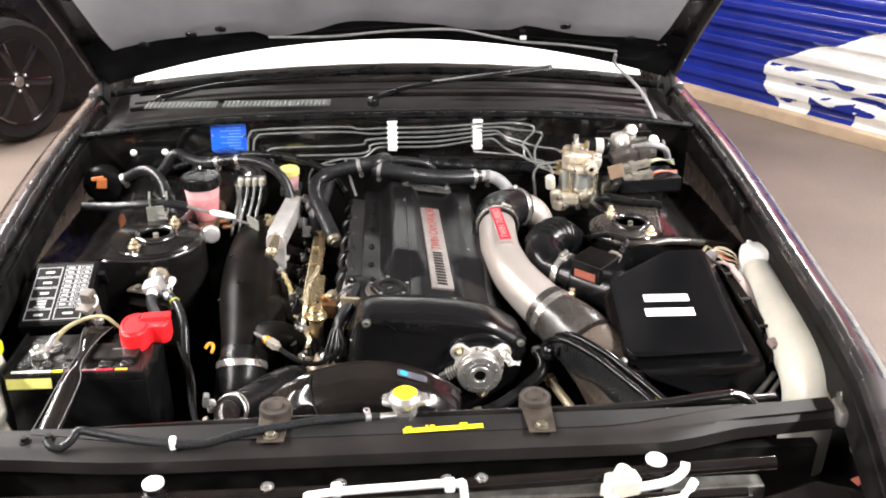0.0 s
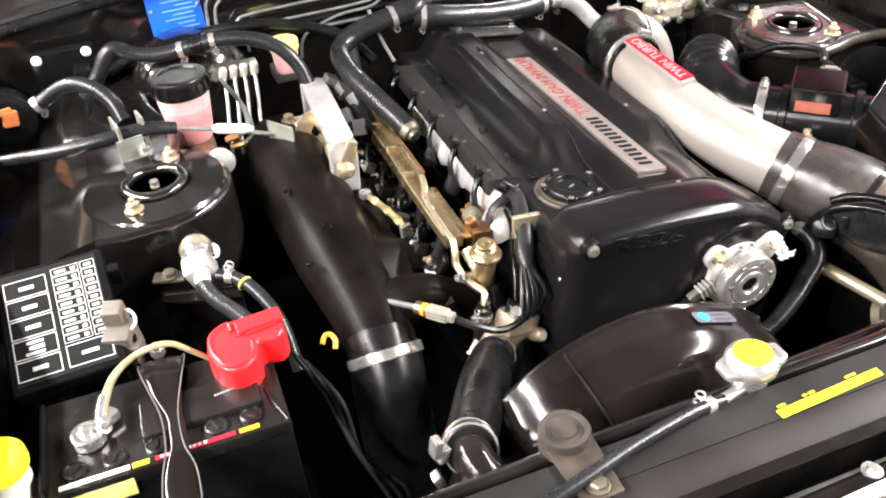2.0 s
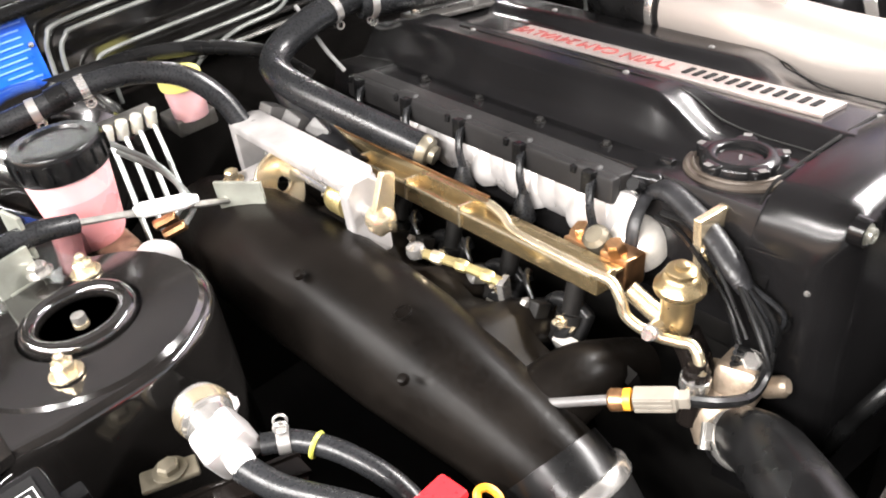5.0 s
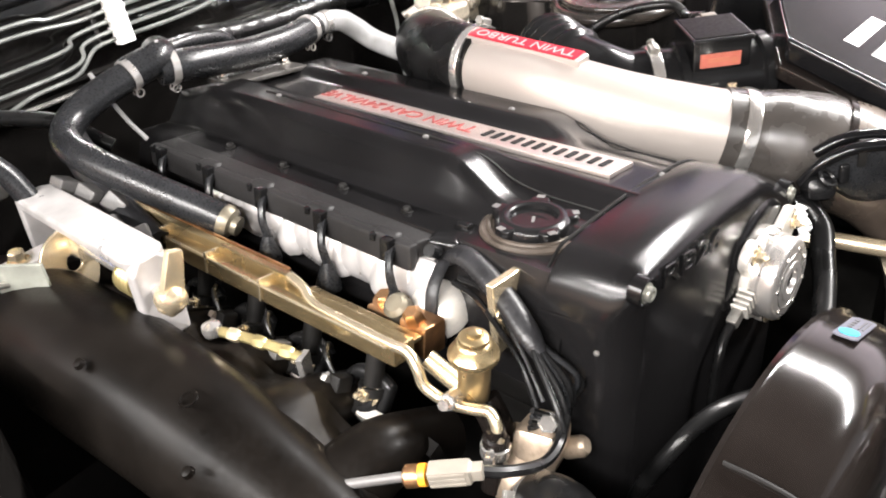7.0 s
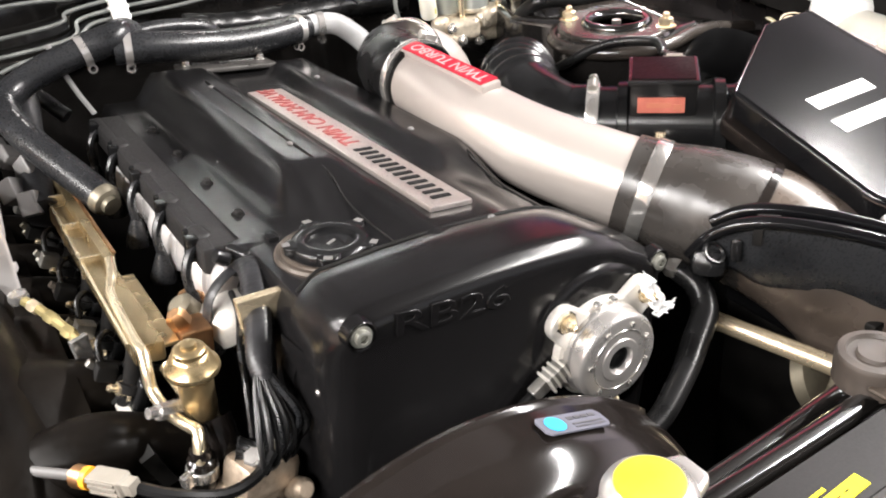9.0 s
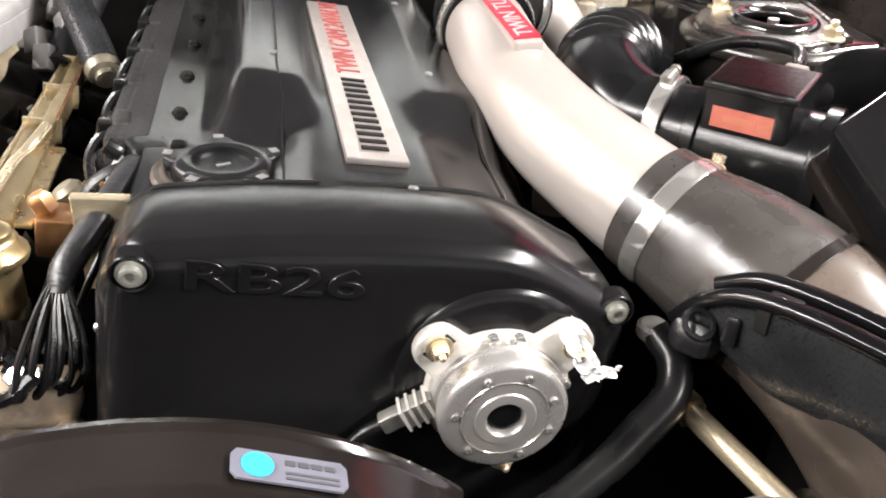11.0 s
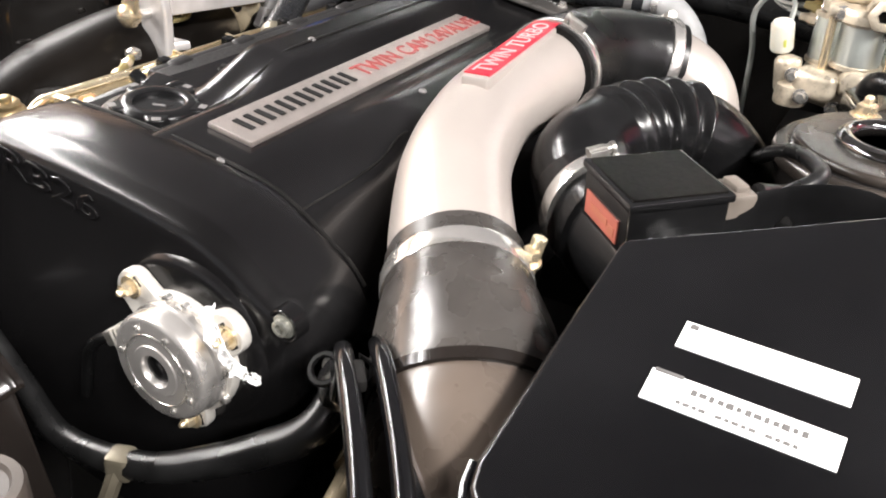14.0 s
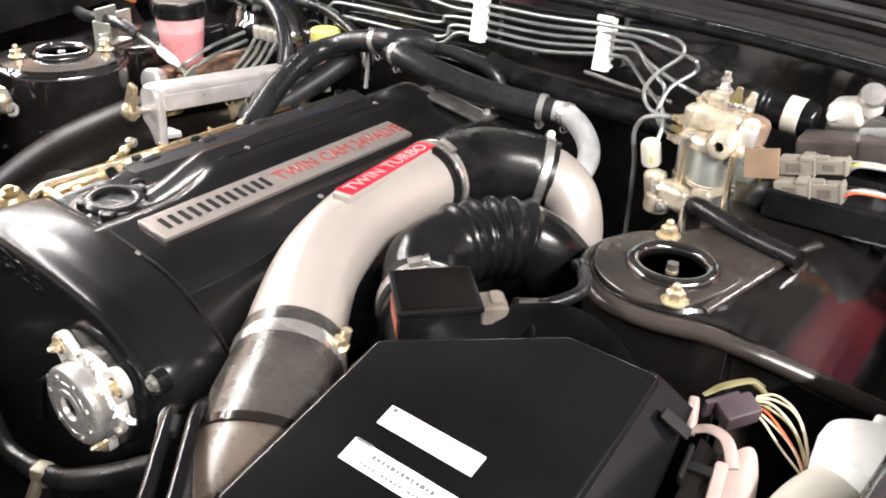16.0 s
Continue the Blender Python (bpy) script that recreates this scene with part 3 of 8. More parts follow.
def tower_plate(s):
    """Shelf and round damper tower of one side."""
    cx, cy, R, front = (0.508, 0.650, 0.080, 0.588) if s > 0 else (0.506, 0.648, 0.100, 0.550)
    arc = [(cx + R * math.cos(radians(a)), cy + R * math.sin(radians(a))) for a in range(268, 100, -12)]
    out = [(0.60, front), (0.56, front - 0.004)] + arc + [(0.45, 0.80), (0.485, 0.90), (0.50, 1.045), (0.60, 1.045)]
    out = [(s * x, y) for x, y in out]
    if s > 0:
        out = out[::-1]
    panel = part("inner_wing", holed_plate(out, [(s * cx, cy, 0.032)], 0.42, 0.788, 0.010), BAY_PAINT, car, "glossy black inner wing and damper tower")
    part("tower_lip", join(ring(0.0375, 0.0075, pose(s * cx, cy, 0.794), 36, 10), lathe([(R - 0.006, 0.0), (R - 0.009, 0.004), (0.048, 0.006), (0.046, 0.0)], 40, pose(s * cx, cy, 0.787))), BAY_PAINT, panel)
    if s > 0:
        top = arc + [(0.50, 0.765), (0.545, 0.776), (0.583, 0.768), (0.588, 0.745), (0.578, 0.68), (0.566, 0.628), (0.552, 0.592), (0.535, 0.578)]
        inner = [(cx + 0.93 * (x - cx), cy + 0.93 * (y - cy)) for x, y in top[::-1]]
        part("tower_top", holed_plate(inner, [(cx, cy, 0.037)], 0.786, 0.7945, 0.0035), SHEEN_BAY, panel, "raised black tower top with brown sheen in its colour")
        lip = [(cx + R * math.cos(radians(a)), cy + R * math.sin(radians(a)), 0.779) for a in (120, 150, 180, 210, 240, 262)] + [(0.53, 0.572, 0.779), (0.57, 0.582, 0.779), (0.605, 0.588, 0.775), (0.64, 0.598, 0.767), (0.735, 0.629, 0.740)]
        part("shelf_lip", sweep(lip, 0.0085, 14, 7), SHEEN_BAY, panel, "rolled edge of the inner wing shelf")
        part("tower_crease", sweep([(0.560, 0.600, 0.789), (0.568, 0.640, 0.791), (0.579, 0.70, 0.792), (0.590, 0.765, 0.792), (0.60, 0.80, 0.789)], 0.0055, 10, 6, flat=(1.0, 0.7)), SHEEN_BAY, panel)
    part("damper_top", lathe([(0.0, 0.012), (0.006, 0.012), (0.006, 0.004), (0.018, 0.004), (0.02, 0.0), (0.030, -0.004), (0.037, -0.008)], 24, pose(s * cx, cy, 0.778)), GOLD, panel, "zinc-plated damper top nut")
    part("damper_stud", rod((s * cx, cy, 0.775), (s * cx, cy, 0.797), 0.0055, 10), DULL, panel)
    for bx, by, bz in ((0.478, 0.706, 0.7935), (0.536, 0.592, 0.7935)):
        part("tower_bolt", hexbolt(pose(s * bx, by, bz, 0, 0, 15), 0.0085, 0.010, 0.0125, 0.006), GOLD, panel, "zinc-plated tower nut on washer")
    # shelf that falls away towards the wing
    shelf = [(s * 0.594, front), (s * 0.64, front + 0.012), (s * 0.778, front + 0.052), (s * 0.778, 1.045), (s * 0.594, 1.045)]
    fall = 0.40 if s < 0 else 0.36
    base = part("shelf_base", block(shelf if s > 0 else shelf[::-1], 0.42, lambda x, y: 0.776 - fall * (abs(x) - 0.592), 0.004, 3), BAY_PAINT, panel)

    def pressing(u, k):
        x = 0.590 + 0.188 * k
        y = front + 0.28 * max(0, x - 0.60) + (1.045 - front - 0.28 * max(0, x - 0.60)) * u
        crease = 0.004 * noise.noise(Vector((x * 9, y * 7, 2.0 + s))) * smoothstep(0.0, 0.2, k) * (1.6 if s < 0 else 0.5)
        return Vector((s * x, y, 0.7885 - fall * max(0, x - 0.594) * (0.6 + 0.4 * smoothstep(0.594, 0.66, x)) + crease))

    part("shelf_panel", sheet([i / 30 for i in range(31)], [i / 14 for i in range(15)], pressing, 0.008), BAY_PAINT, base, "glossy black sloping inner wing shelf", 60)
    # lower side wall in front of the tower
    part("inner_wing_wall", join(box(0.02, 0.66, 0.5, (s * 0.765, 0.25, 0.54), edge=0.004), box(0.10, 0.62, 0.02, (s * 0.715, 0.27, 0.56), edge=0.004)), BAY_PAINT, panel)


def fire_wall():
    top = lambda x: 0.917 - 0.035 * (abs(x) / 0.75) ** 3
    xs = [-0.76 + 0.08 * i for i in range(20)]
    zs = [0.45, 0.62, 0.74, 0.80, 0.86, 0.9, 1.0]
    bulk = part("bulkhead", sheet(xs, [0, 0.4, 0.65, 0.8, 0.93, 1.0], lambda x, k: Vector((x, 1.045 + 0.028 * k - 0.02 * abs(x) ** 2, 0.28 + (top(x) - 0.28) * k)), 0.01, (0, 1, 0)), BAY_PAINT, car, "glossy black bulkhead panel")
    part("bulkhead_rib", join(sweep([(-0.60, 1.05, 0.80), (-0.2, 1.053, 0.797), (0.3, 1.053, 0.79), (0.44, 1.05, 0.775)], 0.006, 8, 6), sweep([(-0.3, 1.05, 0.815), (0.3, 1.053, 0.806)], 0.004, 8, 6)), BAY_PAINT, bulk)
    part("scuttle_seal", sweep([(x, 1.055 - 0.02 * x * x, top(x) + 0.004) for x in [-0.775 + 0.155 * i for i in range(11)]], 0.0085, 10, 5), RUBBER, car, "black rubber scuttle seal")
    gut = part("scuttle", sheet(xs, [0, 1, 2, 3], lambda x, k: Vector((x, 1.075 + 0.10 * k - 0.02 * abs(x) ** 2, top(x) - 0.012 + (0, 0.004, 0.008, 0.028)[int(k)])), 0.006), SCUTTLE, car, "black plastic scuttle panel")
    for k, (yy, zz, r) in enumerate(((1.105, 0.004, 0.005), (1.205, 0.016, 0.006), (1.255, 0.020, 0.004), (1.31, 0.028, 0.006))):
        part("cowl_ridge", sweep([(x, yy - 0.03 * x * x, top(x) + zz) for x in [-0.68 + 0.17 * i for i in range(9)]], r, 8, 5), (SCUTTLE, GLOSS, SCUTTLE, GLOSS)[k], gut)
    for gx0, gx1 in ((-0.625, -0.45), (-0.43, -0.16)):
        n = int((gx1 - gx0) / 0.011)
        slats = join(*[box(0.0036, 0.050, 0.004, (gx0 + 0.011 * i, 1.155, 0.929), edge=0) for i in range(n)], *[box(gx1 - gx0, 0.002, 0.0045, (0.5 * (gx0 + gx1), 1.135 + 0.01 * j, 0.929), edge=0) for j in range(5)])
        part("scuttle_grille", slats, TUBE, gut, "grey mesh intake grille")
    # windscreen, its shade and the dash behind it
    part("windscreen", sheet([-0.74 + 0.148 * i for i in range(11)], [0, 0.5, 1.0], lambda x, k: Vector((x * (1 - 0.1 * k), 1.40 - 0.12 * (x / 0.74) ** 2 + 0.62 * k, 0.955 - 0.02 * (x / 0.74) ** 2 + 0.46 * k)), 0.005, (0, 0.5, -0.8)), SCREEN, car, "raked windscreen glass").visible_shadow = False
    part("sunshade", sheet([-0.70 + 0.14 * i for i in range(11)], [0, 0.5, 1.0], lambda x, k: Vector((x * (1 - 0.1 * k), 1.44 - 0.12 * (x / 0.74) ** 2 + 0.6 * k, 0.962 - 0.02 * (x / 0.74) ** 2 + 0.45 * k)), 0.004, (0, 0.5, -0.8)), SHADE, car, "white folding shade behind the windscreen")
    part("dashboard", box(1.4, 0.5, 0.12, (0, 1.72, 0.86), edge=0.04, segments=4), CARBON, car, "dark interior dashboard top")
    part("screen_trim", sweep([(x, 1.385 - 0.12 * (x / 0.74) ** 2, 0.952 - 0.02 * (x / 0.74) ** 2) for x in [-0.76 + 0.152 * i for i in range(11)]], 0.011, 8, 4), RUBBER, car)
    part("roof", box(1.25, 1.2, 0.04, (0, 2.6, 1.38), edge=0.015), BODY_PAINT, car)
    part("cabin_side", box(0.05, 2.2, 0.45, (-0.78, 2.35, 0.72), edge=0.015), BODY_PAINT, car)
    part("cabin_side", box(0.05, 2.2, 0.45, (0.78, 2.35, 0.72), edge=0.015), BODY_PAINT, car)


def wiper(px, py, tip, knuckle):
    w = part("wiper", lathe([(0.016, 0), (0.016, 0.014), (0.010, 0.022), (0.0, 0.023)], 16, pose(px, py, 0.918)), PLASTIC, car, "matt black wiper arm and blade")
    part("wiper_arm", sweep([(px, py, 0.936), knuckle, tip], [0.013, 0.009, 0.006], 8, 6, flat=(1.0, 0.5)), PLASTIC, w)
    d = (Vector(tip) - Vector(knuckle)).normalized()
    a, b = Vector(knuckle) + d * 0.04, Vector(tip) + d * 0.16
    part("wiper_blade", join(rod(a + Vector((0, 0.012, 0.004)), b + Vector((0, 0.012, 0.004)), 0.005, 8), rod(a + Vector((0, 0.014, -0.004)), b + Vector((0, 0.014, -0.004)), 0.003, 6)), RUBBER, w)


BON_A = 57.0  # degrees by which the bonnet stands open


def bonnet():
    """Raised bonnet, hinged at its rear corners, with a grey lined underside."""
    c, s_ = math.cos(radians(BON_A)), math.sin(radians(BON_A))

    def at(x, u, h):
        """u: from the rear edge to the nose; h: off the outer skin, to the inside."""
        arch = 0.112 * (1 - (x / 0.735) ** 2) ** 1.0
        y0, z0 = 1.19 - 0.0 * arch, 0.985 + arch * (1 - 0.55 * min(u / 1.1, 1))
        return Vector((x * (1 + 0.13 * smoothstep(0.0, 0.5, u)), y0 - u * c - h * s_, z0 + u * s_ - h * c))

    xs = [-0.735 + 0.0735 * i for i in range(21)]
    hood = part("bonnet", sheet(xs, [0, 0.02, 0.3, 0.6, 0.9, 1.12], lambda x, u: at(x, u, 0.0), 0.004, (0, c, -s_)), BODY_PAINT, car, "dark grey raised bonnet skin")
    lip = sheet(xs, [0.0, 0.05, 0.10, 0.13], lambda x, u: at(x, u, 0.020 + 0.006 * math.sin(u * 40)), 0.004, (0, -c, s_))
    part("rear_lip", lip, PLASTIC, hood, "black rear edge of the bonnet frame")

    def liner_edge(x):
        return 0.075 + 0.03 * smoothstep(0.28, 0.34, abs(x)) - 0.02 * smoothstep(0.1, 0.2, abs(x)) + 0.03 * smoothstep(0.40, 0.66, abs(x))

    part("liner", sheet([-0.66 + 0.033 * i for i in range(41)], [0, 0.06, 0.3, 0.6, 1.0], lambda x, k: at(x, liner_edge(x) + k * 0.92, 0.030 + 0.012 * smoothstep(0.0, 0.06, k) + 0.006 * math.sin(x * 16)), 0.01, (0, -c, s_)), LINER, hood, "grey felt-lined underside panel")
    for x in (-0.58, -0.47, -0.40, 0.42, 0.58, 0.66):
        part("liner_clip", lathe([(0.014, 0), (0.013, 0.004), (0.0, 0.006)], 14, Matrix.Translation(at(x, 0.12, 0.046)) @ pose(0, 0, 0, 90 + BON_A, 0, 0)), PLASTIC, hood)
    part("washer_hose", sweep([at(x, 0.045 + 0.012 * math.sin(x * 14), 0.034) for x in (-0.30, -0.15, 0.0, 0.15, 0.25, 0.33, 0.45, 0.57)], 0.0032, 8, 6), GREY_HOSE, hood, "thin grey washer hose")
    part("hose_clip", box(0.016, 0.008, 0.01, at(0.33, 0.05, 0.036), edge=0.002), WHITE, hood)
    part("hanging_hose", sweep([at(0.57, 0.046, 0.034), at(0.58, 0.01, 0.034), (0.635, 1.13, 0.965), (0.672, 1.09, 0.905), (0.70, 1.06, 0.83)], 0.0042, 8, 8), GREY_HOSE, hood)
    for s in (-1, 1):
        part("hinge", join(box(0.012, 0.10, 0.035, (s * 0.735, 1.20, 0.94), (25, 0, 0), 0.003), box(0.014, 0.05, 0.06, (s * 0.728, 1.16, 0.965), (50, 0, 0), 0.003), rod((s * 0.715, 1.21, 0.945), (s * 0.75, 1.21, 0.945), 0.008, 10)), DARK, hood, "black bonnet hinge")
        part("side_flange", sheet([0.0, 0.2, 0.5, 0.8, 1.1], [0, 1], lambda u, k: at(s * 0.735, u, 0.0 + 0.035 * k), 0.006, (s * -1, 0, 0)), BODY_PAINT, hood)


def front_panel():
    """Plastic cover over the upper cross-member, and what lies before it."""
    xs = [-0.64 + 0.04 * i for i in range(34)]

    def edge(x):
        return 0.10 * max(0, x - 0.45) ** 1.3 + 0.10 * max(0, -x - 0.45) ** 1.3

    def front(x):
        return 0.012 + 0.026 * smoothstep(0.38, 0.54, x) + 0.012 * smoothstep(0.35, 0.6, -x)

    def bare(x):
        return 0.012 + 0.036 * smoothstep(0.30, 0.54, x) + 0.034 * smoothstep(0.36, 0.6, -x)

    rows = [(0.049, 0.700), (0.052, 0.734), (0.047, 0.7405), (0.004, 0.7395), (-0.020, 0.735), (-0.029, 0.728), (-0.031, 0.712)]
    cover = part("cross_member_cover", sheet(xs, range(len(rows)), lambda x, k: Vector((x, rows[k][0] + edge(x) + (front(x) if k > 3 else 0.35 * front(x) if k == 3 else 0), rows[k][1] + 0.018 * max(0, x - 0.5))), 0.004), SLAM, car, "dark grey plastic cover over the cross-member")
    part("cover_strip", sheet(xs[2:30], [0, 0.5, 1], lambda x, k: Vector((x, bare(x) + (0.050 + edge(x) - bare(x)) * k, 0.7412 + 0.0006 * k + 0.018 * max(0, x - 0.5))), 0.003), SCUTTLE, cover, "matt black strip laid over the rear of the cover")
    part("rear_rail", join(sweep([(-0.62, 0.065, 0.720), (-0.2, 0.068, 0.7305), (0.3, 0.066, 0.7325), (0.50, 0.082, 0.738), (0.54, 0.086, 0.737), (0.565, 0.080, 0.724), (0.585, 0.074, 0.70)], 0.008, 10, 6), sweep([(-0.60, 0.085, 0.70), (0.0, 0.09, 0.706), (0.62, 0.11, 0.71)], 0.008, 10, 6)), BAY_PAINT, car, "glossy black painted rear rail")
    part("caution_sticker", box(0.122, 0.0100, 0.0008, (0.0605, 0.019, 0.7421), (0, 0, 3), edge=0), YELLOW, cover, "yellow caution strip")
    part("caution_print", join(*[box(0.0036, 0.0009, 0.0004, (0.009 + 0.0075 * i, 0.0162 + 0.0004 * i, 0.7427), (0, 0, 3), edge=0) for i in range(14)]), BLACK_INK, cover)
    for i in range(4):
        part("caution_mark", box((0.009, 0.004, 0.007, 0.012)[i], 0.0024, 0.0008, ((0.008, 0.036, 0.044, 0.092)[i], (0.0245, 0.0262, 0.0266, 0.0292)[i], 0.7424), (0, 0, 3), edge=0), YELLOW, cover)
    part("front_rail", sweep([(-0.60, -0.046, 0.686), (0.0, -0.050, 0.688), (0.56, -0.036, 0.698)], 0.011, 10, 6), GLOSS, car)
    part("grille_support", sweep([(-0.55, -0.088, 0.682), (0.0, -0.094, 0.684), (0.5, -0.086, 0.688)], 0.007, 10, 6), GLOSS, car)
    for x, y in ((-0.362, -0.044), (0.376, -0.036)):
        stop = part("bonnet_stop", lathe([(0.0, 0.0225), (0.012, 0.0225), (0.0155, 0.020), (0.0155, 0.016), (0.013, 0.015)], 20, pose(x, y, 0.694)), WHITE, car, "white rubber bonnet buffer")
        part("stop_stem", lathe([(0.012, 0.016), (0.012, 0.004), (0.019, 0.002), (0.019, -0.03)], 18, pose(x, y, 0.694)), RUBBER, stop)
    for x in (-0.20, -0.095, 0.062, 0.113):
        part("panel_screw", hexbolt(pose(x, -0.046, 0.6985), 0.006, 0.005, 0.010), STEEL, car)
    part("condenser", box(1.0, 0.03, 0.42, (0.05, -0.03, 0.45), edge=0.004), DULL, car, "finned condenser core behind the grille")
    fins = join(*[box(0.96, 0.004, 0.0025, (0.05, -0.047, 0.34 + 0.016 * i), edge=0) for i in range(20)])
    part("condenser_fins", fins, DULL, car)
    part("cooler_pipe", sweep([(-0.140, -0.088, 0.55), (-0.138, -0.086, 0.695), (-0.124, -0.080, 0.710), (0.0, -0.074, 0.713), (0.070, -0.074, 0.714), (0.084, -0.080, 0.703), (0.088, -0.086, 0.55)], 0.0062, 12, 8), WHITE, car, "white painted cooler pipe")
    for x in (-0.098, 0.064):
        part("pipe_clip", box(0.015, 0.016, 0.018, (x, -0.075, 0.713), edge=0.003), WHITE, car)
    part("latch", join(box(0.05, 0.03, 0.05, (0.315, -0.078, 0.695), (0, 0, 10), 0.006), lathe([(0.013, 0), (0.013, 0.028), (0.009, 0.03)], 14, pose(0.31, -0.07, 0.70, 10, 15, 0)), box(0.02, 0.04, 0.07, (0.296, -0.085, 0.665), edge=0.005)), BOTTLE, car, "pale cream latch block")
    part("latch_pipe", join(sweep([(0.33, -0.078, 0.695), (0.385, -0.07, 0.698), (0.41, -0.060, 0.708), (0.415, -0.052, 0.718)], 0.007, 10, 6), sweep([(0.335, -0.095, 0.683), (0.40, -0.09, 0.687), (0.425, -0.072, 0.70)], 0.007, 10, 6)), WHITE, car)
    part("centre_stay", box(0.03, 0.015, 0.25, (-0.187, -0.085, 0.56), edge=0.003), OLIVE, car)
    part("centre_stay", box(0.025, 0.015, 0.25, (0.118, -0.085, 0.56), edge=0.003), GLOSS, car)
    for s in (-1, 1):
        lamp = part("headlamp", block([(s * 0.44, -0.32), (s * 0.45, -0.10), (s * 0.62, -0.05), (s * 0.72, -0.10), (s * 0.70, -0.34)][:: s], 0.55, lambda x, y: 0.668 + 0.05 * (y + 0.1) + 0.06 * (abs(x) - 0.5), 0.010), GLOSS, car, "black headlamp housing")
        part("lamp_mark", box(0.10, 0.004, 0.0012, (s * 0.60, -0.12, 0.6745), (0, -3.4 * s, 12 * s), edge=0), PALE_PRINT, lamp)
        part("lamp_tag", box(0.026, 0.014, 0.002, (s * 0.680, -0.070, 0.686), (0, 0, 20), edge=0), ORANGE_LABEL if s > 0 else LABEL, lamp)
        part("wing_bracket", join(box(0.035, 0.05, 0.03, (s * 0.695, 0.03, 0.735), (0, 0, -8 * s), 0.008), hexbolt(pose(s * 0.70, 0.05, 0.752), 0.008, 0.007, 0.012), box(0.03, 0.03, 0.05, (s * 0.705, -0.02, 0.715), edge=0.006)), DULL, car, "grey metal wing bracket")
    part("bumper", sweep([(-0.80, -0.30, 0.50), (-0.66, -0.44, 0.50), (0.0, -0.52, 0.50), (0.66, -0.44, 0.50), (0.80, -0.30, 0.50)], 0.11, 16, 8), BODY_PAINT, car, "dark grey front bumper")
    part("bay_floor", box(1.44, 1.15, 0.02, (0, 0.5, 0.28), edge=0), DARK, car, "dark undertray below the engine")
    part("front_sheet", box(1.3, 0.02, 0.42, (0, 0.02, 0.48), edge=0), DARK, car)
    for x in (-0.79, 0.79):
        w = part("front_wheel", lathe([(0.0, -0.075), (0.22, -0.075), (0.30, -0.08), (0.325, -0.06), (0.325, 0.06), (0.30, 0.08), (0.0, 0.075)], 32, pose(x * 1.02, 0.62, 0.325, 0, 90, 0)), TYRE, car)
        w2 = part("rear_wheel", lathe([(0.0, -0.075), (0.22, -0.075), (0.30, -0.08), (0.325, -0.06), (0.325, 0.06), (0.30, 0.08), (0.0, 0.075)], 32, pose(x * 0.98, 3.2, 0.325, 0, 90, 0)), TYRE, car)


wings()
tower_plate(-1)
tower_plate(1)
fire_wall()
wiper(-0.051, 1.164, (0.30, 1.30, 0.958), (0.07, 1.225, 0.952))
wiper(-0.60, 1.20, (-0.20, 1.31, 0.962), (-0.45, 1.26, 0.955))
bonnet()
front_panel()

# ---- the engine; it leans a little to its exhaust side ----
EN = Matrix.Translation((0.083, 0.006, 0.79)) @ pose(0, 0, 0, 0, 9.0, 0)


def e(x, y, z):
    return EN @ Vector((x, y, z))


def cover_height(x, y):
    """Top of the rocker cover: a spine with the badge, a dome on each side of it, low ledges outside."""
    spine = -0.004 - 0.002 * smoothstep(0.37, 0.85, y)
    front = smoothstep(0.425, 0.51, y)
    back = 1 - smoothstep(0.86, 0.925, y)
    z = spine
    if x < 0:
        dome = smoothstep(0.024, 0.045, -x) * (1 - smoothstep(0.088, 0.116, -x))
        z += 0.011 * dome * front * back
        z -= (0.020 * smoothstep(0.035, 0.07, -x)) * (1 - front)
        z -= 0.034 * smoothstep(0.088, 0.116, -x) * (0.35 + 0.65 * front)
        z -= 0.05 * smoothstep(0.15, 0.165, -x)
    else:
        dome = smoothstep(0.028, 0.055, x) * (1 - smoothstep(0.09, 0.125, x))
        z += 0.011 * dome * front * back
        z -= 0.012 * smoothstep(0.03, 0.08, x) * (1 - front)
        z -= 0.055 * smoothstep(0.088, 0.15, x)
        z -= 0.09 * smoothstep(0.14, 0.168, x)
    return z - 0.006 * (1 - back)


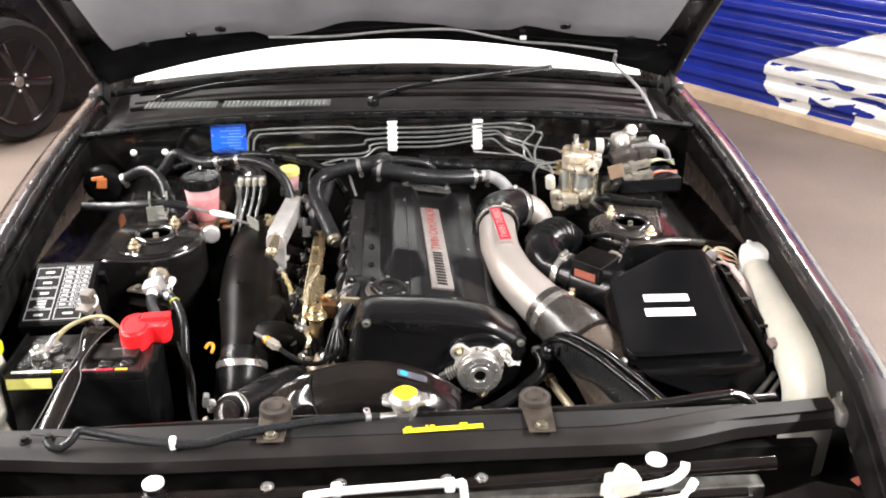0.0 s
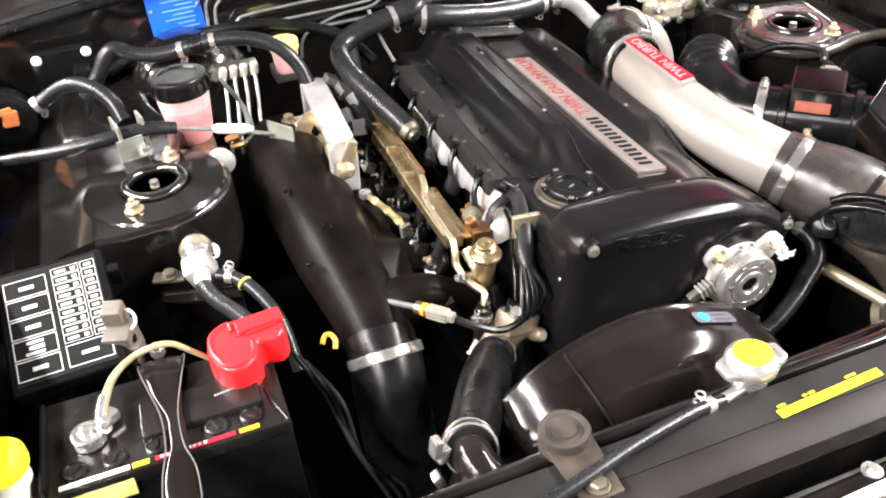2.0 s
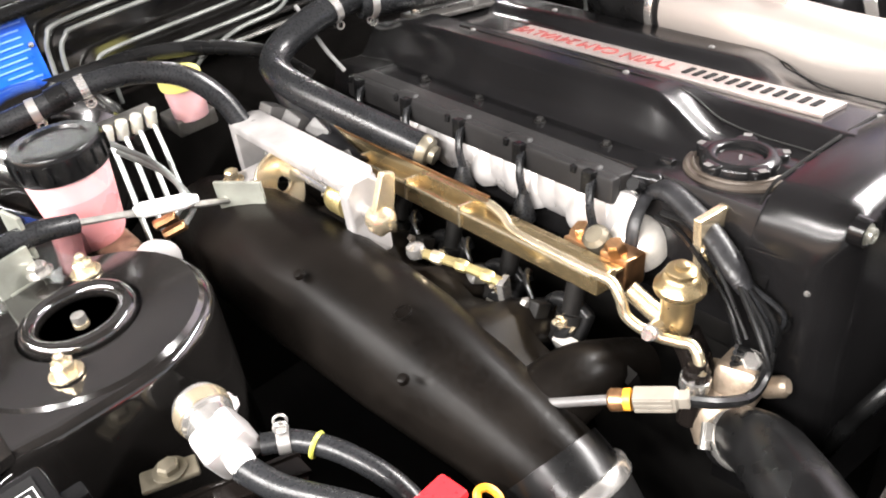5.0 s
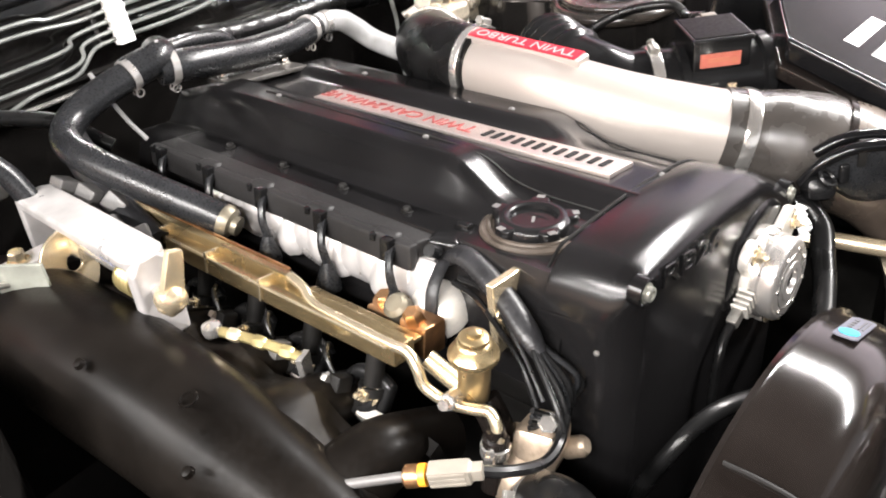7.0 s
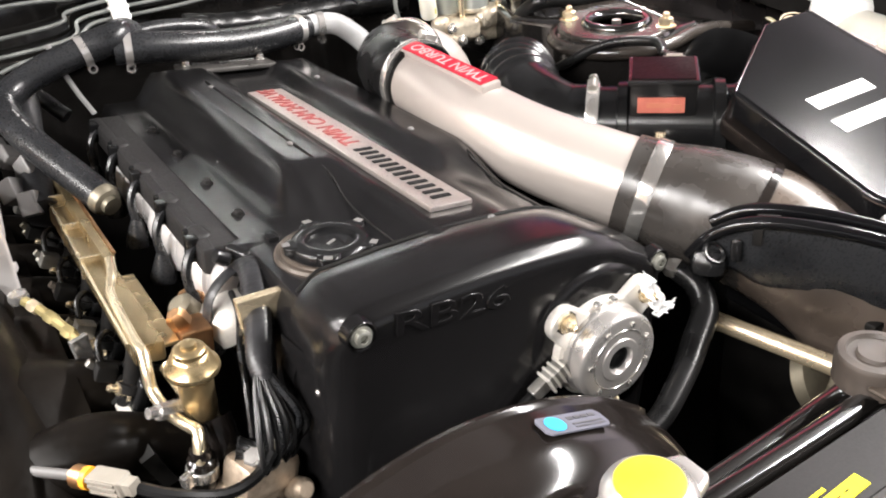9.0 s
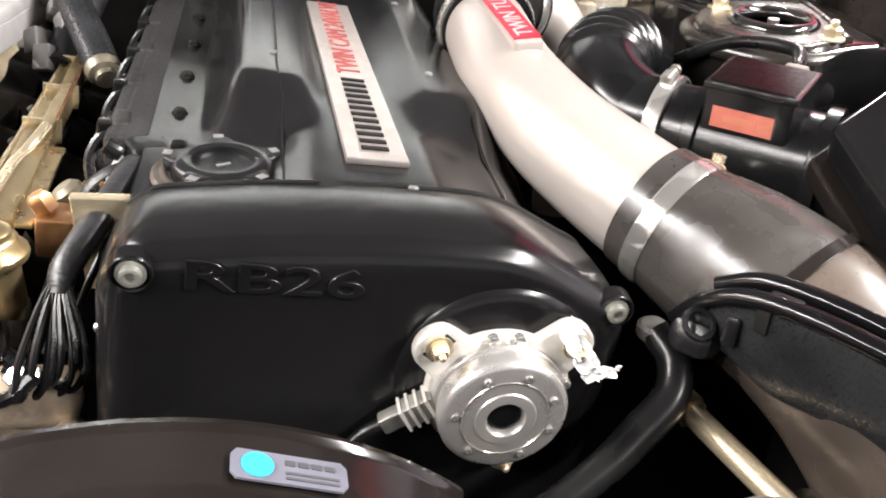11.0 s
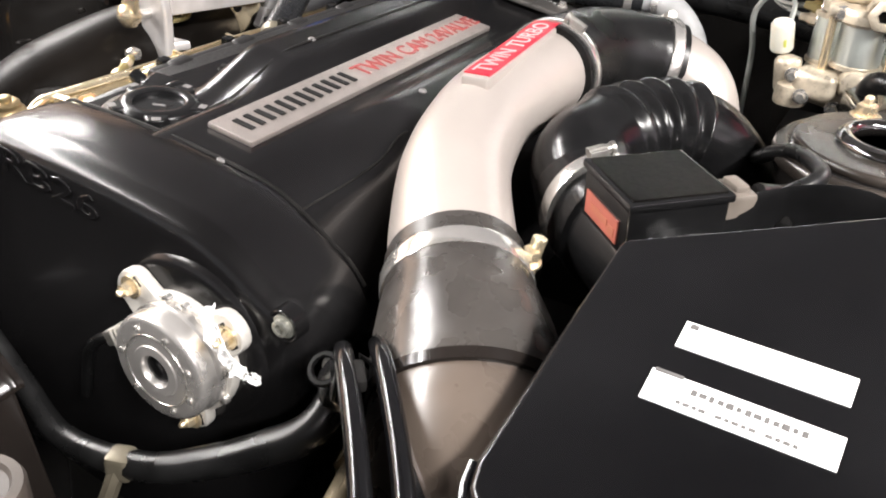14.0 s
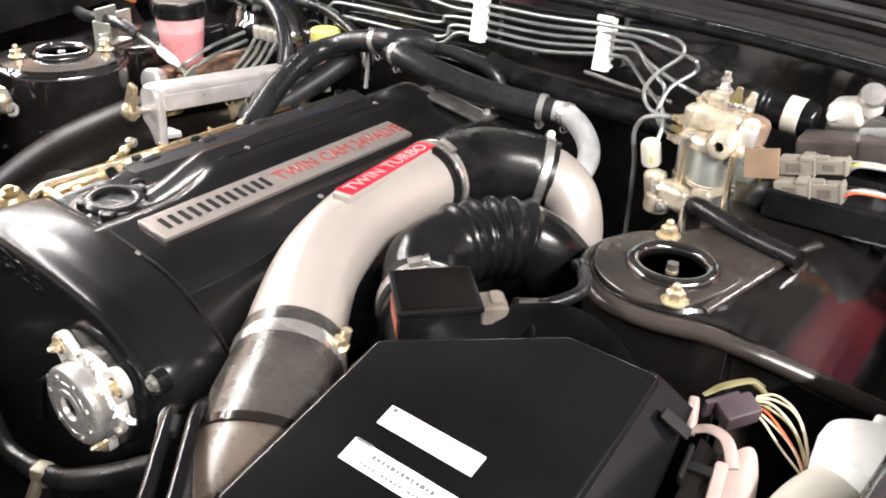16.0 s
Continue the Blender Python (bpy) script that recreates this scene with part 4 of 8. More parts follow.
def engine():
    en = thing("engine", (0.083, 0.55, 0.30), "satin black twin-cam straight-six engine with silver-lettered badge", "engine")
    part("engine_block", put(join(box(0.24, 0.56, 0.34, (0, 0.58, -0.33), edge=0.01), box(0.30, 0.54, 0.09, (0, 0.59, -0.13), edge=0.01)), EN), DARK, en, "dark grimy engine block")
    part("head_side", put(sweep([(-0.166 + 0.003 * math.sin(3.3 * i), 0.450 + 0.011 * i, -0.080 + 0.003 * math.sin(2.1 * i)) for i in range(30)], [0.0195 + 0.0012 * math.sin(1.46 * i) + 0.0026 * math.sin(4.1 * i) for i in range(30)], 14, 4, flat=(0.62, 1.25)), EN), CASTING, en, "bare cast aluminium head edge")
    xs = sorted([-0.165, -0.16, -0.155, 0.155, 0.16, 0.168] + [-0.15 + 0.0075 * i for i in range(41)])
    ys = [0.322 + 0.0075 * i for i in range(82)]
    cov = part("rocker_cover", put(sheet(xs, ys, lambda x, y: Vector((x, y, cover_height(x, y))), 0.05), EN), COVER, en, "satin black rocker cover with two domes", 60)
    # split line of the centre plate
    for x0, kink in ((-0.062, -0.058), (0.108, 0.088)):
        seam = sweep([(x0 if y > 0.5 else kink, y, cover_height(x0 if y > 0.5 else kink, y) + 0.0002) for y in (0.335, 0.37, 0.41, 0.45, 0.48, 0.52, 0.6, 0.7, 0.8)], 0.0009, 6, 4)
        part("cover_seam", put(seam, EN), DARK, cov)
    for x, y in ((-0.064, 0.553), (0.062, 0.545), (-0.064, 0.775), (0.064, 0.77), (0.02, 0.345)):
        part("cover_screw", put(lathe([(0.0, 0.0018), (0.0022, 0.0018), (0.0034, 0.0008), (0.0036, 0.0)], 12), EN @ pose(x, y, cover_height(x, y))), GREY_PLASTIC, cov, "small domed cover screw")
    # flat plate with a code line at the rear
    part("rear_plate", put(box(0.118, 0.050, 0.006, (-0.008, 0.884, 0.000), (-3, 0, 0), edge=0.002), EN), BRUSHED_DARK, cov, "dull grey plate held by two bolts")
    part("rear_tag", put(join(*[box(0.0035, 0.0025, 0.0006, (-0.046 + 0.0058 * i, 0.892, 0.0034), (-3, 0, 0), edge=0) for i in range(14)]), EN), PALE_PRINT, cov)
    for x in (-0.056, 0.040):
        part("plate_bolt", hexbolt(EN @ pose(x, 0.890, 0.003), 0.0045, 0.005, 0.0065), STEEL, cov)
    # badge
    rise = math.degrees(math.atan2(-0.0015, 0.385))
    bm_ = EN @ pose(-0.003, 0.567, -0.0025, rise, 0, 1.1)
    badge = part("badge", put(box(0.042, 0.386, 0.005, edge=0.0012), bm_), BRUSHED, en, "brushed metal badge strip with raised lettering")
    wm = bm_ @ pose(0.0095, -0.182, 0.0024, 0, 0, 90)
    # maker's word as six plain bars
    for i in range(6):
        for dx in (0.0045, 0.0165):
            part("badge_bar", put(box(0.0052, 0.0185, 0.0010, edge=0), wm @ pose(dx + 0.0245 * i + 0.001, 0.0098, 0.0008)), BLACK_INK, badge, "raised black mark")
    letters("TWIN CAM", 0.122, 0.019, 0.0005, wm @ pose(0.1565, 0.001, 0.0006), "badge_text", RED_INK, badge, "red raised words on the badge")
    letters("24VALVE", 0.088, 0.019, 0.0005, wm @ pose(0.286, 0.001, 0.0006), "badge_text", RED_INK, badge)
    # oil filler
    oc = EN @ pose(-0.096, 0.400, -0.033, 0, -4, 0)
    neck = part("filler_neck", lathe([(0.047, -0.016), (0.0465, 0.0015), (0.0445, 0.0035), (0.034, 0.0035), (0.033, 0.0)], 44, oc), MOUNT, en, "worn brown-grey filler neck collar")
    part("neck_rim", put(ring(0.0385, 0.0022, pose(0, 0, 0.0035), 40, 8), oc), MOUNT, neck)
    grip = part("oil_cap", put(lathe([(0.0335, 0.001), (0.0335, 0.0085), (0.0315, 0.0115), (0.0275, 0.0135), (0.0225, 0.0135), (0.0205, 0.0120), (0.0198, 0.0085), (0.0, 0.0080)], 44), oc), PLASTIC, en, "black lobed oil filler cap")
    for a in (25, 97, 169, 241, 313):
        m = oc @ pose(0, 0, 0, 0, 0, a)
        lobe = part("cap_grip", put(block([(0.026, -0.0105), (0.0345, -0.0090), (0.0385, -0.0055), (0.0385, 0.0055), (0.0345, 0.0090), (0.026, 0.0105)], 0.001, 0.0128, 0.0026, 3), m), PLASTIC, grip)
        part("grip_notch", put(block([(0.0335, -0.0035), (0.0392, -0.0035), (0.0392, 0.0035), (0.0335, 0.0035)], 0.0126, 0.0133, 0.0002), m), GREY_PLASTIC, lobe)
    part("cap_mark", put(box(0.010, 0.0025, 0.0008, (0, 0, 0.0084), (0, 0, 30), edge=0), oc), GREY_PLASTIC, grip)
    # timing cover
    timing_cover(en)
    # coil loom channel along the intake side, with clips and leads
    ch = part("loom_channel", put(join(block([(-0.172, 0.466), (-0.122, 0.456), (-0.116, 0.462), (-0.116, 0.86), (-0.172, 0.86)], -0.062, -0.040, 0.004), box(0.014, 0.40, 0.026, (-0.174, 0.665, -0.054), edge=0.005), *[box(0.016, 0.030, 0.030, (-0.172, 0.50 + 0.0865 * i, -0.053), (0, 0, 4), 0.006, 3) for i in range(4)]), EN), SCUTTLE, en, "flat black plastic loom channel")
    part("channel_end", put(join(box(0.030, 0.03, 0.024, (-0.148, 0.452, -0.048), (0, 0, 20), 0.006, 3), box(0.012, 0.016, 0.030, (-0.128, 0.450, -0.046), edge=0.004), lathe([(0.006, 0), (0.007, 0.004), (0.006, 0.012)], 12, pose(-0.166, 0.448, -0.046, 0, -60, 0))), EN), PLASTIC, ch)
    for i in range(5):
        y = 0.49 + 0.0865 * i
        part("loom_clip", put(join(box(0.010, 0.012, 0.022, (-0.183, y, -0.050), edge=0.002), lathe([(0.004, 0), (0.004, 0.006), (0.0025, 0.007)], 8, pose(-0.18, y + 0.02, -0.048))), EN), PLASTIC, ch)
        lead = part("coil_lead", put(sweep([(-0.170, y, -0.046), (-0.184, y - 0.004, -0.050), (-0.192, y - 0.010, -0.066), (-0.190, y - 0.014, -0.086)], 0.0042, 8, 5), EN), HOSE, ch, "thin black coil lead")
        part("coil_boot", put(lathe([(0.012, 0), (0.0125, 0.004), (0.009, 0.016), (0.005, 0.028)], 14, pose(-0.190, y - 0.014, -0.112)), EN), HOSE, lead, "grey-black cone boot")
    for y in (0.515, 0.60, 0.69, 0.78):
        part("channel_bolt", hexbolt(EN @ pose(-0.132, y, -0.0395), 0.0045, 0.004, 0.0062), DARK, ch)
    loom = part("front_loom", sweep([(-0.084, 0.462, 0.755), (-0.078, 0.436, 0.769), (-0.086, 0.404, 0.765), (-0.098, 0.372, 0.757), (-0.110, 0.345, 0.746), (-0.114, 0.332, 0.735)], [0.0075, 0.0088, 0.009, 0.0088, 0.0085, 0.006], 14, 16, flat=(1.15, 0.85), ribs=(0.1, 0.95, 27, 0.0005)), TAPE, en, "taped black wiring loom")
    for dx, q in ((-0.012, 0.0), (0.009, 0.4), (-0.004, 0.9)):
        part("side_wire", sweep([(-0.086 + dx, 0.43, 0.755), (-0.088 + 1.3 * dx, 0.40, 0.757 + 0.3 * dx), (-0.102 + 1.2 * dx, 0.368, 0.744), (-0.114 + dx, 0.34, 0.726 - 0.008 * q), (-0.122 + dx, 0.322, 0.70)], 0.0026, 8, 6), RUBBER, loom)
    for k in range(9):
        d = 0.0045 * (k - 4)
        q = 0.5 + 0.5 * math.sin(k * 2.4)
        part("loose_wire", sweep([(-0.110, 0.346, 0.747), (-0.114 + 0.4 * d, 0.330, 0.736), (-0.116 + d, 0.310 - 0.3 * abs(d), 0.717 - 0.010 * q), (-0.122 + d, 0.303 + 0.5 * d, 0.697 - 0.010 * q), (-0.134 + d, 0.309, 0.687 - 0.008 * q), (-0.152 + 0.4 * d, 0.318, 0.690 + d)], 0.0023, 7, 6), (RUBBER, HOSE, RUBBER)[k % 3], loom)
    plate = [(-0.112, 0.700), (-0.112, 0.768), (-0.070, 0.764), (-0.074, 0.715), (-0.084, 0.700)]
    end = part("cam_plate", put(holed_plate(plate, [(-0.077, 0.750, 0.0042)], -0.004, 0.004, 0.0015), pose(0.003, 0.381, 0.009, 90, 0, 0)), GOLD, en, "zinc-plated end plate")
    part("plate_bolt", hexbolt(pose(-0.101, 0.377, 0.744, 90, 0, 0), 0.006, 0.006, 0.009), GOLD, end)
    cc = part("cam_cap", lathe([(0.027, 0), (0.0265, 0.012), (0.021, 0.022), (0.010, 0.027), (0.0, 0.028)], 28, pose(-0.098, 0.447, 0.716, 0, -25, 0)), ALLOY, en, "bright domed alloy cap")
    part("cap_strap", sweep([(-0.082, 0.448, 0.765), (-0.098, 0.444, 0.762), (-0.114, 0.440, 0.750), (-0.122, 0.438, 0.728)], 0.006, 8, 5, flat=(1, 0.4)), TAPE, cc)
    part("coil_plug", lathe([(0.012, 0), (0.0125, 0.006), (0.008, 0.02), (0.005, 0.026)], 14, pose(-0.122, 0.438, 0.704, 0, -8, 0)), HOSE, cc)
    part("sensor_block", put(join(box(0.026, 0.03, 0.03, (-0.205, 0.43, -0.10), edge=0.003), lathe([(0.009, 0), (0.009, 0.01), (0.006, 0.014)], 6, pose(-0.212, 0.43, -0.085, 0, -30, 0))), EN), BRONZE, en, "coppery brown sensor block")


def crown(x):
    """Height of the timing cover's front ridge across the engine."""
    return -0.004 - 0.55 * (x - 0.03) ** 2 - 0.024 * smoothstep(0.05, 0.15, x) ** 1.3 - 0.046 * ends(x)


def ends(x):
    """Quarter-round fall of the cover at its two sides, 0 to 1."""
    t = min(max((abs(x) - 0.131) / 0.0302, 0.0), 1.0)
    return 1 - math.sqrt(1 - t * t)


def timing_cover(en):
    """Moulded cover over the cam belts: arched ridge, level shoulder behind it, flat front, rounded sides."""
    n = 56
    bm = bmesh.new()
    rows = []
    for k in range(n + 1):
        x = 0.161 * math.sin(0.5 * math.pi * (2 * k / n - 1))
        pull = 0.036 * ends(x)
        r = crown(x)
        rows.append([(x, 0.3445, r - 0.016), (x, 0.3440, r - 0.001), (x, 0.3415, r + 0.0015), (x, 0.325, r + 0.0035), (x, 0.305 + 0.1 * pull, r + 0.0045), (x, 0.290 + 0.3 * pull, r + 0.0040),
                     (x, 0.2805 + 0.5 * pull, r + 0.0022), (x, 0.2745 + 0.65 * pull, r - 0.0012), (x, 0.2705 + 0.78 * pull, r - 0.0058), (x, 0.2685 + 0.88 * pull, r - 0.0115), (x, 0.2678 + 0.95 * pull, r - 0.021),
                     (x, 0.2672 + pull, r - 0.045), (x, 0.2660 + pull, -0.095), (x * 0.995, 0.264 + pull, -0.16), (x * 0.975, 0.262 + pull, -0.30)])
    top = [[bm.verts.new(p) for p in r] for r in rows]
    for a, b in zip(top, top[1:]):
        for j in range(len(a) - 1):
            bm.faces.new((a[j], b[j], b[j + 1], a[j + 1]))
    for edge_row, sx in ((top[0], -1), (top[-1], 1)):
        back = [bm.verts.new((v.co.x + sx * 0.003 * smoothstep(0, 4, i), 0.345, v.co.z - 0.002)) for i, v in enumerate(edge_row)]
        for i in range(len(back) - 1):
            bm.faces.new((edge_row[i], edge_row[i + 1], back[i + 1], back[i]))
    tc = part("timing_cover", put(bm, EN), COVER, en, "satin black timing belt cover with raised code", 55)
    part("cover_gasket", put(sweep([(x, 0.3465, crown(x) + 0.0005) for x in [-0.150 + 0.0150 * i for i in range(21)]], 0.0016, 6, 3), EN), DARK, tc, "dark joint line behind the cover")
    for x, z in ((-0.139, -0.030), (0.141, -0.0395)):
        m = EN @ pose(x, 0.268 + (0.006 if x > 0 else 0.0015), z, 90, 0, 0)
        part("cover_boss", lathe([(0.0122, -0.007), (0.0116, 0.0035), (0.0108, 0.0042), (0.0096, 0.0038), (0.0090, 0.0012), (0.0, 0.0012)], 26, m), COVER, tc)
        part("cover_bolt", lathe([(0.0082, 0.001), (0.0082, 0.0035), (0.0060, 0.0038), (0.0060, 0.0072), (0.0052, 0.0078), (0.0032, 0.0078), (0.0030, 0.0045), (0.0, 0.0045)], 18, m), OLIVE_GREY, tc, "grey socket-head bolt and washer")
    part("side_rivet", put(lathe([(0.003, 0), (0.002, 0.0015), (0, 0.002)], 8, pose(-0.1595, 0.292, -0.083, 0, -90, 0)), EN), STEEL, tc)
    letters("RB26", 0.097, 0.0195, 0.0010, EN @ pose(-0.112, 0.2672, -0.0385, 90, 0, 0), "raised_code", COVER, tc, "raised code letters in the cover", 0.022)
    # cam angle sensor on its raised pad
    cc = (0.0727, 0.2640, -0.0935)
    ax = EN @ pose(*cc, 90, 0, 0)
    part("sensor_seat", put(lathe([(0.064, -0.004), (0.061, -0.0005), (0.055, 0.0012), (0, 0.0014)], 44, pose(cc[0], cc[1], cc[2] + 0.004, 90, 0, 0)), EN), COVER, tc)
    cas = part("cam_sensor", lathe([(0.0405, 0.004), (0.0405, 0.0145), (0.0395, 0.0155), (0.0385, 0.0160), (0.0385, 0.0185), (0.0392, 0.0190), (0.0392, 0.0265), (0.0380, 0.0290), (0.0352, 0.0308), (0.0190, 0.0313), (0.0182, 0.0322), (0.0150, 0.0325), (0.0122, 0.0325), (0.0112, 0.0312), (0.0108, 0.0270), (0, 0.0270)], 52, ax), MACHINED, en, "round machined alloy cam angle sensor")
    flange = [(0.0445 * math.cos(radians(q)) * (1 + 0.02 * math.sin(radians(3 * q))), 0.0445 * math.sin(radians(q)) * (1 + 0.02 * math.cos(radians(2 * q)))) for q in range(0, 360, 10)]
    part("sensor_flange", put(block(flange, 0.0, 0.0095, 0.002, 2), ax), ALLOY, cas, "cast flange of the sensor")
    part("sensor_plug", lathe([(0.0104, 0.027), (0.0104, 0.0285), (0.008, 0.0295), (0.003, 0.0285), (0, 0.0285)], 20, ax), PLASTIC, cas, "black centre plug")
    for a in (28, 75, 122, 180, 235, 300, 345):
        part("face_screw", lathe([(0.0026, 0.0305), (0.0024, 0.0322), (0.0012, 0.0326), (0, 0.032)], 10, ax @ pose(0.0305 * math.cos(radians(a)), 0.0305 * math.sin(radians(a)), 0)), STEEL, cas)
    for a, far, wide in ((143, 0.0545, 0.0150), (47, 0.0565, 0.0150), (-72, 0.050, 0.011)):
        m = ax @ pose(0, 0, 0, 0, 0, a)
        nose = [(far + wide * 0.82 * math.cos(radians(q)), wide * math.sin(radians(q))) for q in range(-80, 81, 20)]
        lug = block([(0.030, -wide * 1.35), (0.041, -wide * 1.12)] + nose + [(0.041, wide * 1.12), (0.030, wide * 1.35)], 0.0010, 0.0110, 0.0025)
        ear = part("sensor_ear", put(lug, m), ALLOY, cas, "cast mounting ear")
        part("ear_slot", put(block([(far - 0.004, -0.0115), (far + 0.004, -0.0115), (far + 0.0045, 0.0075), (far - 0.0045, 0.0075)], 0.0105, 0.0114, 0.0003), m), DARK, ear)
        part("ear_bolt", hexbolt(m @ pose(far, -0.002, 0.0112, 0, 0, a), 0.0052, 0.0065, 0.0085, 0.0035), GOLD, ear, "gold zinc bolt")
    for a in (105, 84, 15, -20, 195):
        part("flange_screw", lathe([(0.0036, 0.008), (0.0034, 0.0125), (0.002, 0.0132), (0, 0.0128)], 10, ax @ pose(0.0425 * math.cos(radians(a)), 0.0425 * math.sin(radians(a)), 0)), STEEL, cas)

    def crumple(path, wide, seed):
        def f(u, v):
            k = min(int(u * (len(path) - 1)), len(path) - 2)
            w = u * (len(path) - 1) - k
            a, b = Vector(path[k]), Vector(path[k + 1])
            d = (b - a).normalized()
            c = a.lerp(b, w) + Vector((-d.y, d.x, 0)) * v * wide
            n1, n2 = noise.noise(Vector((u * 6, v * 3, seed))), noise.noise(Vector((u * 13, v * 5, seed + 7.1)))
            return c + Vector((0.0025 * n2, 0.0025 * n1, 0.006 * n1 + 0.004 * n2))
        return sheet([i / 18 for i in range(19)], [-0.5 + i / 7 for i in range(8)], f, 0.0006)

    for path, wide, seed in (([(0.026, 0.060, 0.016), (0.036, 0.047, 0.021), (0.047, 0.032, 0.019), (0.055, 0.022, 0.017)], 0.013, 1.3), ([(0.046, 0.030, 0.019), (0.058, 0.026, 0.020), (0.070, 0.026, 0.015)], 0.009, 5.2)):
        part("paper_tag", put(crumple(path, wide, seed), ax), LABEL, cas, "crumpled white paper tag")
    plug = part("sensor_connector", put(join(box(0.020, 0.015, 0.013, (-0.046, -0.010, 0.010), (0, 0, 35), 0.002), box(0.018, 0.012, 0.010, (-0.060, -0.020, 0.009), (0, 0, 35), 0.002)), ax), DULL, cas, "dull grey plug and lead")
    for k in range(4):
        part("connector_rib", put(box(0.0022, 0.017, 0.015, (-0.041 - 0.0045 * k, -0.0065 - 0.0032 * k, 0.010), (0, 0, 35), 0.0006), ax), ALLOY, plug)
    part("connector_lead", put(sweep([(-0.064, -0.023, 0.009), (-0.078, -0.034, 0.009), (-0.088, -0.052, 0.011), (-0.092, -0.095, 0.012)], 0.0042, 10, 6), ax), RUBBER, plug)
    part("face_ring", ring(0.0265, 0.0006, ax @ pose(0, 0, 0.0311), 44, 6), STEEL, cas)


engine()

# ---- intake side: plenum, fuel rail, throttle gear, hoses ----
def intake():
    pl = thing("intake_plenum", (-0.30, 0.55, 0.45), "matt black cast intake plenum with six runners", "intake plenum")
    part("plenum_body", sweep([(-0.296, 0.365, 0.655), (-0.298, 0.42, 0.672), (-0.305, 0.52, 0.695), (-0.31, 0.64, 0.705), (-0.312, 0.76, 0.70), (-0.31, 0.86, 0.69)], [0.043, 0.047, 0.058, 0.062, 0.062, 0.052], 28, 8), PLENUM, pl, "matt black cast collector")
    part("runner_flange", sheet([-0.30, -0.28, -0.262, -0.245, -0.232, -0.224], [0.385 + 0.0205 * i for i in range(25)], lambda x, y: Vector((x, y, 0.728 - 0.045 * (1 - smoothstep(0.375, 0.47, y)) - 0.05 * (1 - smoothstep(0.38, 0.41, y)) - 0.62 * max(0, x + 0.285) ** 1.2 + 0.008 * math.cos((y - 0.40) / 0.083 * 2 * math.pi) * smoothstep(-0.29, -0.22, x))), 0.03), PLENUM, pl, "matt black casting joining the runners", 60)
    for i in range(6):
        y = 0.40 + 0.083 * i
        run = part("runner", sweep([(-0.275, y + 0.01, 0.672), (-0.235, y, 0.685), (-0.20, y, 0.672), (-0.165, y, 0.65)], [0.034, 0.030, 0.026, 0.026], 16, 6), PLENUM, pl, "short black cast runner")
        part("throttle_flange", put(rounded(lathe([(0.034, -0.006), (0.034, 0.006)], 6), 0.004), pose(-0.196, y, 0.666, 0, 72, 0)), DARK, run)
    part("casting_mark", ring(0.007, 0.0012, pose(-0.315, 0.50, 0.755, 0, -12, 0), 16, 6), PLENUM, pl)
    for x, y, z in ((-0.345, 0.60, 0.762), (-0.35, 0.46, 0.735)):
        part("plenum_boss", lathe([(0.005, -0.002), (0.004, 0.002), (0, 0.003)], 12, pose(x, y, z, 0, -25, 0)), PLENUM, pl)


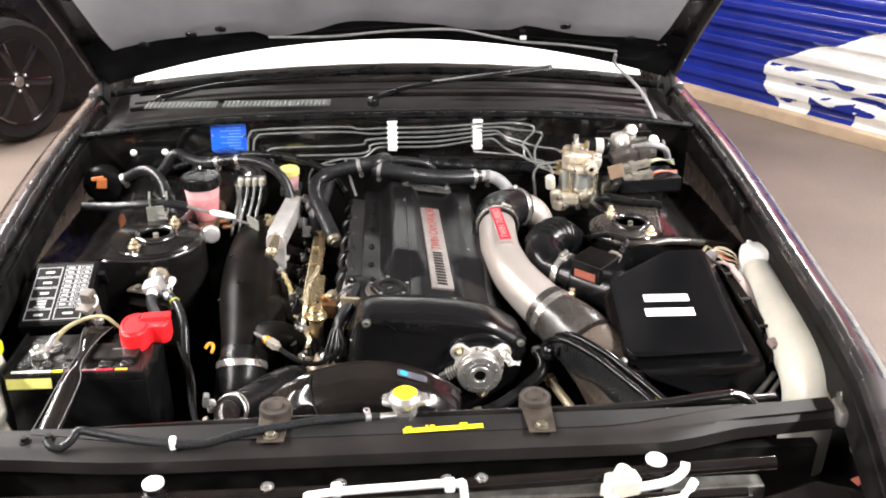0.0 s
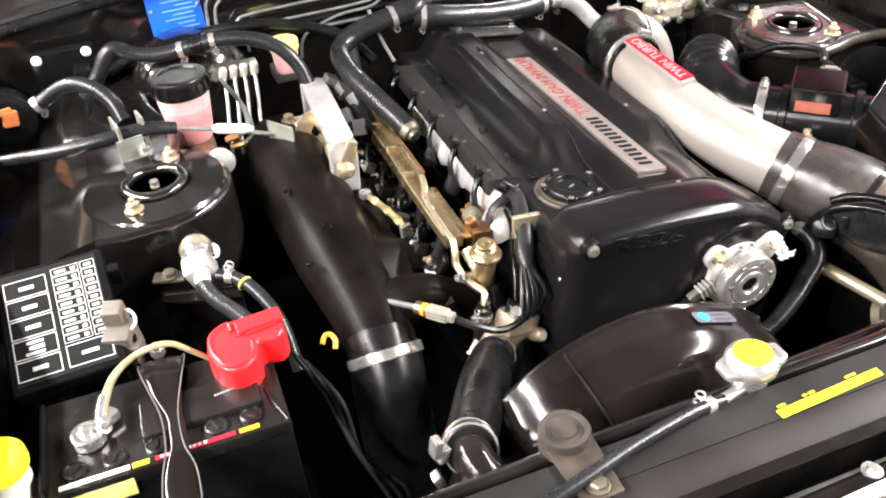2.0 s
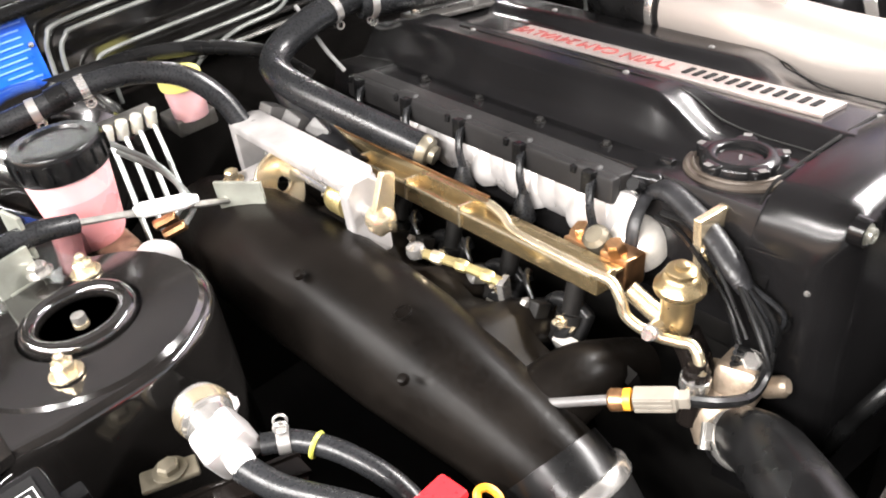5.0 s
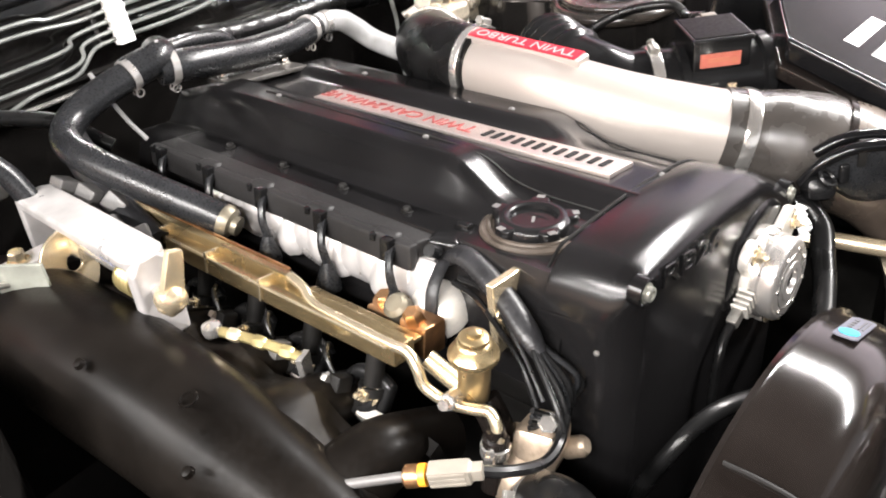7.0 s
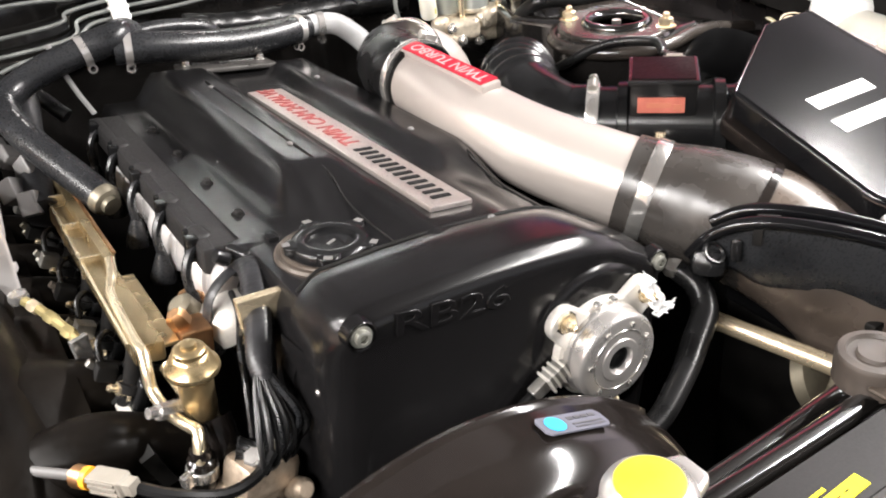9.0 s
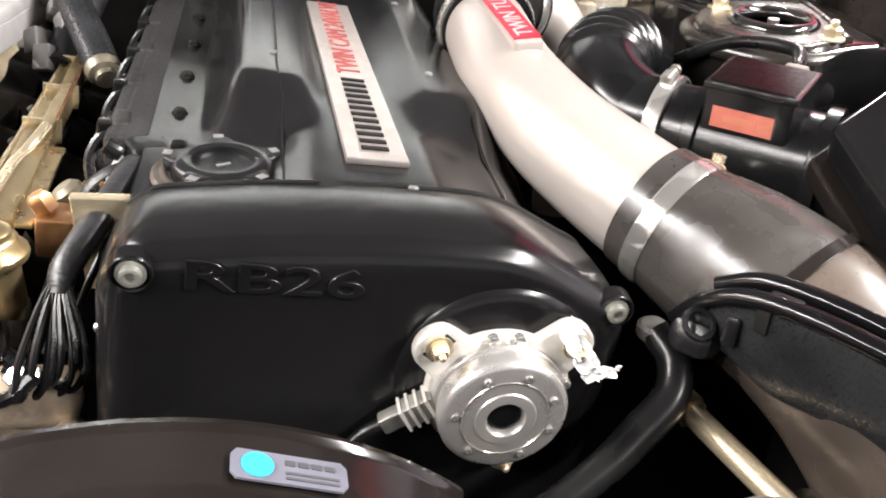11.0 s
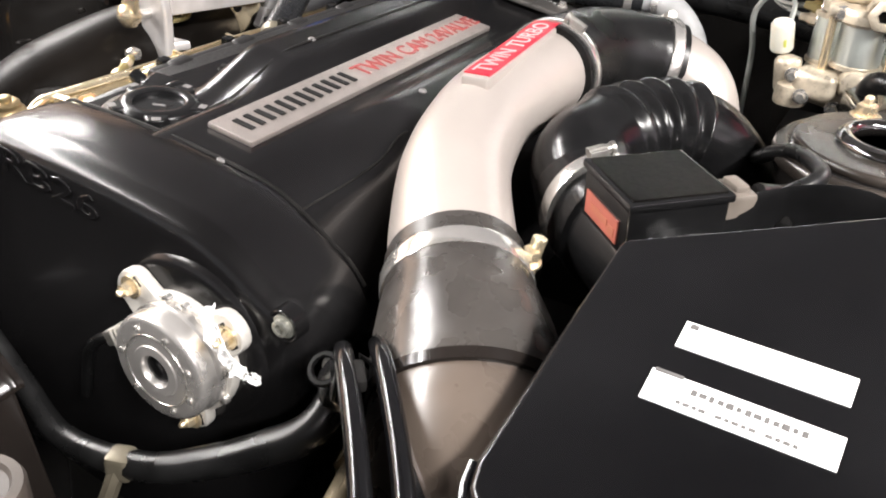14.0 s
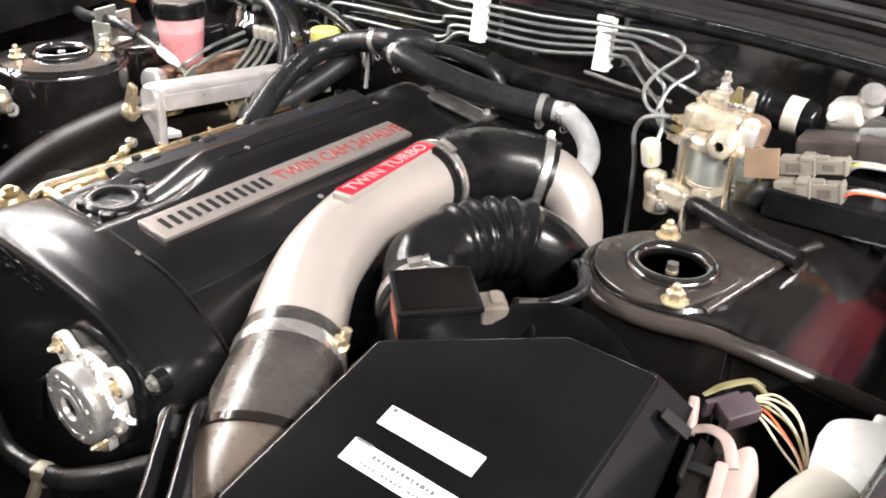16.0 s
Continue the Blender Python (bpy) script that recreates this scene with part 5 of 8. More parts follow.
def fuel_rail():
    fr = thing("fuel_rail", (-0.165, 0.6, 0.70), "gold zinc-plated fuel rail with injectors", "fuel rail")
    part("rail", join(box(0.024, 0.425, 0.018, (-0.1735, 0.6325, 0.7350), (0, 9, 0.6), 0.0026), box(0.010, 0.270, 0.010, (-0.1645, 0.700, 0.7465), (0, 9, 0.6), 0.0018), box(0.016, 0.130, 0.004, (-0.156, 0.488, 0.7345), (0, 9, 0.6), 0.0012)), RAIL_GOLD, fr)
    part("rail_groove", box(0.0030, 0.255, 0.002, (-0.1580, 0.700, 0.7505), (0, 9, 0.6), 0.0004), BRONZE, fr, "dark bronze groove along the rail")
    part("rail_edge", sweep([(-0.1845, 0.425, 0.7465), (-0.1835, 0.60, 0.7450), (-0.1815, 0.84, 0.7445)], 0.0016, 8, 4), PALE_GOLD, fr, "thin bright line along the rail edge")
    for y in (0.583, 0.663, 0.743, 0.823):
        part("rail_band", box(0.030, 0.0035, 0.022, (-0.1715, y, 0.7385), (0, 9, 0), 0.0008), PALE_GOLD, fr)
    part("feed_pipe", sweep([(-0.163, 0.565, 0.749), (-0.167, 0.543, 0.747), (-0.173, 0.527, 0.743), (-0.1765, 0.505, 0.7435), (-0.1785, 0.430, 0.7455), (-0.1775, 0.410, 0.745), (-0.1800, 0.399, 0.735), (-0.1812, 0.392, 0.721), (-0.1775, 0.372, 0.7125), (-0.171, 0.353, 0.7110), (-0.1665, 0.3425, 0.7105), (-0.1685, 0.335, 0.706), (-0.1720, 0.3300, 0.694), (-0.173, 0.329, 0.684)], 0.0046, 12, 7), PALE_GOLD, fr, "bent gold fuel pipe")
    for i in range(6):
        y = 0.4477 + 0.077 * i
        inj = part("injector", join(rod((-0.176, y, 0.728), (-0.190, y, 0.690), 0.0085, 12), lathe([(0.0125, 0), (0.0125, 0.008), (0.009, 0.01)], 14, along((-0.186, y, 0.700), (-0.198, y, 0.665)))), DARK, fr, "dark injector body")
        part("injector_plug", box(0.018, 0.014, 0.016, (-0.203, y + 0.022, 0.702), (0, 30, 0), 0.003), DULL if i % 2 else DARK, inj)
        part("injector_hoop", ring(0.016, 0.0065, pose(-0.190, y + 0.012, 0.690, 0, -55, 0), 22, 10), RUBBER, inj, "black rubber hoop")
        part("injector_bolt", hexbolt(pose(-0.192, y, 0.694, 0, -62, 0), 0.0070, 0.008, 0.0110, 0.007), GOLD, inj, "gold zinc flange bolt")
        part("flange_ear", put(block([(-0.016, -0.015), (0.012, -0.019), (0.020, 0.0), (0.012, 0.019), (-0.016, 0.015)], -0.012, 0.0, 0.004, 3), pose(-0.190, y, 0.693, 0, -62, 0)), RUBBER, inj, "rounded black flange ear")
        if i in (0, 1, 3):
            part("injector_seal", lathe([(0.009, 0), (0.010, 0.004), (0.009, 0.008)], 12, pose(-0.193, y + 0.033, 0.678, 0, -70, 0)), ORANGE, inj, "orange rubber seal")
    for i in range(5):
        y = 0.480 + 0.077 * i
        part("injector_wire", sweep([(-0.204, y - 0.008, 0.706), (-0.200, y + 0.004, 0.722), (-0.190, y + 0.012, 0.724), (-0.184, y + 0.016, 0.710)], 0.0026, 8, 5), RUBBER, fr)
        part("injector_clip", join(box(0.012, 0.016, 0.008, (-0.206, y - 0.004, 0.703), (0, -35, 10 * i), 0.002), box(0.006, 0.006, 0.010, (-0.210, y - 0.004, 0.709), (0, -35, 0), 0.001)), (DULL, OLIVE, RELAY)[i % 3], fr)
    part("rail_base", box(0.012, 0.44, 0.03, (-0.196, 0.60, 0.668), (0, -20, 0), 0.003), ALLOY, fr, "cast alloy flange under the rail")
    reg = part("pressure_regulator", lathe([(0.0115, -0.05), (0.0130, -0.040), (0.0130, -0.012), (0.0145, -0.0095), (0.0192, -0.0085), (0.0200, -0.0065), (0.0195, -0.0035), (0.0160, -0.0005), (0.0148, 0.0045), (0.0125, 0.0065), (0.0118, 0.0070), (0.0118, 0.0105), (0.0100, 0.0122), (0.0060, 0.0125), (0.0055, 0.0160), (0.0035, 0.0170), (0, 0.0170)], 44, pose(-0.1535, 0.3625, 0.7545, 4, 3, 0)), RAIL_GOLD, fr, "gold zinc fuel pressure regulator")
    part("regulator_neck", join(rod((-0.153, 0.363, 0.70), (-0.163, 0.405, 0.731), 0.008, 12), box(0.024, 0.020, 0.014, (-0.156, 0.368, 0.704), edge=0.004)), GOLD, reg)
    part("bleed_nipple", join(rod((-0.166, 0.372, 0.712), (-0.186, 0.366, 0.722), 0.007, 8, 0.001), rod((-0.186, 0.366, 0.722), (-0.192, 0.364, 0.725), 0.0045, 8)), STEEL, reg)
    part("regulator_hose", sweep([(-0.149, 0.362, 0.70), (-0.150, 0.350, 0.680), (-0.158, 0.338, 0.660), (-0.162, 0.33, 0.64)], [0.013, 0.013, 0.012, 0.012], 14, 6), GLOSS, reg, "glossy black regulator hose")
    part("rail_stay", join(box(0.030, 0.030, 0.010, (-0.118, 0.490, 0.719), (0, -14, 0), 0.003), box(0.006, 0.030, 0.030, (-0.132, 0.490, 0.708), (0, 9, 0), 0.002)), COPPER, fr, "coppery rail stay")
    part("stay_bolt", hexbolt(pose(-0.119, 0.494, 0.7235, 0, -15, 0), 0.008, 0.008, 0.012), COPPER, fr, "coppery bolt and washer")
    part("olive_cap", lathe([(0.011, 0), (0.012, 0.004), (0.012, 0.022), (0.008, 0.026), (0, 0.026)], 16, pose(-0.122, 0.466, 0.720, 0, -30, 0)), OLIVE, fr, "olive plated plug")


def throttle_gear():
    tb = thing("throttle_linkage", (-0.25, 0.74, 0.71), "bright cast aluminium throttle linkage bracket with gold levers", "throttle linkage")
    top = lambda x, y: 0.799 - 0.075 * (y - 0.615)
    part("bracket_bar", block([(-0.268, 0.622), (-0.262, 0.612), (-0.238, 0.612), (-0.230, 0.622), (-0.214, 0.855), (-0.222, 0.866), (-0.246, 0.866), (-0.254, 0.855)], lambda x, y: top(x, y) - 0.013, top, 0.004, 3), CASTING, tb)
    part("bar_rib", block([(-0.236, 0.62), (-0.229, 0.62), (-0.214, 0.85), (-0.222, 0.85)], lambda x, y: top(x, y) - 0.034, lambda x, y: top(x, y) - 0.010, 0.002), CASTING, tb)
    part("front_cheek", put(block([(-0.022, -0.062), (0.016, -0.066), (0.019, -0.012), (0.016, 0.010), (0.006, 0.020), (-0.012, 0.020), (-0.021, 0.008)], -0.007, 0.007, 0.004, 3), pose(-0.249, 0.616, 0.779, 90, 0, 0)), CASTING, tb, "rounded front cheek plate")
    part("rear_cheek", put(block([(-0.020, -0.05), (0.016, -0.05), (0.016, 0.012), (-0.018, 0.012)], -0.006, 0.006, 0.003), pose(-0.236, 0.855, 0.768, 90, 0, 0)), CASTING, tb)
    for x, y, z in ((-0.272, 0.628, 0.729), (-0.290, 0.80, 0.744), (-0.215, 0.872, 0.752)):
        foot = part("bracket_foot", block([(x - 0.014, y - 0.014), (x + 0.03, y - 0.014), (x + 0.045, y + 0.014), (x - 0.012, y + 0.014)], z - 0.008, z + 0.003, 0.003), CASTING, tb)
        part("foot_bolt", hexbolt(pose(x, y, z + 0.003), 0.0078, 0.011, 0.0115), GOLD, foot, "gold zinc bolt")
        part("foot_post", rod((x, y, z - 0.03), (x, y, z - 0.008), 0.009, 12), DARK, foot)
    part("pivot_shaft", rod((-0.256, 0.575, 0.767), (-0.244, 0.80, 0.757), 0.0055, 12), STEEL, tb, "bright pivot shaft")
    part("return_spring", lathe([(0.015, 0), (0.016, 0.003), (0.0145, 0.006), (0.016, 0.009), (0.0145, 0.012), (0.016, 0.015), (0.0145, 0.018), (0.016, 0.021), (0.015, 0.026)], 22, along((-0.2525, 0.632, 0.7645), (-0.250, 0.72, 0.760))), OLIVE_GOLD, tb, "olive-gold wound return spring")
    wheel = holed_plate([(0.034 * math.cos(radians(a)) * (1.0 if a < 250 else 0.7), 0.034 * math.sin(radians(a))) for a in range(0, 360, 15)], [(0.0, 0.0, 0.008), (-0.012, -0.018, 0.006)], -0.002, 0.002, 0.0008)
    part("cable_wheel", put(wheel, pose(-0.258, 0.755, 0.744, 78, 0, 8)), GOLD, tb, "gold quadrant for the cable")
    part("wheel_collar", lathe([(0.011, -0.012), (0.012, 0), (0.011, 0.012)], 16, along((-0.2475, 0.745, 0.7595), (-0.2465, 0.765, 0.7585))), GOLD, tb)
    lev = part("drop_lever", put(block([(-0.012, 0.008), (-0.007, -0.044), (0.007, -0.044), (0.012, 0.008), (0.0, 0.015)], -0.004, 0.004, 0.002), along((-0.256, 0.582, 0.768), (-0.256, 0.482, 0.768)) @ pose(0, 0, 0, 0, 0, 160)), GOLD, tb, "gold drop lever")
    part("lever_pivot", lathe([(0.012, -0.006), (0.013, 0.0), (0.012, 0.008), (0.007, 0.012), (0, 0.013)], 18, along((-0.256, 0.584, 0.769), (-0.257, 0.484, 0.769))), GOLD, lev)
    part("lever_joint", lathe([(0, -0.009), (0.008, -0.004), (0.009, 0.0), (0.008, 0.005), (0, 0.009)], 14, pose(-0.238, 0.566, 0.732)), STEEL, lev)
    lnk = part("link_rod", sweep([(-0.238, 0.566, 0.732), (-0.226, 0.542, 0.727), (-0.216, 0.515, 0.722), (-0.208, 0.49, 0.716)], 0.0045, 8, 5), OLIVE_GOLD, tb, "thin linkage rod")
    for p in ((-0.229, 0.548, 0.728), (-0.220, 0.526, 0.724), (-0.212, 0.502, 0.719)):
        part("rod_nut", lathe([(0.004, -0.007), (0.0058, -0.005), (0.0062, 0), (0.0058, 0.004), (0.004, 0.006)], 6, along(p, (p[0] + 0.1, p[1] - 0.3, p[2] - 0.04))), OLIVE_GOLD if p[1] < 0.54 else GOLD, lnk)
    tb.location += Vector((-0.004, 0.012, 0.004))
    part("link_arm", put(block([(-0.006, -0.006), (0.006, -0.006), (0.008, 0.036), (-0.008, 0.036)], -0.003, 0.003, 0.001), pose(-0.208, 0.488, 0.684, 90, 0, 20)), STEEL, lnk)


def throttle_cable():
    cb = thing("throttle_cable", (-0.525, 0.74, 0.79), "black throttle cable in a grey clamp block with white sleeve", "cable")
    part("outer_cable", sweep([(-0.70, 0.80, 0.80), (-0.62, 0.765, 0.812), (-0.56, 0.752, 0.82), (-0.50, 0.752, 0.822), (-0.46, 0.755, 0.812)], [0.009, 0.0095, 0.010, 0.010, 0.009], 12, 6), HOSE, cb)
    part("inner_cable", sweep([(-0.47, 0.755, 0.815), (-0.42, 0.756, 0.799), (-0.36, 0.755, 0.778), (-0.285, 0.752, 0.752)], 0.0035, 8, 6), DULL, cb)
    part("cable_sleeve", lathe([(0.004, 0), (0.0075, 0.008), (0.0075, 0.045), (0.004, 0.058)], 14, along((-0.412, 0.757, 0.797), (-0.345, 0.748, 0.783))), WHITE, cb, "white cable sleeve")
    cl = part("clamp_bracket", join(box(0.004, 0.044, 0.055, (-0.538, 0.752, 0.815), (0, 0, 12), 0.001), box(0.036, 0.004, 0.034, (-0.524, 0.733, 0.806), (0, 0, 12), 0.001), box(0.034, 0.044, 0.004, (-0.522, 0.752, 0.791), (0, 0, 12), 0.001), box(0.004, 0.03, 0.04, (-0.504, 0.762, 0.822), (0, 0, 12), 0.001)), GREEN_GREY, cb, "green-grey bent clamp bracket")
    part("cable_nut", lathe([(0.011, -0.006), (0.0115, 0), (0.011, 0.006)], 6, along((-0.532, 0.752, 0.821), (-0.50, 0.752, 0.822))), PLASTIC, cl)
    part("clamp_bolt", hexbolt(pose(-0.507, 0.727, 0.80), 0.008, 0.008, 0.011), STEEL, cb)
    part("cable_stay", join(box(0.004, 0.05, 0.05, (-0.318, 0.742, 0.762), (0, 0, 35), 0.001)), GREEN_GREY, cb, "flat olive stay plate")


def cooler_pipe():
    cp = thing("intercooler_pipe", (-0.30, 0.25, 0.35), "thick black rubber intercooler hose with steel clamp", "hose")
    part("hose", sweep([(-0.296, 0.372, 0.668), (-0.298, 0.345, 0.648), (-0.302, 0.318, 0.61), (-0.305, 0.30, 0.55), (-0.305, 0.29, 0.40)], [0.0425, 0.045, 0.046, 0.045, 0.044], 28, 8), RUBBER, cp)
    hose_clamp((-0.297, 0.348, 0.653), (0.0, 0.6, 0.62), 0.0455, 0.013, -58, "clamp", cp)


def radiator():
    rd = thing("radiator", (0, 0.06, 0.32), "black radiator with arched fan shroud and yellow-topped cap", "radiator")
    part("core", box(0.66, 0.045, 0.36, (-0.02, 0.055, 0.49), edge=0.004), DARK, rd)
    part("top_tank", box(0.68, 0.05, 0.045, (-0.02, 0.055, 0.688), edge=0.010, segments=3), GLOSS, rd, "glossy black top tank")
    prof = [(0.176, 0.2275), (0.175, 0.2335), (0.171, 0.2345), (0.167, 0.231), (0.147, 0.231), (0.128, 0.2275), (0.112, 0.219), (0.101, 0.204), (0.094, 0.182), (0.091, 0.160)]
    cx, cz = -0.062, 0.5345
    sh = sheet([radians(a) for a in range(46, 166, 3)], range(len(prof)), lambda a, k: Vector((cx + prof[k][1] * math.cos(a), prof[k][0], cz + prof[k][1] * math.sin(a))), 0.004)
    shroud = part("fan_shroud", sh, GLOSS, rd, "glossy brown-black moulded fan shroud", 50)
    part("shroud_panel", box(0.10, 0.05, 0.28, (-0.32, 0.100, 0.50), edge=0.01), GLOSS, shroud)
    part("shroud_end", box(0.012, 0.085, 0.16, (0.098, 0.133, 0.618), (0, -12, 0), edge=0.003), GLOSS, shroud)
    a0 = radians(112)
    part("shroud_joint", sweep([(cx + (r + 0.0015) * math.cos(a0), y, cz + (r + 0.0015) * math.sin(a0)) for y, r in prof[3:]], 0.0016, 6, 4), DARK, shroud)
    sm = Matrix.Translation((cx + 0.2322 * math.cos(radians(70)), 0.148, cz + 0.2322 * math.sin(radians(70)))) @ pose(0, 0, 0, 0, 20, 0)
    st = part("shroud_sticker", put(block([(x * 0.5 * 0.052, y * 0.5 * 0.0175) for x, y in ((-1, -0.6), (-0.9, -1), (0.9, -1), (1, -0.6), (1, 0.6), (0.9, 1), (-0.9, 1), (-1, 0.6))], -0.0006, 0.0006, 0), sm), surf("grey_sticker_film", (0.085, 0.085, 0.105), 0.6, var=0.08, scale=40, spec=0.2), shroud, "grey sticker with a blue dot")
    part("sticker_dot", put(lathe([(0.0072, 0), (0.0072, 0.0006), (0, 0.0006)], 20), sm @ pose(-0.0145, 0, 0.0007)), CYAN, st)
    part("sticker_print", put(join(*[box(0.0045, 0.003, 0.0005, (0.0 + 0.006 * i, 0.0035, 0.0008), edge=0) for i in range(4)], *[box(0.024, 0.0014, 0.0005, (0.010, -0.0025 - 0.003 * i, 0.0008), edge=0) for i in range(2)]), sm), PRINT, st)
    # filler cap
    cm = pose(0.004, 0.069, 0.7590)
    cap = part("radiator_cap", lathe([(0.0185, -0.02), (0.0185, -0.004), (0.0255, -0.002), (0.0265, 0.003), (0.0262, 0.008), (0.0245, 0.0115), (0.0215, 0.013), (0.0190, 0.0155)], 40, cm), MACHINED, rd, "bright metal cap with ears")
    part("cap_ear", put(join(block([(-0.0355, -0.008), (-0.0335, -0.0115), (-0.020, -0.0165), (0.020, -0.0165), (0.0335, -0.0115), (0.0355, -0.008), (0.0355, 0.008), (0.0335, 0.0115), (0.020, 0.0165), (-0.020, 0.0165), (-0.0335, 0.0115), (-0.0355, 0.008)], -0.001, 0.008, 0.003, 3)), cm), MACHINED, cap)
    part("cap_disc", lathe([(0.0192, 0.0135), (0.0190, 0.016), (0.0175, 0.0172), (0, 0.0178)], 36, cm), YELLOW, cap, "yellow painted disc")
    part("cap_neck", join(rod((0.004, 0.069, 0.70), (0.004, 0.069, 0.760), 0.0165, 20), rod((0.004, 0.064, 0.738), (-0.04, 0.053, 0.742), 0.006, 10)), MACHINED, cap)
    for x, y in ((-0.197, 0.061), (0.209, 0.064)):
        mt = part("radiator_mount", block([(x - 0.020, -0.004), (x + 0.020, -0.004), (x + 0.024, 0.065), (x - 0.024, 0.065)], 0.7435, 0.7475, 0.002), MOUNT, rd, "brown-grey radiator bracket with rubber bush")
        part("mount_bush", lathe([(0.025, -0.014), (0.025, 0.005), (0.0235, 0.008), (0.019, 0.0085), (0.0175, 0.006), (0.0125, 0.006), (0.0115, 0.0085), (0.006, 0.0085), (0.0, 0.007)], 32, pose(x, y + 0.012, 0.749)), surf("worn_grey_rubber", (0.034, 0.027, 0.022), 0.55, var=0.2, scale=50, grime=0.2), mt, "ringed grey rubber bush")
        part("mount_bolt", hexbolt(pose(x, 0.009, 0.748), 0.008, 0.005, 0.011), OLIVE, mt)
    ov = part("overflow_hose", sweep([(-0.036, 0.0535, 0.7415), (-0.08, 0.047, 0.748), (-0.14, 0.034, 0.752), (-0.20, 0.018, 0.7545), (-0.25, 0.006, 0.7535), (-0.30, -0.004, 0.747), (-0.38, 0.004, 0.750), (-0.45, 0.018, 0.757), (-0.478, 0.022, 0.76), (-0.487, 0.012, 0.752), (-0.500, 0.004, 0.745), (-0.515, 0.004, 0.747), (-0.522, 0.012, 0.752)], 0.0065, 12, 8), HOSE, rd, "thin black overflow hose")
    spring_clamp((-0.054, 0.0515, 0.7445), (-1, -0.2, 0.1), 0.0065, 180, ov)
    part("hose_clip", join(box(0.010, 0.016, 0.017, (-0.338, -0.001, 0.749), (0, 0, 8), 0.003)), WHITE, ov)
    top = part("top_hose", sweep([(-0.172, 0.302, 0.640), (-0.180, 0.283, 0.662), (-0.196, 0.255, 0.680), (-0.222, 0.215, 0.690), (-0.252, 0.165, 0.700), (-0.272, 0.130, 0.712), (-0.277, 0.112, 0.722)], [0.022, 0.0235, 0.0265, 0.0285, 0.0275, 0.0255, 0.0245], 24, 7), RUBBER, rd, "thick black top hose")
    part("tank_neck", sweep([(-0.274, 0.122, 0.716), (-0.278, 0.105, 0.722), (-0.274, 0.088, 0.715), (-0.255, 0.078, 0.700), (-0.22, 0.072, 0.695)], [0.020, 0.0205, 0.020, 0.020, 0.020], 20, 6), GLOSS, rd, "glossy black tank neck")
    for a in ((-0.2735, 0.126, 0.715), (-0.2755, 0.115, 0.7205)):
        part("wire_clamp", ring(0.0258, 0.0017, along(a, Vector(a) + Vector((0.25, 0.75, -0.55))), 28, 6), STEEL, top, "bright twin-wire clamp")
    part("clamp_screw", join(box(0.012, 0.018, 0.018, (-0.305, 0.118, 0.728), (0, 20, 20), 0.003), box(0.010, 0.014, 0.022, (-0.311, 0.112, 0.744), (0, 10, 10), 0.003), box(0.010, 0.014, 0.016, (-0.314, 0.108, 0.704), (0, -20, 0), 0.003)), STEEL, top)
    hose_clamp((-0.177, 0.289, 0.655), (0.25, 0.65, -0.7), 0.0228, 0.011, 30, "clamp", top)


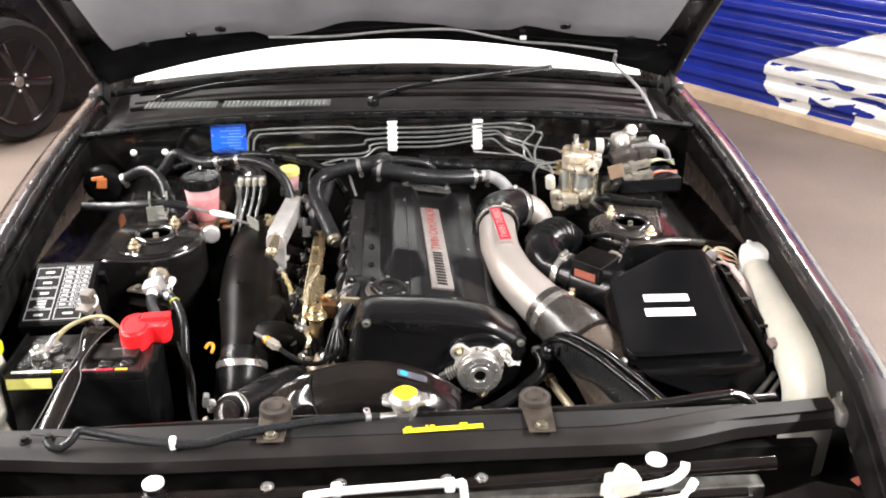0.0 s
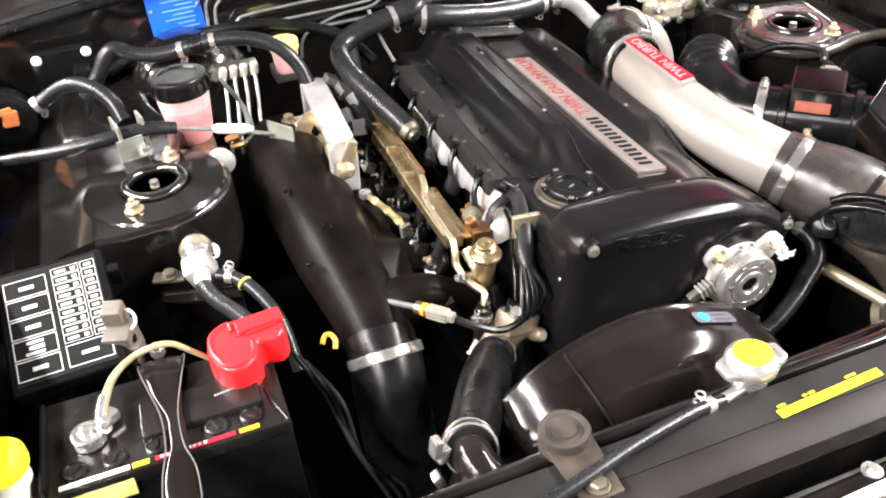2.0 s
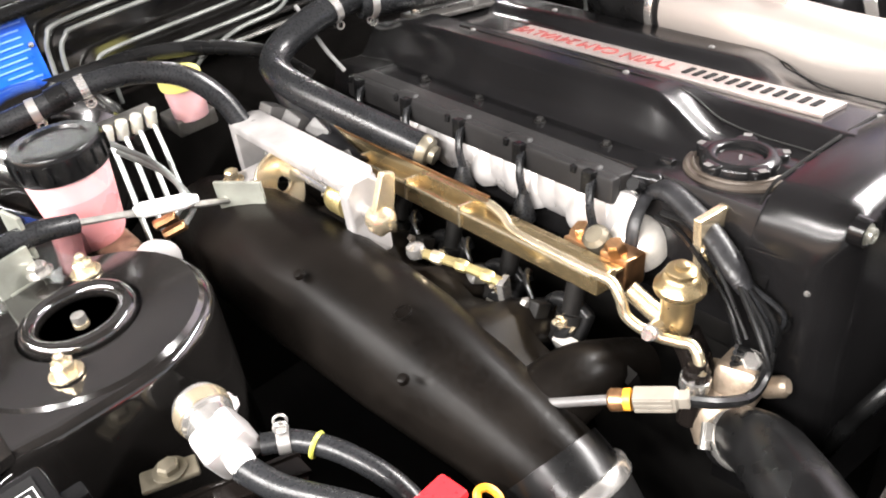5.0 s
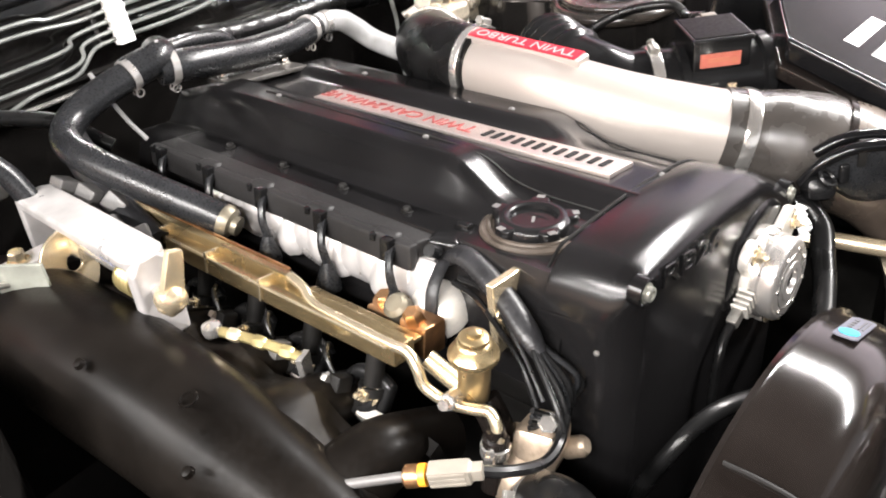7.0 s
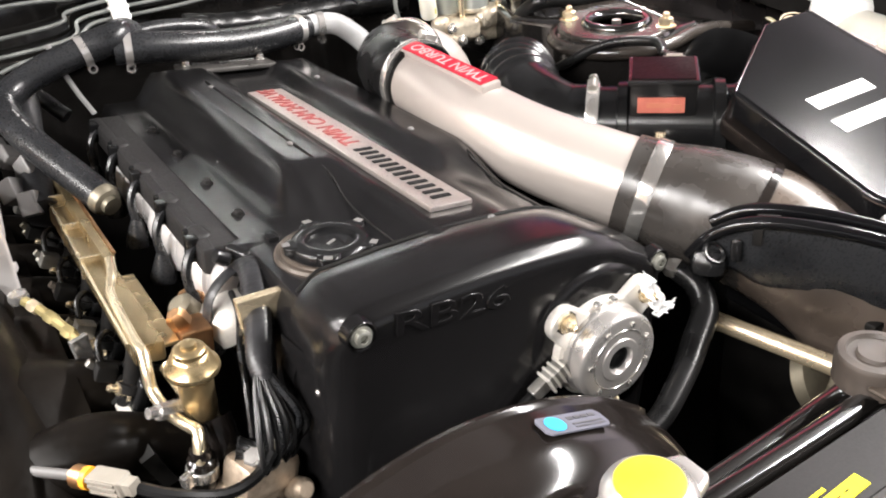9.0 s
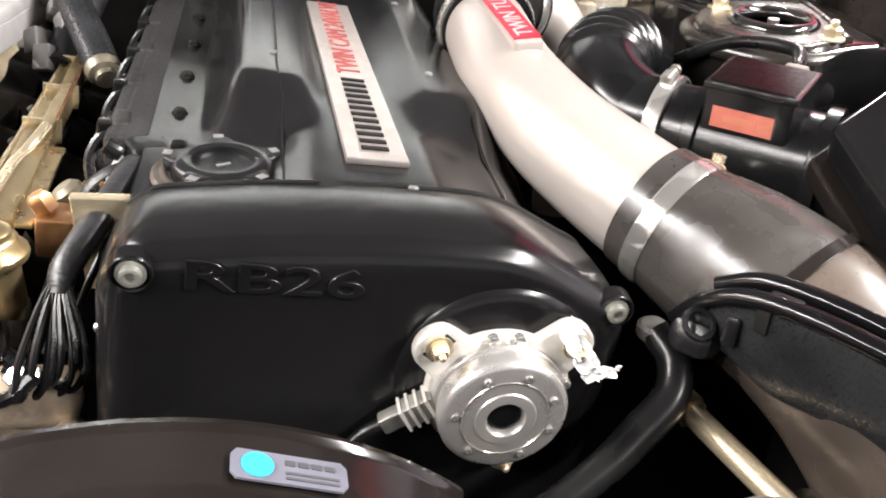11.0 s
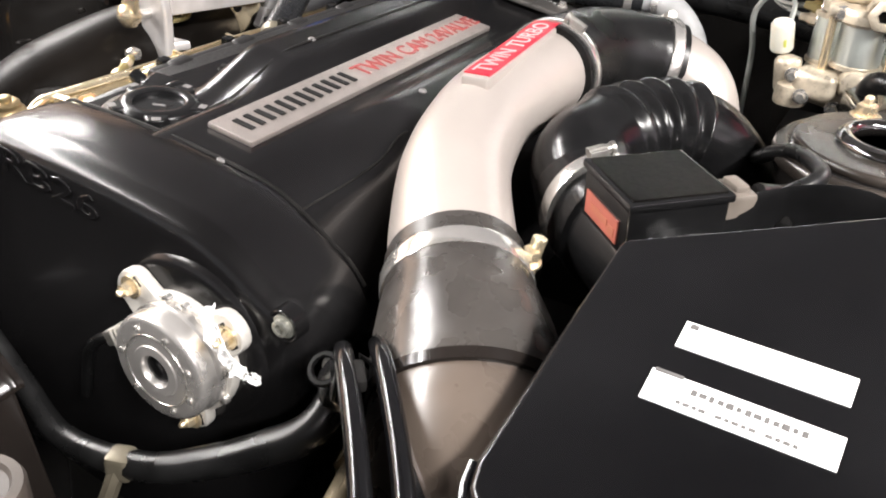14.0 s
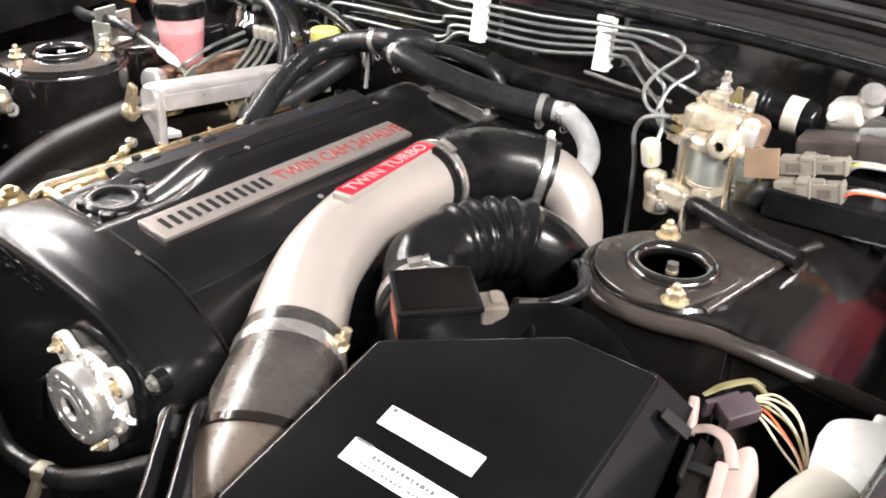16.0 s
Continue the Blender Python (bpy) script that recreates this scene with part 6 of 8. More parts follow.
def coolant_neck():
    th = thing("thermostat_housing", (-0.15, 0.315, 0.58), "weathered cast alloy thermostat housing with sensor lead", "thermostat housing")
    part("housing", join(sweep([(-0.166, 0.312, 0.628), (-0.155, 0.325, 0.648), (-0.13, 0.33, 0.655)], [0.022, 0.024, 0.026], 18, 6), box(0.05, 0.035, 0.03, (-0.135, 0.318, 0.672), (0, 20, 15), 0.008), lathe([(0.009, 0), (0.009, 0.016), (0.006, 0.02)], 12, pose(-0.118, 0.308, 0.652, 60, 30, 0))), surf("stained_cast_alloy", (0.36, 0.29, 0.22), 0.45, metal=0.7, var=0.25, scale=40, bump=0.4, bscale=300, grime=0.35), th)
    part("housing_bolt", hexbolt(pose(-0.138, 0.31, 0.69, 20, -20, 0), 0.008, 0.008, 0.012), STEEL, th)
    stub = part("bleed_stub", join(rod((-0.176, 0.337, 0.640), (-0.170, 0.334, 0.694), 0.0105, 16, 0.002), lathe([(0.0075, 0), (0.0085, 0.003), (0.0075, 0.009), (0, 0.010)], 14, pose(-0.170, 0.334, 0.692))), GLOSS, th, "short glossy black rubber stub")
    part("stub_band", join(lathe([(0.0108, -0.005), (0.0120, -0.004), (0.0120, 0.004), (0.0108, 0.005)], 20, along((-0.1715, 0.3347, 0.681), (-0.170, 0.334, 0.694))), box(0.010, 0.008, 0.011, (-0.184, 0.330, 0.682), (0, 0, 25), 0.002)), STEEL, stub, "bright band with a screw block")
    sn = part("sensor_plug", lathe([(0.006, 0), (0.0085, 0.002), (0.0085, 0.009), (0.0075, 0.012)], 14, along((-0.250, 0.352, 0.7097), (-0.225, 0.3145, 0.7160))), BRONZE, th, "brown and yellow sensor plug")
    part("plug_tail", rod((-0.276, 0.390, 0.700), (-0.250, 0.352, 0.7097), 0.0038, 10), GREY_PLASTIC, sn)
    part("plug_ring", lathe([(0.0082, 0), (0.0082, 0.005)], 14, along((-0.2435, 0.3425, 0.7113), (-0.225, 0.3145, 0.7160))), AMBER, sn)
    pm = along((-0.2415, 0.3395, 0.7118), (-0.225, 0.3145, 0.7160))
    pb = part("plug_body", put(rounded(lathe([(0.0095, 0.003), (0.0095, 0.033), (0.0070, 0.034), (0.0070, 0.042)], 4, pose(0, 0, 0, 0, 0, 45)), 0.0015), pm), CONNECTOR, sn)
    for k in range(3):
        part("plug_rib", put(box(0.0155, 0.0022, 0.026, (0, -0.0045 + 0.0045 * k, 0.017), edge=0.0004), pm), CONNECTOR, pb)
    part("sensor_lead", sweep([(-0.222, 0.311, 0.716), (-0.20, 0.296, 0.706), (-0.17, 0.290, 0.692), (-0.145, 0.294, 0.690), (-0.128, 0.30, 0.70)], 0.0045, 8, 6), RUBBER, sn)


def battery():
    b = thing("battery", (-0.545, 0.25, 0.51), "black car battery with red terminal boot and yellow label", "battery")
    part("case", box(0.232, 0.128, 0.205, (-0.546, 0.271, 0.6225), edge=0.004), PLASTIC, b)
    part("lid", join(box(0.234, 0.130, 0.018, (-0.546, 0.271, 0.733), edge=0.004), box(0.12, 0.05, 0.012, (-0.51, 0.262, 0.745), edge=0.003)), BATTERY_LID, b, "dark brown-black moulded lid")
    part("handle_strip", box(0.006, 0.12, 0.014, (-0.664, 0.271, 0.742), edge=0.002), PLASTIC, b)
    part("lid_ridge", sweep([(-0.432, 0.208, 0.7425), (-0.440, 0.235, 0.7425), (-0.445, 0.262, 0.7425)], 0.0018, 8, 4), BATTERY_LID, b)
    for i, x in enumerate((-0.635, -0.598, -0.558, -0.50, -0.465)):
        part("vent_cap", join(lathe([(0.0115, 0), (0.0115, 0.003), (0.0095, 0.004), (0.0085, 0.0025), (0, 0.0025)], 20, pose(x, 0.2285, 0.742)), box(0.012, 0.003, 0.002, (x, 0.2285, 0.7455), (0, 0, 40 + 25 * i), 0)), BATTERY_LID, b)
    part("front_label", box(0.074, 0.026, 0.001, (-0.622, 0.2055, 0.728), (80, 0, 0), edge=0), PALE_YELLOW, b, "pale yellow label on the edge")
    for x, w, ink in ((-0.618, 0.065, LABEL), (-0.575, 0.016, YELLOW), (-0.5225, 0.078, RED_LABEL), (-0.470, 0.020, AMBER)):
        st = part("edge_stripe", box(w, 0.0055, 0.0012, (x, 0.2125, 0.7428), edge=0), ink, b, "" if x > -0.6 else "white, yellow and red stripe")
        if ink is RED_LABEL:
            part("stripe_print", join(*[box(0.0034, 0.003, 0.0005, (-0.555 + 0.0052 * i, 0.2125, 0.7436), edge=0) for i in range(9)]), PALE_PRINT, st)
    part("lid_print", join(*[box(0.0016, 0.0026, 0.0005, (-0.494 + 0.0028 * i, 0.2635 + 0.0003 * i, 0.7515), edge=0) for i in range(8)]), GREY_HOSE, b)
    boot = part("terminal_boot", join(block([(-0.4859, 0.278), (-0.4787, 0.266), (-0.4643, 0.2605), (-0.449, 0.266), (-0.4409, 0.2789), (-0.4391, 0.2973), (-0.4157, 0.2927), (-0.4067, 0.3047), (-0.4085, 0.3323), (-0.4193, 0.3396), (-0.4643, 0.3415), (-0.4877, 0.3295), (-0.4913, 0.3001)], 0.738, 0.779, 0.007, 3), box(0.05, 0.022, 0.008, (-0.432, 0.322, 0.781), (0, 0, 5), 0.003)), RED, b, "bright red rubber terminal boot")
    part("boot_rim", sweep([(-0.462, 0.320, 0.779), (-0.464, 0.334, 0.779), (-0.482, 0.324, 0.779), (-0.486, 0.302, 0.779), (-0.481, 0.281, 0.779), (-0.476, 0.271, 0.779), (-0.464, 0.2665, 0.779), (-0.452, 0.271, 0.779), (-0.4455, 0.281, 0.779), (-0.444, 0.296, 0.779)], 0.0026, 8, 5), RED, boot, "raised rim of the boot")
    part("boot_fold", join(box(0.034, 0.0035, 0.004, (-0.432, 0.310, 0.7795), (0, 0, 8), 0.001), lathe([(0.004, 0), (0.0035, 0.002), (0.0015, 0.002)], 10, pose(-0.458, 0.312, 0.779))), RED, boot)
    neg = part("negative_clamp", join(lathe([(0.009, 0), (0.0085, 0.020), (0.006, 0.022), (0, 0.022)], 16, pose(-0.619, 0.262, 0.742)), lathe([(0.016, 0), (0.0165, 0.012), (0.013, 0.014)], 18, pose(-0.619, 0.262, 0.744)), box(0.03, 0.014, 0.012, (-0.602, 0.275, 0.752), (0, 0, 40), 0.003), hexbolt(pose(-0.604, 0.262, 0.756, 0, 30, 0), 0.007, 0.010, 0.009)), STEEL, b, "bright battery clamp")
    part("earth_cable", sweep([(-0.605, 0.268, 0.755), (-0.600, 0.292, 0.760), (-0.588, 0.320, 0.765), (-0.568, 0.337, 0.769), (-0.545, 0.339, 0.774), (-0.525, 0.336, 0.774), (-0.508, 0.330, 0.763), (-0.489, 0.326, 0.745)], [0.005, 0.0048, 0.004, 0.0036, 0.0036, 0.0033, 0.003, 0.003], 12, 7), WIRE_TAN, neg, "tan sleeved earth cable")
    part("cable_sleeve", sweep([(-0.608, 0.262, 0.754), (-0.604, 0.282, 0.758), (-0.600, 0.298, 0.762)], [0.006, 0.0064, 0.0055], 10, 4), STEEL, neg)
    hold = part("hold_down", sweep([(-0.540, 0.356, 0.735), (-0.541, 0.335, 0.752), (-0.540, 0.29, 0.758), (-0.536, 0.25, 0.757), (-0.536, 0.205, 0.757), (-0.541, 0.172, 0.746), (-0.545, 0.10, 0.728), (-0.548, 0.055, 0.722), (-0.552, 0.03, 0.722)], [0.020, 0.024, 0.016, 0.008, 0.008, 0.016, 0.018, 0.019, 0.020], 12, 6, flat=(1.0, 0.22)), GLOSS, b, "glossy black hold-down strap")
    wide = ((0.020, 0.356, 0.737), (0.0245, 0.335, 0.754), (0.0165, 0.29, 0.7605), (0.0085, 0.25, 0.7585), (0.0085, 0.205, 0.7585), (0.0165, 0.172, 0.7485), (0.0185, 0.10, 0.7305), (0.020, 0.055, 0.7245))
    for s in (-1, 1):
        part("strap_edge", sweep([(-0.540 + s * w - 0.012 * smoothstep(0.2, 0.05, y), y, z) for w, y, z in wide], 0.0008, 6, 6), GREY_PLASTIC, hold, "thin grey line along the strap edge")
    part("hold_stud", join(rod((-0.541, 0.346, 0.70), (-0.541, 0.346, 0.772), 0.0035, 8), lathe([(0.008, 0), (0.008, 0.008), (0.004, 0.012)], 6, pose(-0.541, 0.346, 0.757))), DULL, hold)
    part("strap_foot", join(box(0.055, 0.03, 0.006, (-0.545, 0.036, 0.737), edge=0.002), hexbolt(pose(-0.528, 0.032, 0.740), 0.006, 0.006, 0.009), hexbolt(pose(-0.562, 0.028, 0.740), 0.006, 0.006, 0.009)), DARK, hold)
    part("battery_tray", box(0.26, 0.19, 0.012, (-0.546, 0.25, 0.512), edge=0.003), DARK, b)
    part("tray_stand", box(0.20, 0.12, 0.22, (-0.56, 0.25, 0.396), edge=0.003), DARK, b)


def fuse_box():
    fb = thing("fuse_box", (-0.64, 0.43, 0.60), "black relay box with white-printed fuse chart on its lid", "fuse box")
    m = Matrix.Translation((-0.637, 0.432, 0.778)) @ pose(0, 0, 0, 20.5, 0, 2)
    part("lid", put(box(0.120, 0.160, 0.026, (0, 0, -0.014), edge=0.005, segments=3), m), PLASTIC, fb)
    part("body", put(box(0.108, 0.146, 0.14, (0, 0, -0.095), edge=0.006), m), PLASTIC, fb)
    for ly in (-0.05, 0.05):
        part("lid_latch", put(box(0.02, 0.012, 0.03, (0.064, ly, -0.02), edge=0.003), m), PLASTIC, fb)
    chart = part("fuse_chart", put(box(0.104, 0.146, 0.0006, (0, 0, -0.0004), edge=0), m), BLACK_INK, fb, "printed fuse chart")

    def cell(x0, x1, y0, y1, w, words):
        bm = bmesh.new()
        out, inn = [(x0, y0), (x1, y0), (x1, y1), (x0, y1)], [(x0 + w, y0 + w), (x1 - w, y0 + w), (x1 - w, y1 - w), (x0 + w, y1 - w)]
        va, vb = [bm.verts.new((x, y, 0.0006)) for x, y in out], [bm.verts.new((x, y, 0.0006)) for x, y in inn]
        for i in range(4):
            bm.faces.new((va[i], va[(i + 1) % 4], vb[(i + 1) % 4], vb[i]))
        c = part("chart_cell", put(bm, m), PALE_PRINT, chart)
        for wx, wy, ww, wh in words:
            part("chart_word", put(box(ww, wh, 0.0004, (wx, wy, 0.0005), edge=0), m), PALE_PRINT, c)

    for i in range(5):
        y0 = -0.068 + 0.0265 * i
        cell(-0.050, -0.004, y0, y0 + 0.0245, 0.0012, [(-0.026, y0 + 0.012, 0.016, 0.005)] + ([(-0.028, y0 + 0.005, 0.02, 0.0035), (-0.027, y0 + 0.019, 0.018, 0.0035)] if i == 1 else []))
    cell(0.002, 0.050, -0.068, -0.040, 0.0012, [(0.026, -0.054, 0.018, 0.0045)])
    for i in range(9):
        y0 = -0.037 + 0.0115 * i
        cell(0.002, 0.032, y0, y0 + 0.0105, 0.0008, [(0.012, y0 + 0.005, 0.012, 0.0035), (0.026, y0 + 0.005, 0.005, 0.0045)])
        cell(0.034, 0.050, y0, y0 + 0.0105, 0.0008, [(0.042, y0 + 0.005, 0.008, 0.0035)])
    rl = thing("relay", (-0.575, 0.395, 0.70), "brown-grey relay socket with a white looped wire", "relay")
    part("socket", join(box(0.030, 0.034, 0.045, (-0.577, 0.40, 0.745), (10, 0, -20), 0.003), box(0.022, 0.022, 0.03, (-0.577, 0.41, 0.775), (10, 0, -20), 0.003), box(0.04, 0.02, 0.018, (-0.577, 0.392, 0.742), (10, 0, -20), 0.003)), RELAY, rl)
    part("loop_wire", sweep([(-0.568, 0.408, 0.776), (-0.562, 0.404, 0.782), (-0.557, 0.398, 0.778), (-0.558, 0.394, 0.770), (-0.564, 0.393, 0.764)], 0.0018, 8, 6), WHITE, rl)
    part("relay_stay", join(box(0.006, 0.012, 0.10, (-0.577, 0.40, 0.68), edge=0.001)), DARK, rl)


def left_bottle():
    bt = thing("reserve_tank", (-0.70, 0.20, 0.56), "cream translucent reserve tank with yellow cap", "tank")
    part("tank", join(block([(-0.752, 0.12), (-0.676, 0.12), (-0.676, 0.265), (-0.752, 0.265)], 0.56, 0.755, 0.016, 4), lathe([(0.024, 0), (0.022, 0.02)], 20, pose(-0.695, 0.235, 0.75))), BOTTLE, bt)
    part("cap", lathe([(0.027, 0), (0.028, 0.003), (0.028, 0.014), (0.025, 0.018), (0, 0.019)], 24, pose(-0.695, 0.235, 0.768)), YELLOW, bt, "yellow screw cap")


def side_valve():
    v = thing("solenoid_valve", (-0.478, 0.50, 0.60), "bright metal valve with gold band on a black bracket", "valve")
    m = along((-0.476, 0.535, 0.757), (-0.478, 0.475, 0.748)) @ pose(0, 0, 0, 0, 0, 20)
    part("body", lathe([(0.018, 0), (0.0195, 0.004), (0.0195, 0.02), (0.0175, 0.022), (0.0175, 0.034)], 22, m), STEEL, v)
    part("band", lathe([(0.0205, 0.006), (0.0212, 0.009), (0.0205, 0.017)], 22, m), GOLD, v)
    part("block", put(join(box(0.036, 0.034, 0.032, (0, 0, 0.046), edge=0.006)), m), CASTING, v, "pale metal valve block")
    part("outlet", put(lathe([(0.009, 0.06), (0.010, 0.064), (0.009, 0.074)], 14), m), WHITE, v)
    part("cable", sweep([(-0.479, 0.466, 0.744), (-0.470, 0.43, 0.745), (-0.452, 0.385, 0.752), (-0.440, 0.35, 0.757)], [0.010, 0.0095, 0.0095, 0.010], 12, 6), HOSE, v, "thick black cable")
    part("branch_hose", sweep([(-0.460, 0.475, 0.745), (-0.44, 0.462, 0.742), (-0.42, 0.43, 0.735), (-0.405, 0.39, 0.715), (-0.40, 0.35, 0.67)], 0.008, 12, 6), HOSE, v)
    spring_clamp((-0.447, 0.467, 0.744), (1, -0.5, -0.1), 0.008, 80, v)
    part("hose_mark", ring(0.0085, 0.0018, along((-0.432, 0.45, 0.740), (-0.41, 0.41, 0.728)), 14, 6), WIRE_GREEN, v, "yellow-green marking ring")
    part("bracket", join(block([(-0.532, 0.485), (-0.44, 0.452), (-0.44, 0.475), (-0.532, 0.51)], 0.715, 0.720, 0.001), box(0.10, 0.004, 0.10, (-0.485, 0.488, 0.672), (0, 0, -18), 0.001)), GLOSS, v, "black sheet bracket")
    part("bracket_tab", join(block([(-0.538, 0.505), (-0.50, 0.492), (-0.495, 0.51), (-0.532, 0.524)], 0.735, 0.740, 0.002), hexbolt(pose(-0.515, 0.508, 0.740), 0.008, 0.006, 0.012)), OLIVE, v, "olive zinc tab with bolt")
    part("earth_stud", hexbolt(pose(-0.458, 0.532, 0.742, 60, 0, 30), 0.007, 0.008, 0.010), STEEL, v)
    lp = thing("wire_loop", (-0.38, 0.30, 0.52), "orange and black wire loops beside the battery", "wiring")
    part("orange_ring", sweep([(-0.366, 0.369, 0.682), (-0.360, 0.376, 0.687), (-0.353, 0.374, 0.688), (-0.350, 0.366, 0.684), (-0.353, 0.359, 0.678)], 0.0032, 8, 6), AMBER, lp, "amber wire ring")
    for k in range(3):
        part("black_wire", sweep([(-0.405 + 0.006 * k, 0.33, 0.72 - 0.01 * k), (-0.385 + 0.008 * k, 0.29 - 0.01 * k, 0.68), (-0.37 + 0.004 * k, 0.23, 0.64 - 0.012 * k), (-0.345 + 0.01 * k, 0.18 + 0.01 * k, 0.58), (-0.36, 0.15, 0.50)], 0.0026, 8, 6), DARK, lp)
    part("wire_stay", box(0.01, 0.02, 0.18, (-0.36, 0.16, 0.42), edge=0.001), DARK, lp)


intake()
fuel_rail()
throttle_gear()
throttle_cable()
cooler_pipe()
radiator()
coolant_neck()
battery()
fuse_box()
left_bottle()
side_valve()

# ---- exhaust side: boost pipe, air meter, filter box, washer tank ----
def boost_pipe():
    p = thing("boost_pipe", (0.25, 0.55, 0.70), "silver painted twin turbo pipe with rubber couplers and clamps", "pipe")
    path = [(0.218, 0.668, 0.792), (0.213, 0.60, 0.790), (0.213, 0.535, 0.784), (0.229, 0.465, 0.769), (0.259, 0.408, 0.752), (0.290, 0.362, 0.737)]
    part("pipe", sweep(path, [0.039, 0.039, 0.0395, 0.0415, 0.044, 0.046], 36, 10), SILVER, p)
    # raised plinth with the red label
    lm = Matrix.Translation((0.2135, 0.5815, 0.8290)) @ pose(0, 0, 0, 3.5, -2, 2.5)
    part("label_plinth", put(box(0.024, 0.150, 0.012, (0, 0, -0.004), edge=0.003), lm), SILVER, p)
    lab = part("red_label", put(box(0.0225, 0.140, 0.0012, (0, 0, 0.0024), edge=0.0004), lm), RED_LABEL, p, "red label with pale raised words")
    letters("TWIN TURBO", 0.128, 0.0145, 0.0004, lm @ pose(0.0072, -0.0645, 0.0032, 0, 0, 90), "label_text", surf("pale_pink_ink", (0.5, 0.22, 0.22), 0.4), lab)
    # rear rubber elbow and the cast outlet behind it
    part("rear_coupler", sweep([(0.2175, 0.645, 0.7925), (0.219, 0.69, 0.7925), (0.232, 0.735, 0.790), (0.262, 0.772, 0.783), (0.292, 0.790, 0.776)], [0.0435, 0.045, 0.0455, 0.0445, 0.042], 30, 8), RUBBER, p, "black rubber elbow coupler")
    hose_clamp((0.2175, 0.656, 0.7925), (0.0, 1, 0.0), 0.045, 0.010, 115, "clamp", p)
    hose_clamp((0.280, 0.784, 0.779), (0.8, 0.5, -0.2), 0.0435, 0.011, 60, "clamp", p)
    part("turbo_outlet", sweep([(0.273, 0.781, 0.780), (0.298, 0.786, 0.775), (0.320, 0.786, 0.763), (0.334, 0.782, 0.741), (0.341, 0.777, 0.706), (0.343, 0.77, 0.63), (0.345, 0.76, 0.54)], [0.038, 0.0355, 0.033, 0.0315, 0.031, 0.031, 0.032], 28, 8), SILVER, p, "silver cast turbo outlet")
    # front coupler, banded, running down to the front
    part("front_coupler", sweep([(0.277, 0.382, 0.7435), (0.296, 0.354, 0.735), (0.317, 0.324, 0.726), (0.337, 0.296, 0.716), (0.351, 0.275, 0.706)], [0.0475, 0.0500, 0.0565, 0.0590, 0.0590], 40, 8), COUPLER, p, "dark rubber front coupler")
    hose_clamp((0.2895, 0.363, 0.7378), (0.53, -0.8, -0.25), 0.0488, 0.014, -52, "clamp", p)
    part("coupler_band", lathe([(0.0580, -0.0045), (0.0606, -0.0035), (0.0606, 0.0035), (0.0580, 0.0045)], 44, along((0.341, 0.290, 0.7145), (0.365, 0.248, 0.695))), GLOSS, p, "glossy black band")
    part("lower_duct", sweep([(0.338, 0.294, 0.7155), (0.354, 0.267, 0.704), (0.376, 0.227, 0.677), (0.394, 0.19, 0.63), (0.405, 0.165, 0.55), (0.405, 0.15, 0.42)], [0.0575, 0.0595, 0.060, 0.0585, 0.056, 0.054], 36, 8), DUCT_RUBBER, p, "dark brown-black lower duct")
    part("clamp_screw", join(rod((0.326, 0.388, 0.748), (0.331, 0.393, 0.775), 0.005, 10), hexbolt(pose(0.3265, 0.3885, 0.758, 10, 12, 0), 0.0065, 0.010, 0.0085)), GOLD, p, "gold zinc clamp screw")


